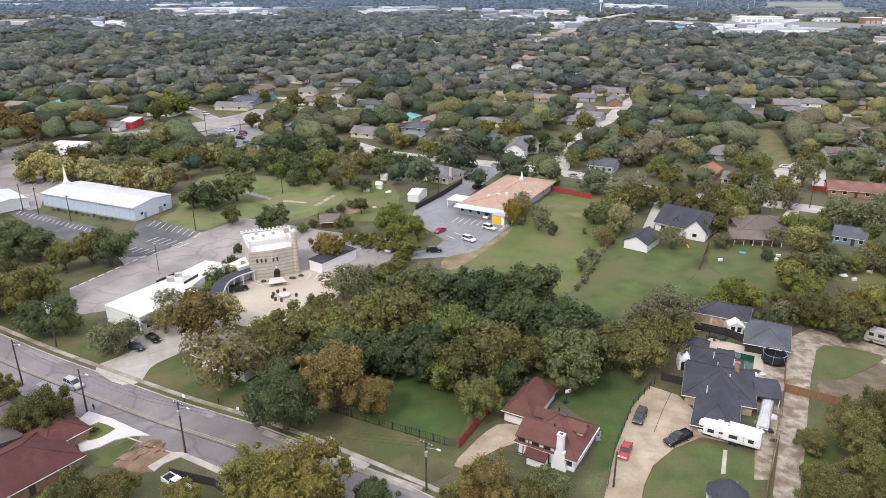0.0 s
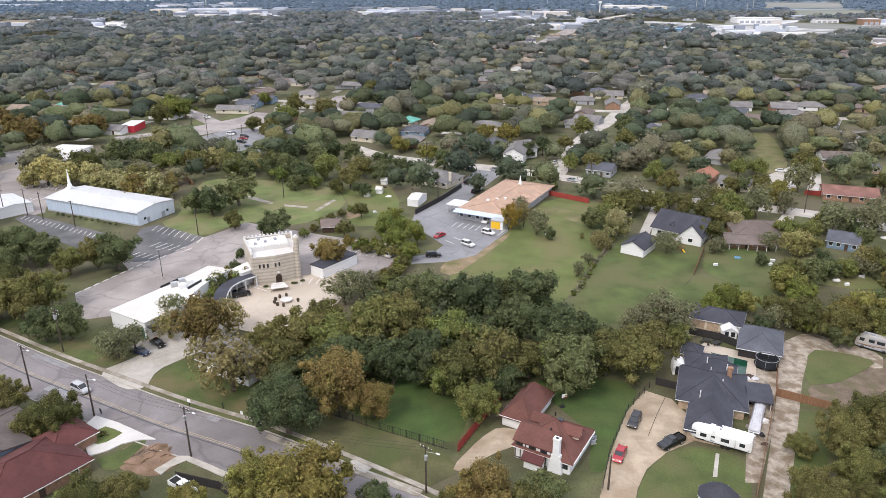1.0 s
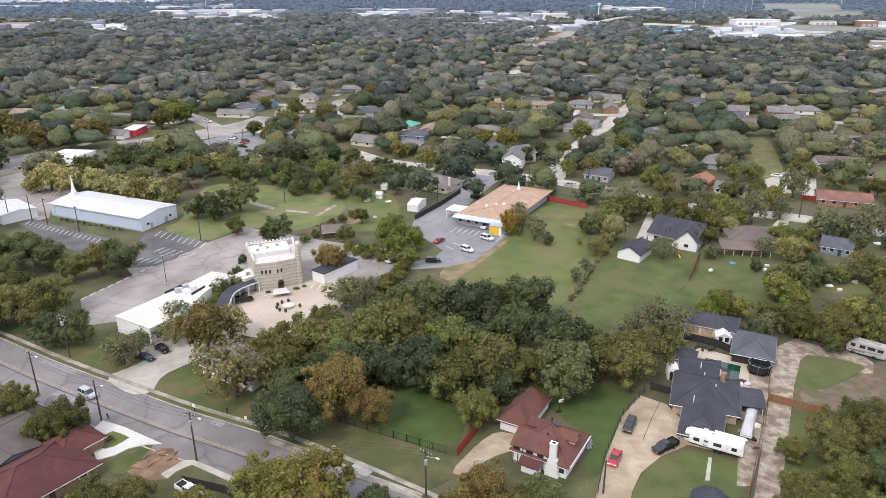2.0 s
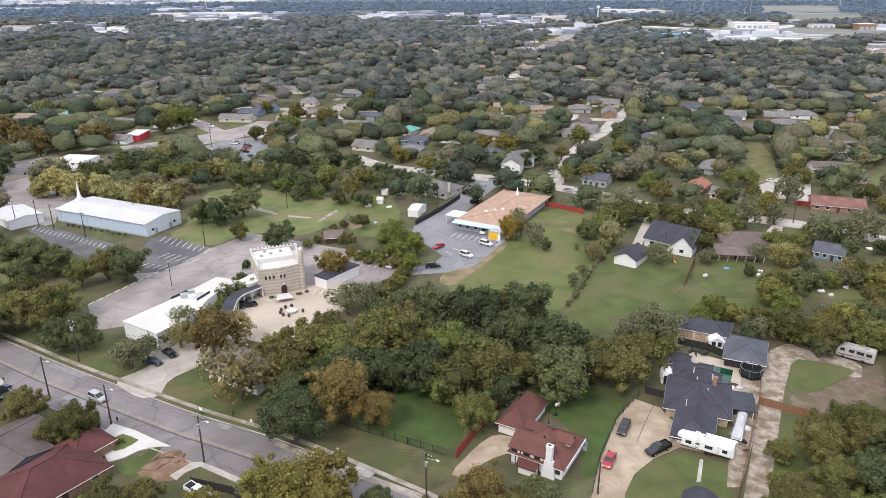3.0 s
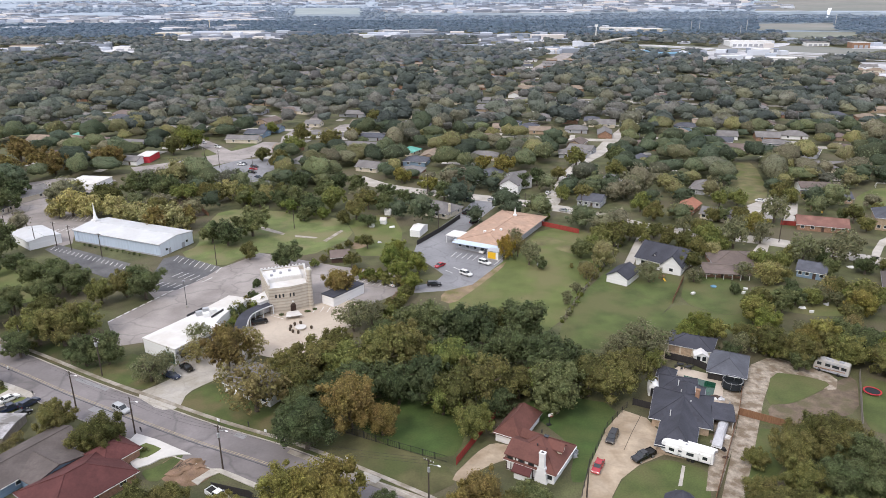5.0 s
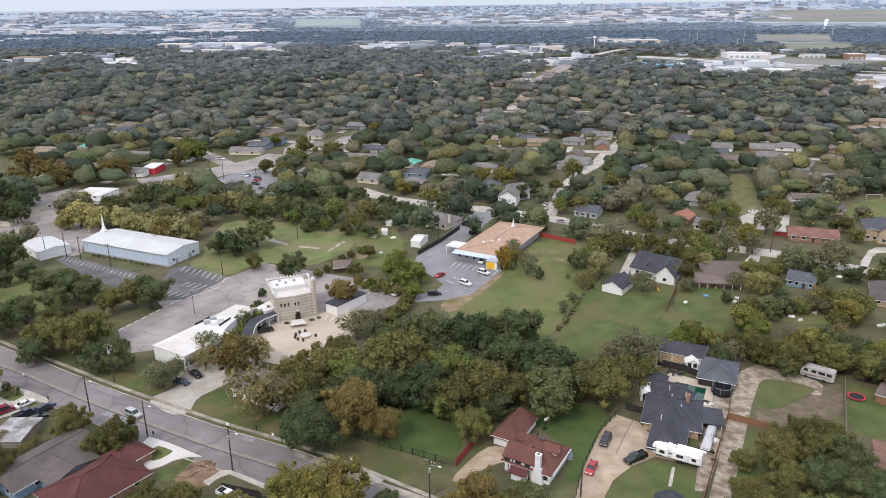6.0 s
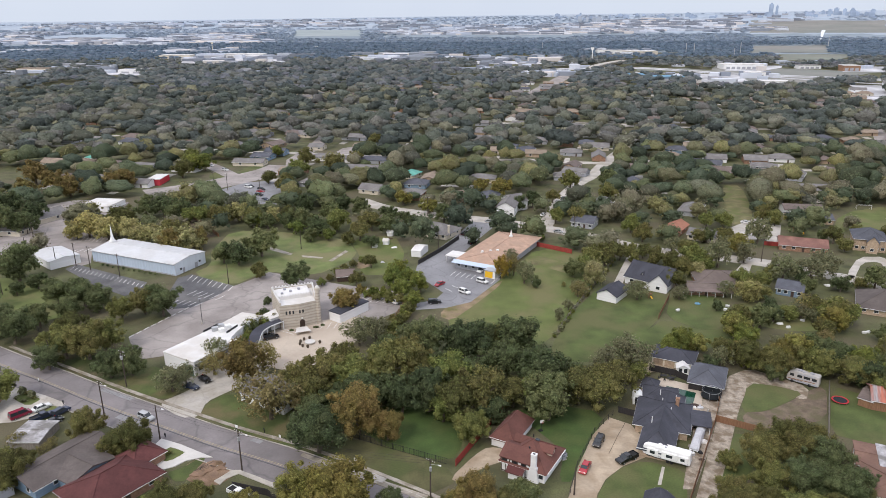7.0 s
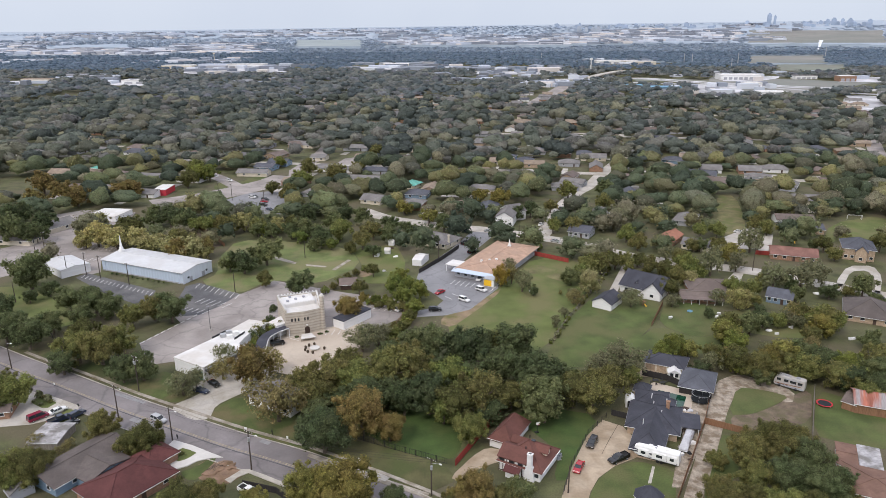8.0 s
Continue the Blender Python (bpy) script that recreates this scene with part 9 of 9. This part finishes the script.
# ---- woods ----
def dome_arrays(seed, level, lumps, leaves, size, floor=-0.45):
    """A full rounded crown of unit radius with soft lobes and leaf clumps over it; what lies below the floor is left out."""
    rng = np.random.default_rng(seed)
    v, f = ico(level)
    d = rng.normal(size=(lumps, 3))
    d[:, 2] = np.abs(d[:, 2]) * 0.8 - 0.15
    d /= np.linalg.norm(d, axis=1)[:, None]
    swell = np.zeros(len(v))
    for k in range(lumps):
        swell = np.maximum(swell, rng.uniform(0.12, 0.52) * np.exp(-((1 - v @ d[k]) / 0.1)))
    v = v * (0.62 + swell + 0.085 * rng.normal(size=len(v)))[:, None] * np.array((1, rng.uniform(0.8, 1.0), rng.uniform(0.78, 0.95)))
    f = f[(v[f][:, :, 2].mean(1) > floor)]
    pick = rng.integers(len(f), size=leaves)
    w = rng.dirichlet((1, 1, 1), leaves)
    pos = (v[f[pick]] * w[:, :, None]).sum(1)
    out = pos / np.linalg.norm(pos, axis=1)[:, None]
    nrm = out + rng.normal(size=(leaves, 3)) * 0.4
    nrm /= np.linalg.norm(nrm, axis=1)[:, None]
    t = np.cross(nrm, rng.normal(size=(leaves, 3)))
    t /= np.linalg.norm(t, axis=1)[:, None]
    q = np.cross(nrm, t)
    e = size * rng.uniform(0.5, 1.3, leaves)[:, None]
    pos = pos + out * e * rng.uniform(-0.2, 1.1, (leaves, 1))
    quad = np.stack((pos - t * e, pos - q * e * 0.8, pos + t * e, pos + q * e * 0.8), 1).reshape(-1, 3)
    base = len(v) + 4 * np.arange(leaves)[:, None]
    return np.concatenate((v, quad)), np.concatenate((f, base + (0, 1, 2), base + (0, 2, 3)))


FARLOD = [
    [crown_arrays(300 + i, 640, 0.056, 18, 1, 0.85, 0.0, 0.72, 0.22, 4, 0.68) for i in range(8)],
    [dome_arrays(320 + i, 2, 13, 84, 0.12, -0.25) for i in range(10)],
    [dome_arrays(340 + i, 2, 9, 18, 0.17, -0.1) for i in range(10)],
    [dome_arrays(360 + i, 1, 3, 4, 0.25, -0.3) for i in range(6)],
    [dome_arrays(380 + i, 2, 18, 270, 0.075, -0.3) for i in range(10)],
]
SPARSE = [[(-142, 395), (-95, 390), (-72, 455), (-56, 470), (-60, 530), (-90, 565), (-132, 560)], [(28, 300), (60, 296), (100, 395), (110, 440), (84, 440), (40, 340)], [(160, 385), (250, 375), (262, 410), (165, 420)]]


def box_of(poly):
    xs, ys = [p[0] for p in poly], [p[1] for p in poly]
    return min(xs), max(xs), min(ys), max(ys), poly


def woods(name, label, y0, y1, spacing, rmin, rmax, lod, leaf, density=1.0, seed=1, tall=1.0, gaps=-0.36, lift=0.3):
    """Trees on a shaken grid over the land that the walk can see, joined into one mass."""
    rng = np.random.default_rng(seed)
    polys = [p for p in map(box_of, CLEAR) if p[3] > y0 - spacing and p[2] < y1 + spacing]
    lines = [(np.array(line), half) for line, half in CLEAR_LINES]
    V, F, H, n = [], [], [], 0
    y = y0
    while y < y1:
        half = 0.66 * (y + 40) + 30
        row = [p for p in polys if p[2] - spacing < y < p[3] + spacing]
        x = -half
        while x < half:
            r = rmin + (rmax - rmin) * rng.uniform() ** 1.4
            xx, yy = x + rng.uniform(-0.4, 0.4) * spacing, y + rng.uniform(-0.4, 0.4) * spacing
            x += spacing
            if rng.uniform() > density or math.hypot(xx, yy + 40) > 4840:
                continue
            if lod in (1, 4) and rng.uniform() < 0.62 and any(inside(xx, yy, p) for p in SPARSE):
                continue
            if lod == 3 and rng.uniform() < 0.8 and any(abs(xx - tx) < ax and abs(yy - ty) < ay for tx, ty, ax, ay in TOWNS):
                continue
            wild = noise.noise((xx * 0.012, yy * 0.012, 3.3)) if lod != 3 else noise.noise((xx * 0.0022, yy * 0.0016, 3.3))
            if (lod and wild < gaps) or any(p[0] < xx < p[1] and p[2] < yy < p[3] and inside(xx, yy, p[4]) for p in row):
                continue
            if any((np.square(line - (xx, yy)).sum(1) < (half_w + r * 0.6) ** 2).any() for line, half_w in lines if line[:, 1].min() - 50 < yy < line[:, 1].max() + 50):
                continue
            if yy < 470 and any((tx - xx) ** 2 + (ty - yy) ** 2 < (0.75 * (tr + r)) ** 2 for tx, ty, tr in TREES):
                continue
            v, f = FARLOD[lod][rng.integers(len(FARLOD[lod]))]
            a = rng.uniform(0, 6.283)
            c, s = math.cos(a) * r, math.sin(a) * r
            z = float(far_rise(xx, yy))
            h = r * rng.uniform(0.72, 1.3) * tall * max(0.3, 1 - z / 105)
            V.append(np.stack((v[:, 0] * c - v[:, 1] * s + xx, v[:, 0] * s + v[:, 1] * c + yy, (v[:, 2] + 0.82) * h + lift + z), 1))
            F.append(f + n)
            H.append(np.full(len(v), min(1.0, max(0.0, 0.5 + 0.5 * noise.noise((xx * 0.02, yy * 0.02, 8.1)) + rng.uniform(-0.5, 0.5))), dtype=np.float32))
            n += len(v)
        y += spacing
    me = mesh_from(name, np.concatenate(V), np.concatenate(F), LEAF[leaf], True)
    me.attributes.new("tree_hue", "FLOAT", "POINT").data.foreach_set("value", np.concatenate(H))
    o = new(name, me)
    return tagged(o, label, "woods", "", "stuff")


# ---- skyline far behind ----
def skyline():
    """Towers along the crest of the land, made faint by haze put into their colours."""
    # both tower colours include the blue of the haze
    m = mat("haze_tinted_tower_concrete", (0.33, 0.4, 0.51), 0.9, vary=0.1, scale=0.02, fine=0.1, obj_vary=0.12)
    pale = mat("haze_tinted_pale_concrete", (0.4, 0.44, 0.5), 0.9, vary=0.08, scale=0.02, fine=0.1, obj_vary=0.1)

    def tower(s, d, w, h, material, label):
        x = s * d
        y = math.sqrt(d * d - x * x) - 40
        t = thing("far_tower", label, "tower", (x, y), -math.degrees(math.asin(s)), "skyline towers", z=float(far_rise(x, y)) - 3)
        part("shaft", box(w, w * 0.7, h + 3), material, t)
        part("roof_plant", box(w * 0.5, w * 0.4, h * 0.12 + 1, 0, 0, h + 3), material, t)

    rng = random.Random(4)
    for i in range(110):
        s = rng.choice((rng.uniform(0.25, 0.5), rng.uniform(0.43, 0.5), rng.uniform(0.14, 0.4), rng.uniform(-0.45, -0.4), rng.uniform(-0.12, 0.05)))
        low = s < 0.1
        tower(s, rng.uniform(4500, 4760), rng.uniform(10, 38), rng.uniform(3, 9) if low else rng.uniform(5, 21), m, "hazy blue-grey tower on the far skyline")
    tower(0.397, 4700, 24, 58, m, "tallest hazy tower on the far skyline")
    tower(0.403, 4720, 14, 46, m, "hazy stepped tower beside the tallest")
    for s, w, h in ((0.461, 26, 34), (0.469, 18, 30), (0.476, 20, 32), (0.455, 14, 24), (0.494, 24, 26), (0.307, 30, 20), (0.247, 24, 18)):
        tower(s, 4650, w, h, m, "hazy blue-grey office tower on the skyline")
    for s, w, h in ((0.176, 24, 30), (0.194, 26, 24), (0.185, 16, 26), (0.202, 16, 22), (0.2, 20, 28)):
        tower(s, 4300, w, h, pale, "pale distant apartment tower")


skyline()
woods("near_woods", "mixed autumn trees filling the blocks between houses", 190, 330, 10.5, 5.0, 9.0, 0, "woods", 0.95, 1, 0.85, -0.36, 0.6)
woods("block_woods", "mixed autumn trees over the farther blocks", 330, 470, 10.5, 5.0, 9.4, 4, "woods", 0.94, 8, 0.8, -0.4, 0.8)
# these farther woods carry the haze in their leaf colours
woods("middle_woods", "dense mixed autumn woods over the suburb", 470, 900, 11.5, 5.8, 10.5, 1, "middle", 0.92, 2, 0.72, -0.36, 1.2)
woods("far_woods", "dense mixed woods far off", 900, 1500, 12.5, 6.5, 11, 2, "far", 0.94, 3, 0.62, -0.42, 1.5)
woods("farther_woods", "dense dark woods beyond the suburb, blued for haze", 1500, 2500, 17, 9, 15, 3, "farther", 0.95, 6, 0.45, -0.5, 1.0)
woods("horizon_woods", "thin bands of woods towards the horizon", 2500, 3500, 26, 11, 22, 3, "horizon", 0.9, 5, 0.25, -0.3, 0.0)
woods("crest_woods", "bands of woods along the horizon, paled for haze", 3500, 4850, 30, 12, 24, 3, "crest", 0.8, 7, 0.22, -0.2, 0.0)
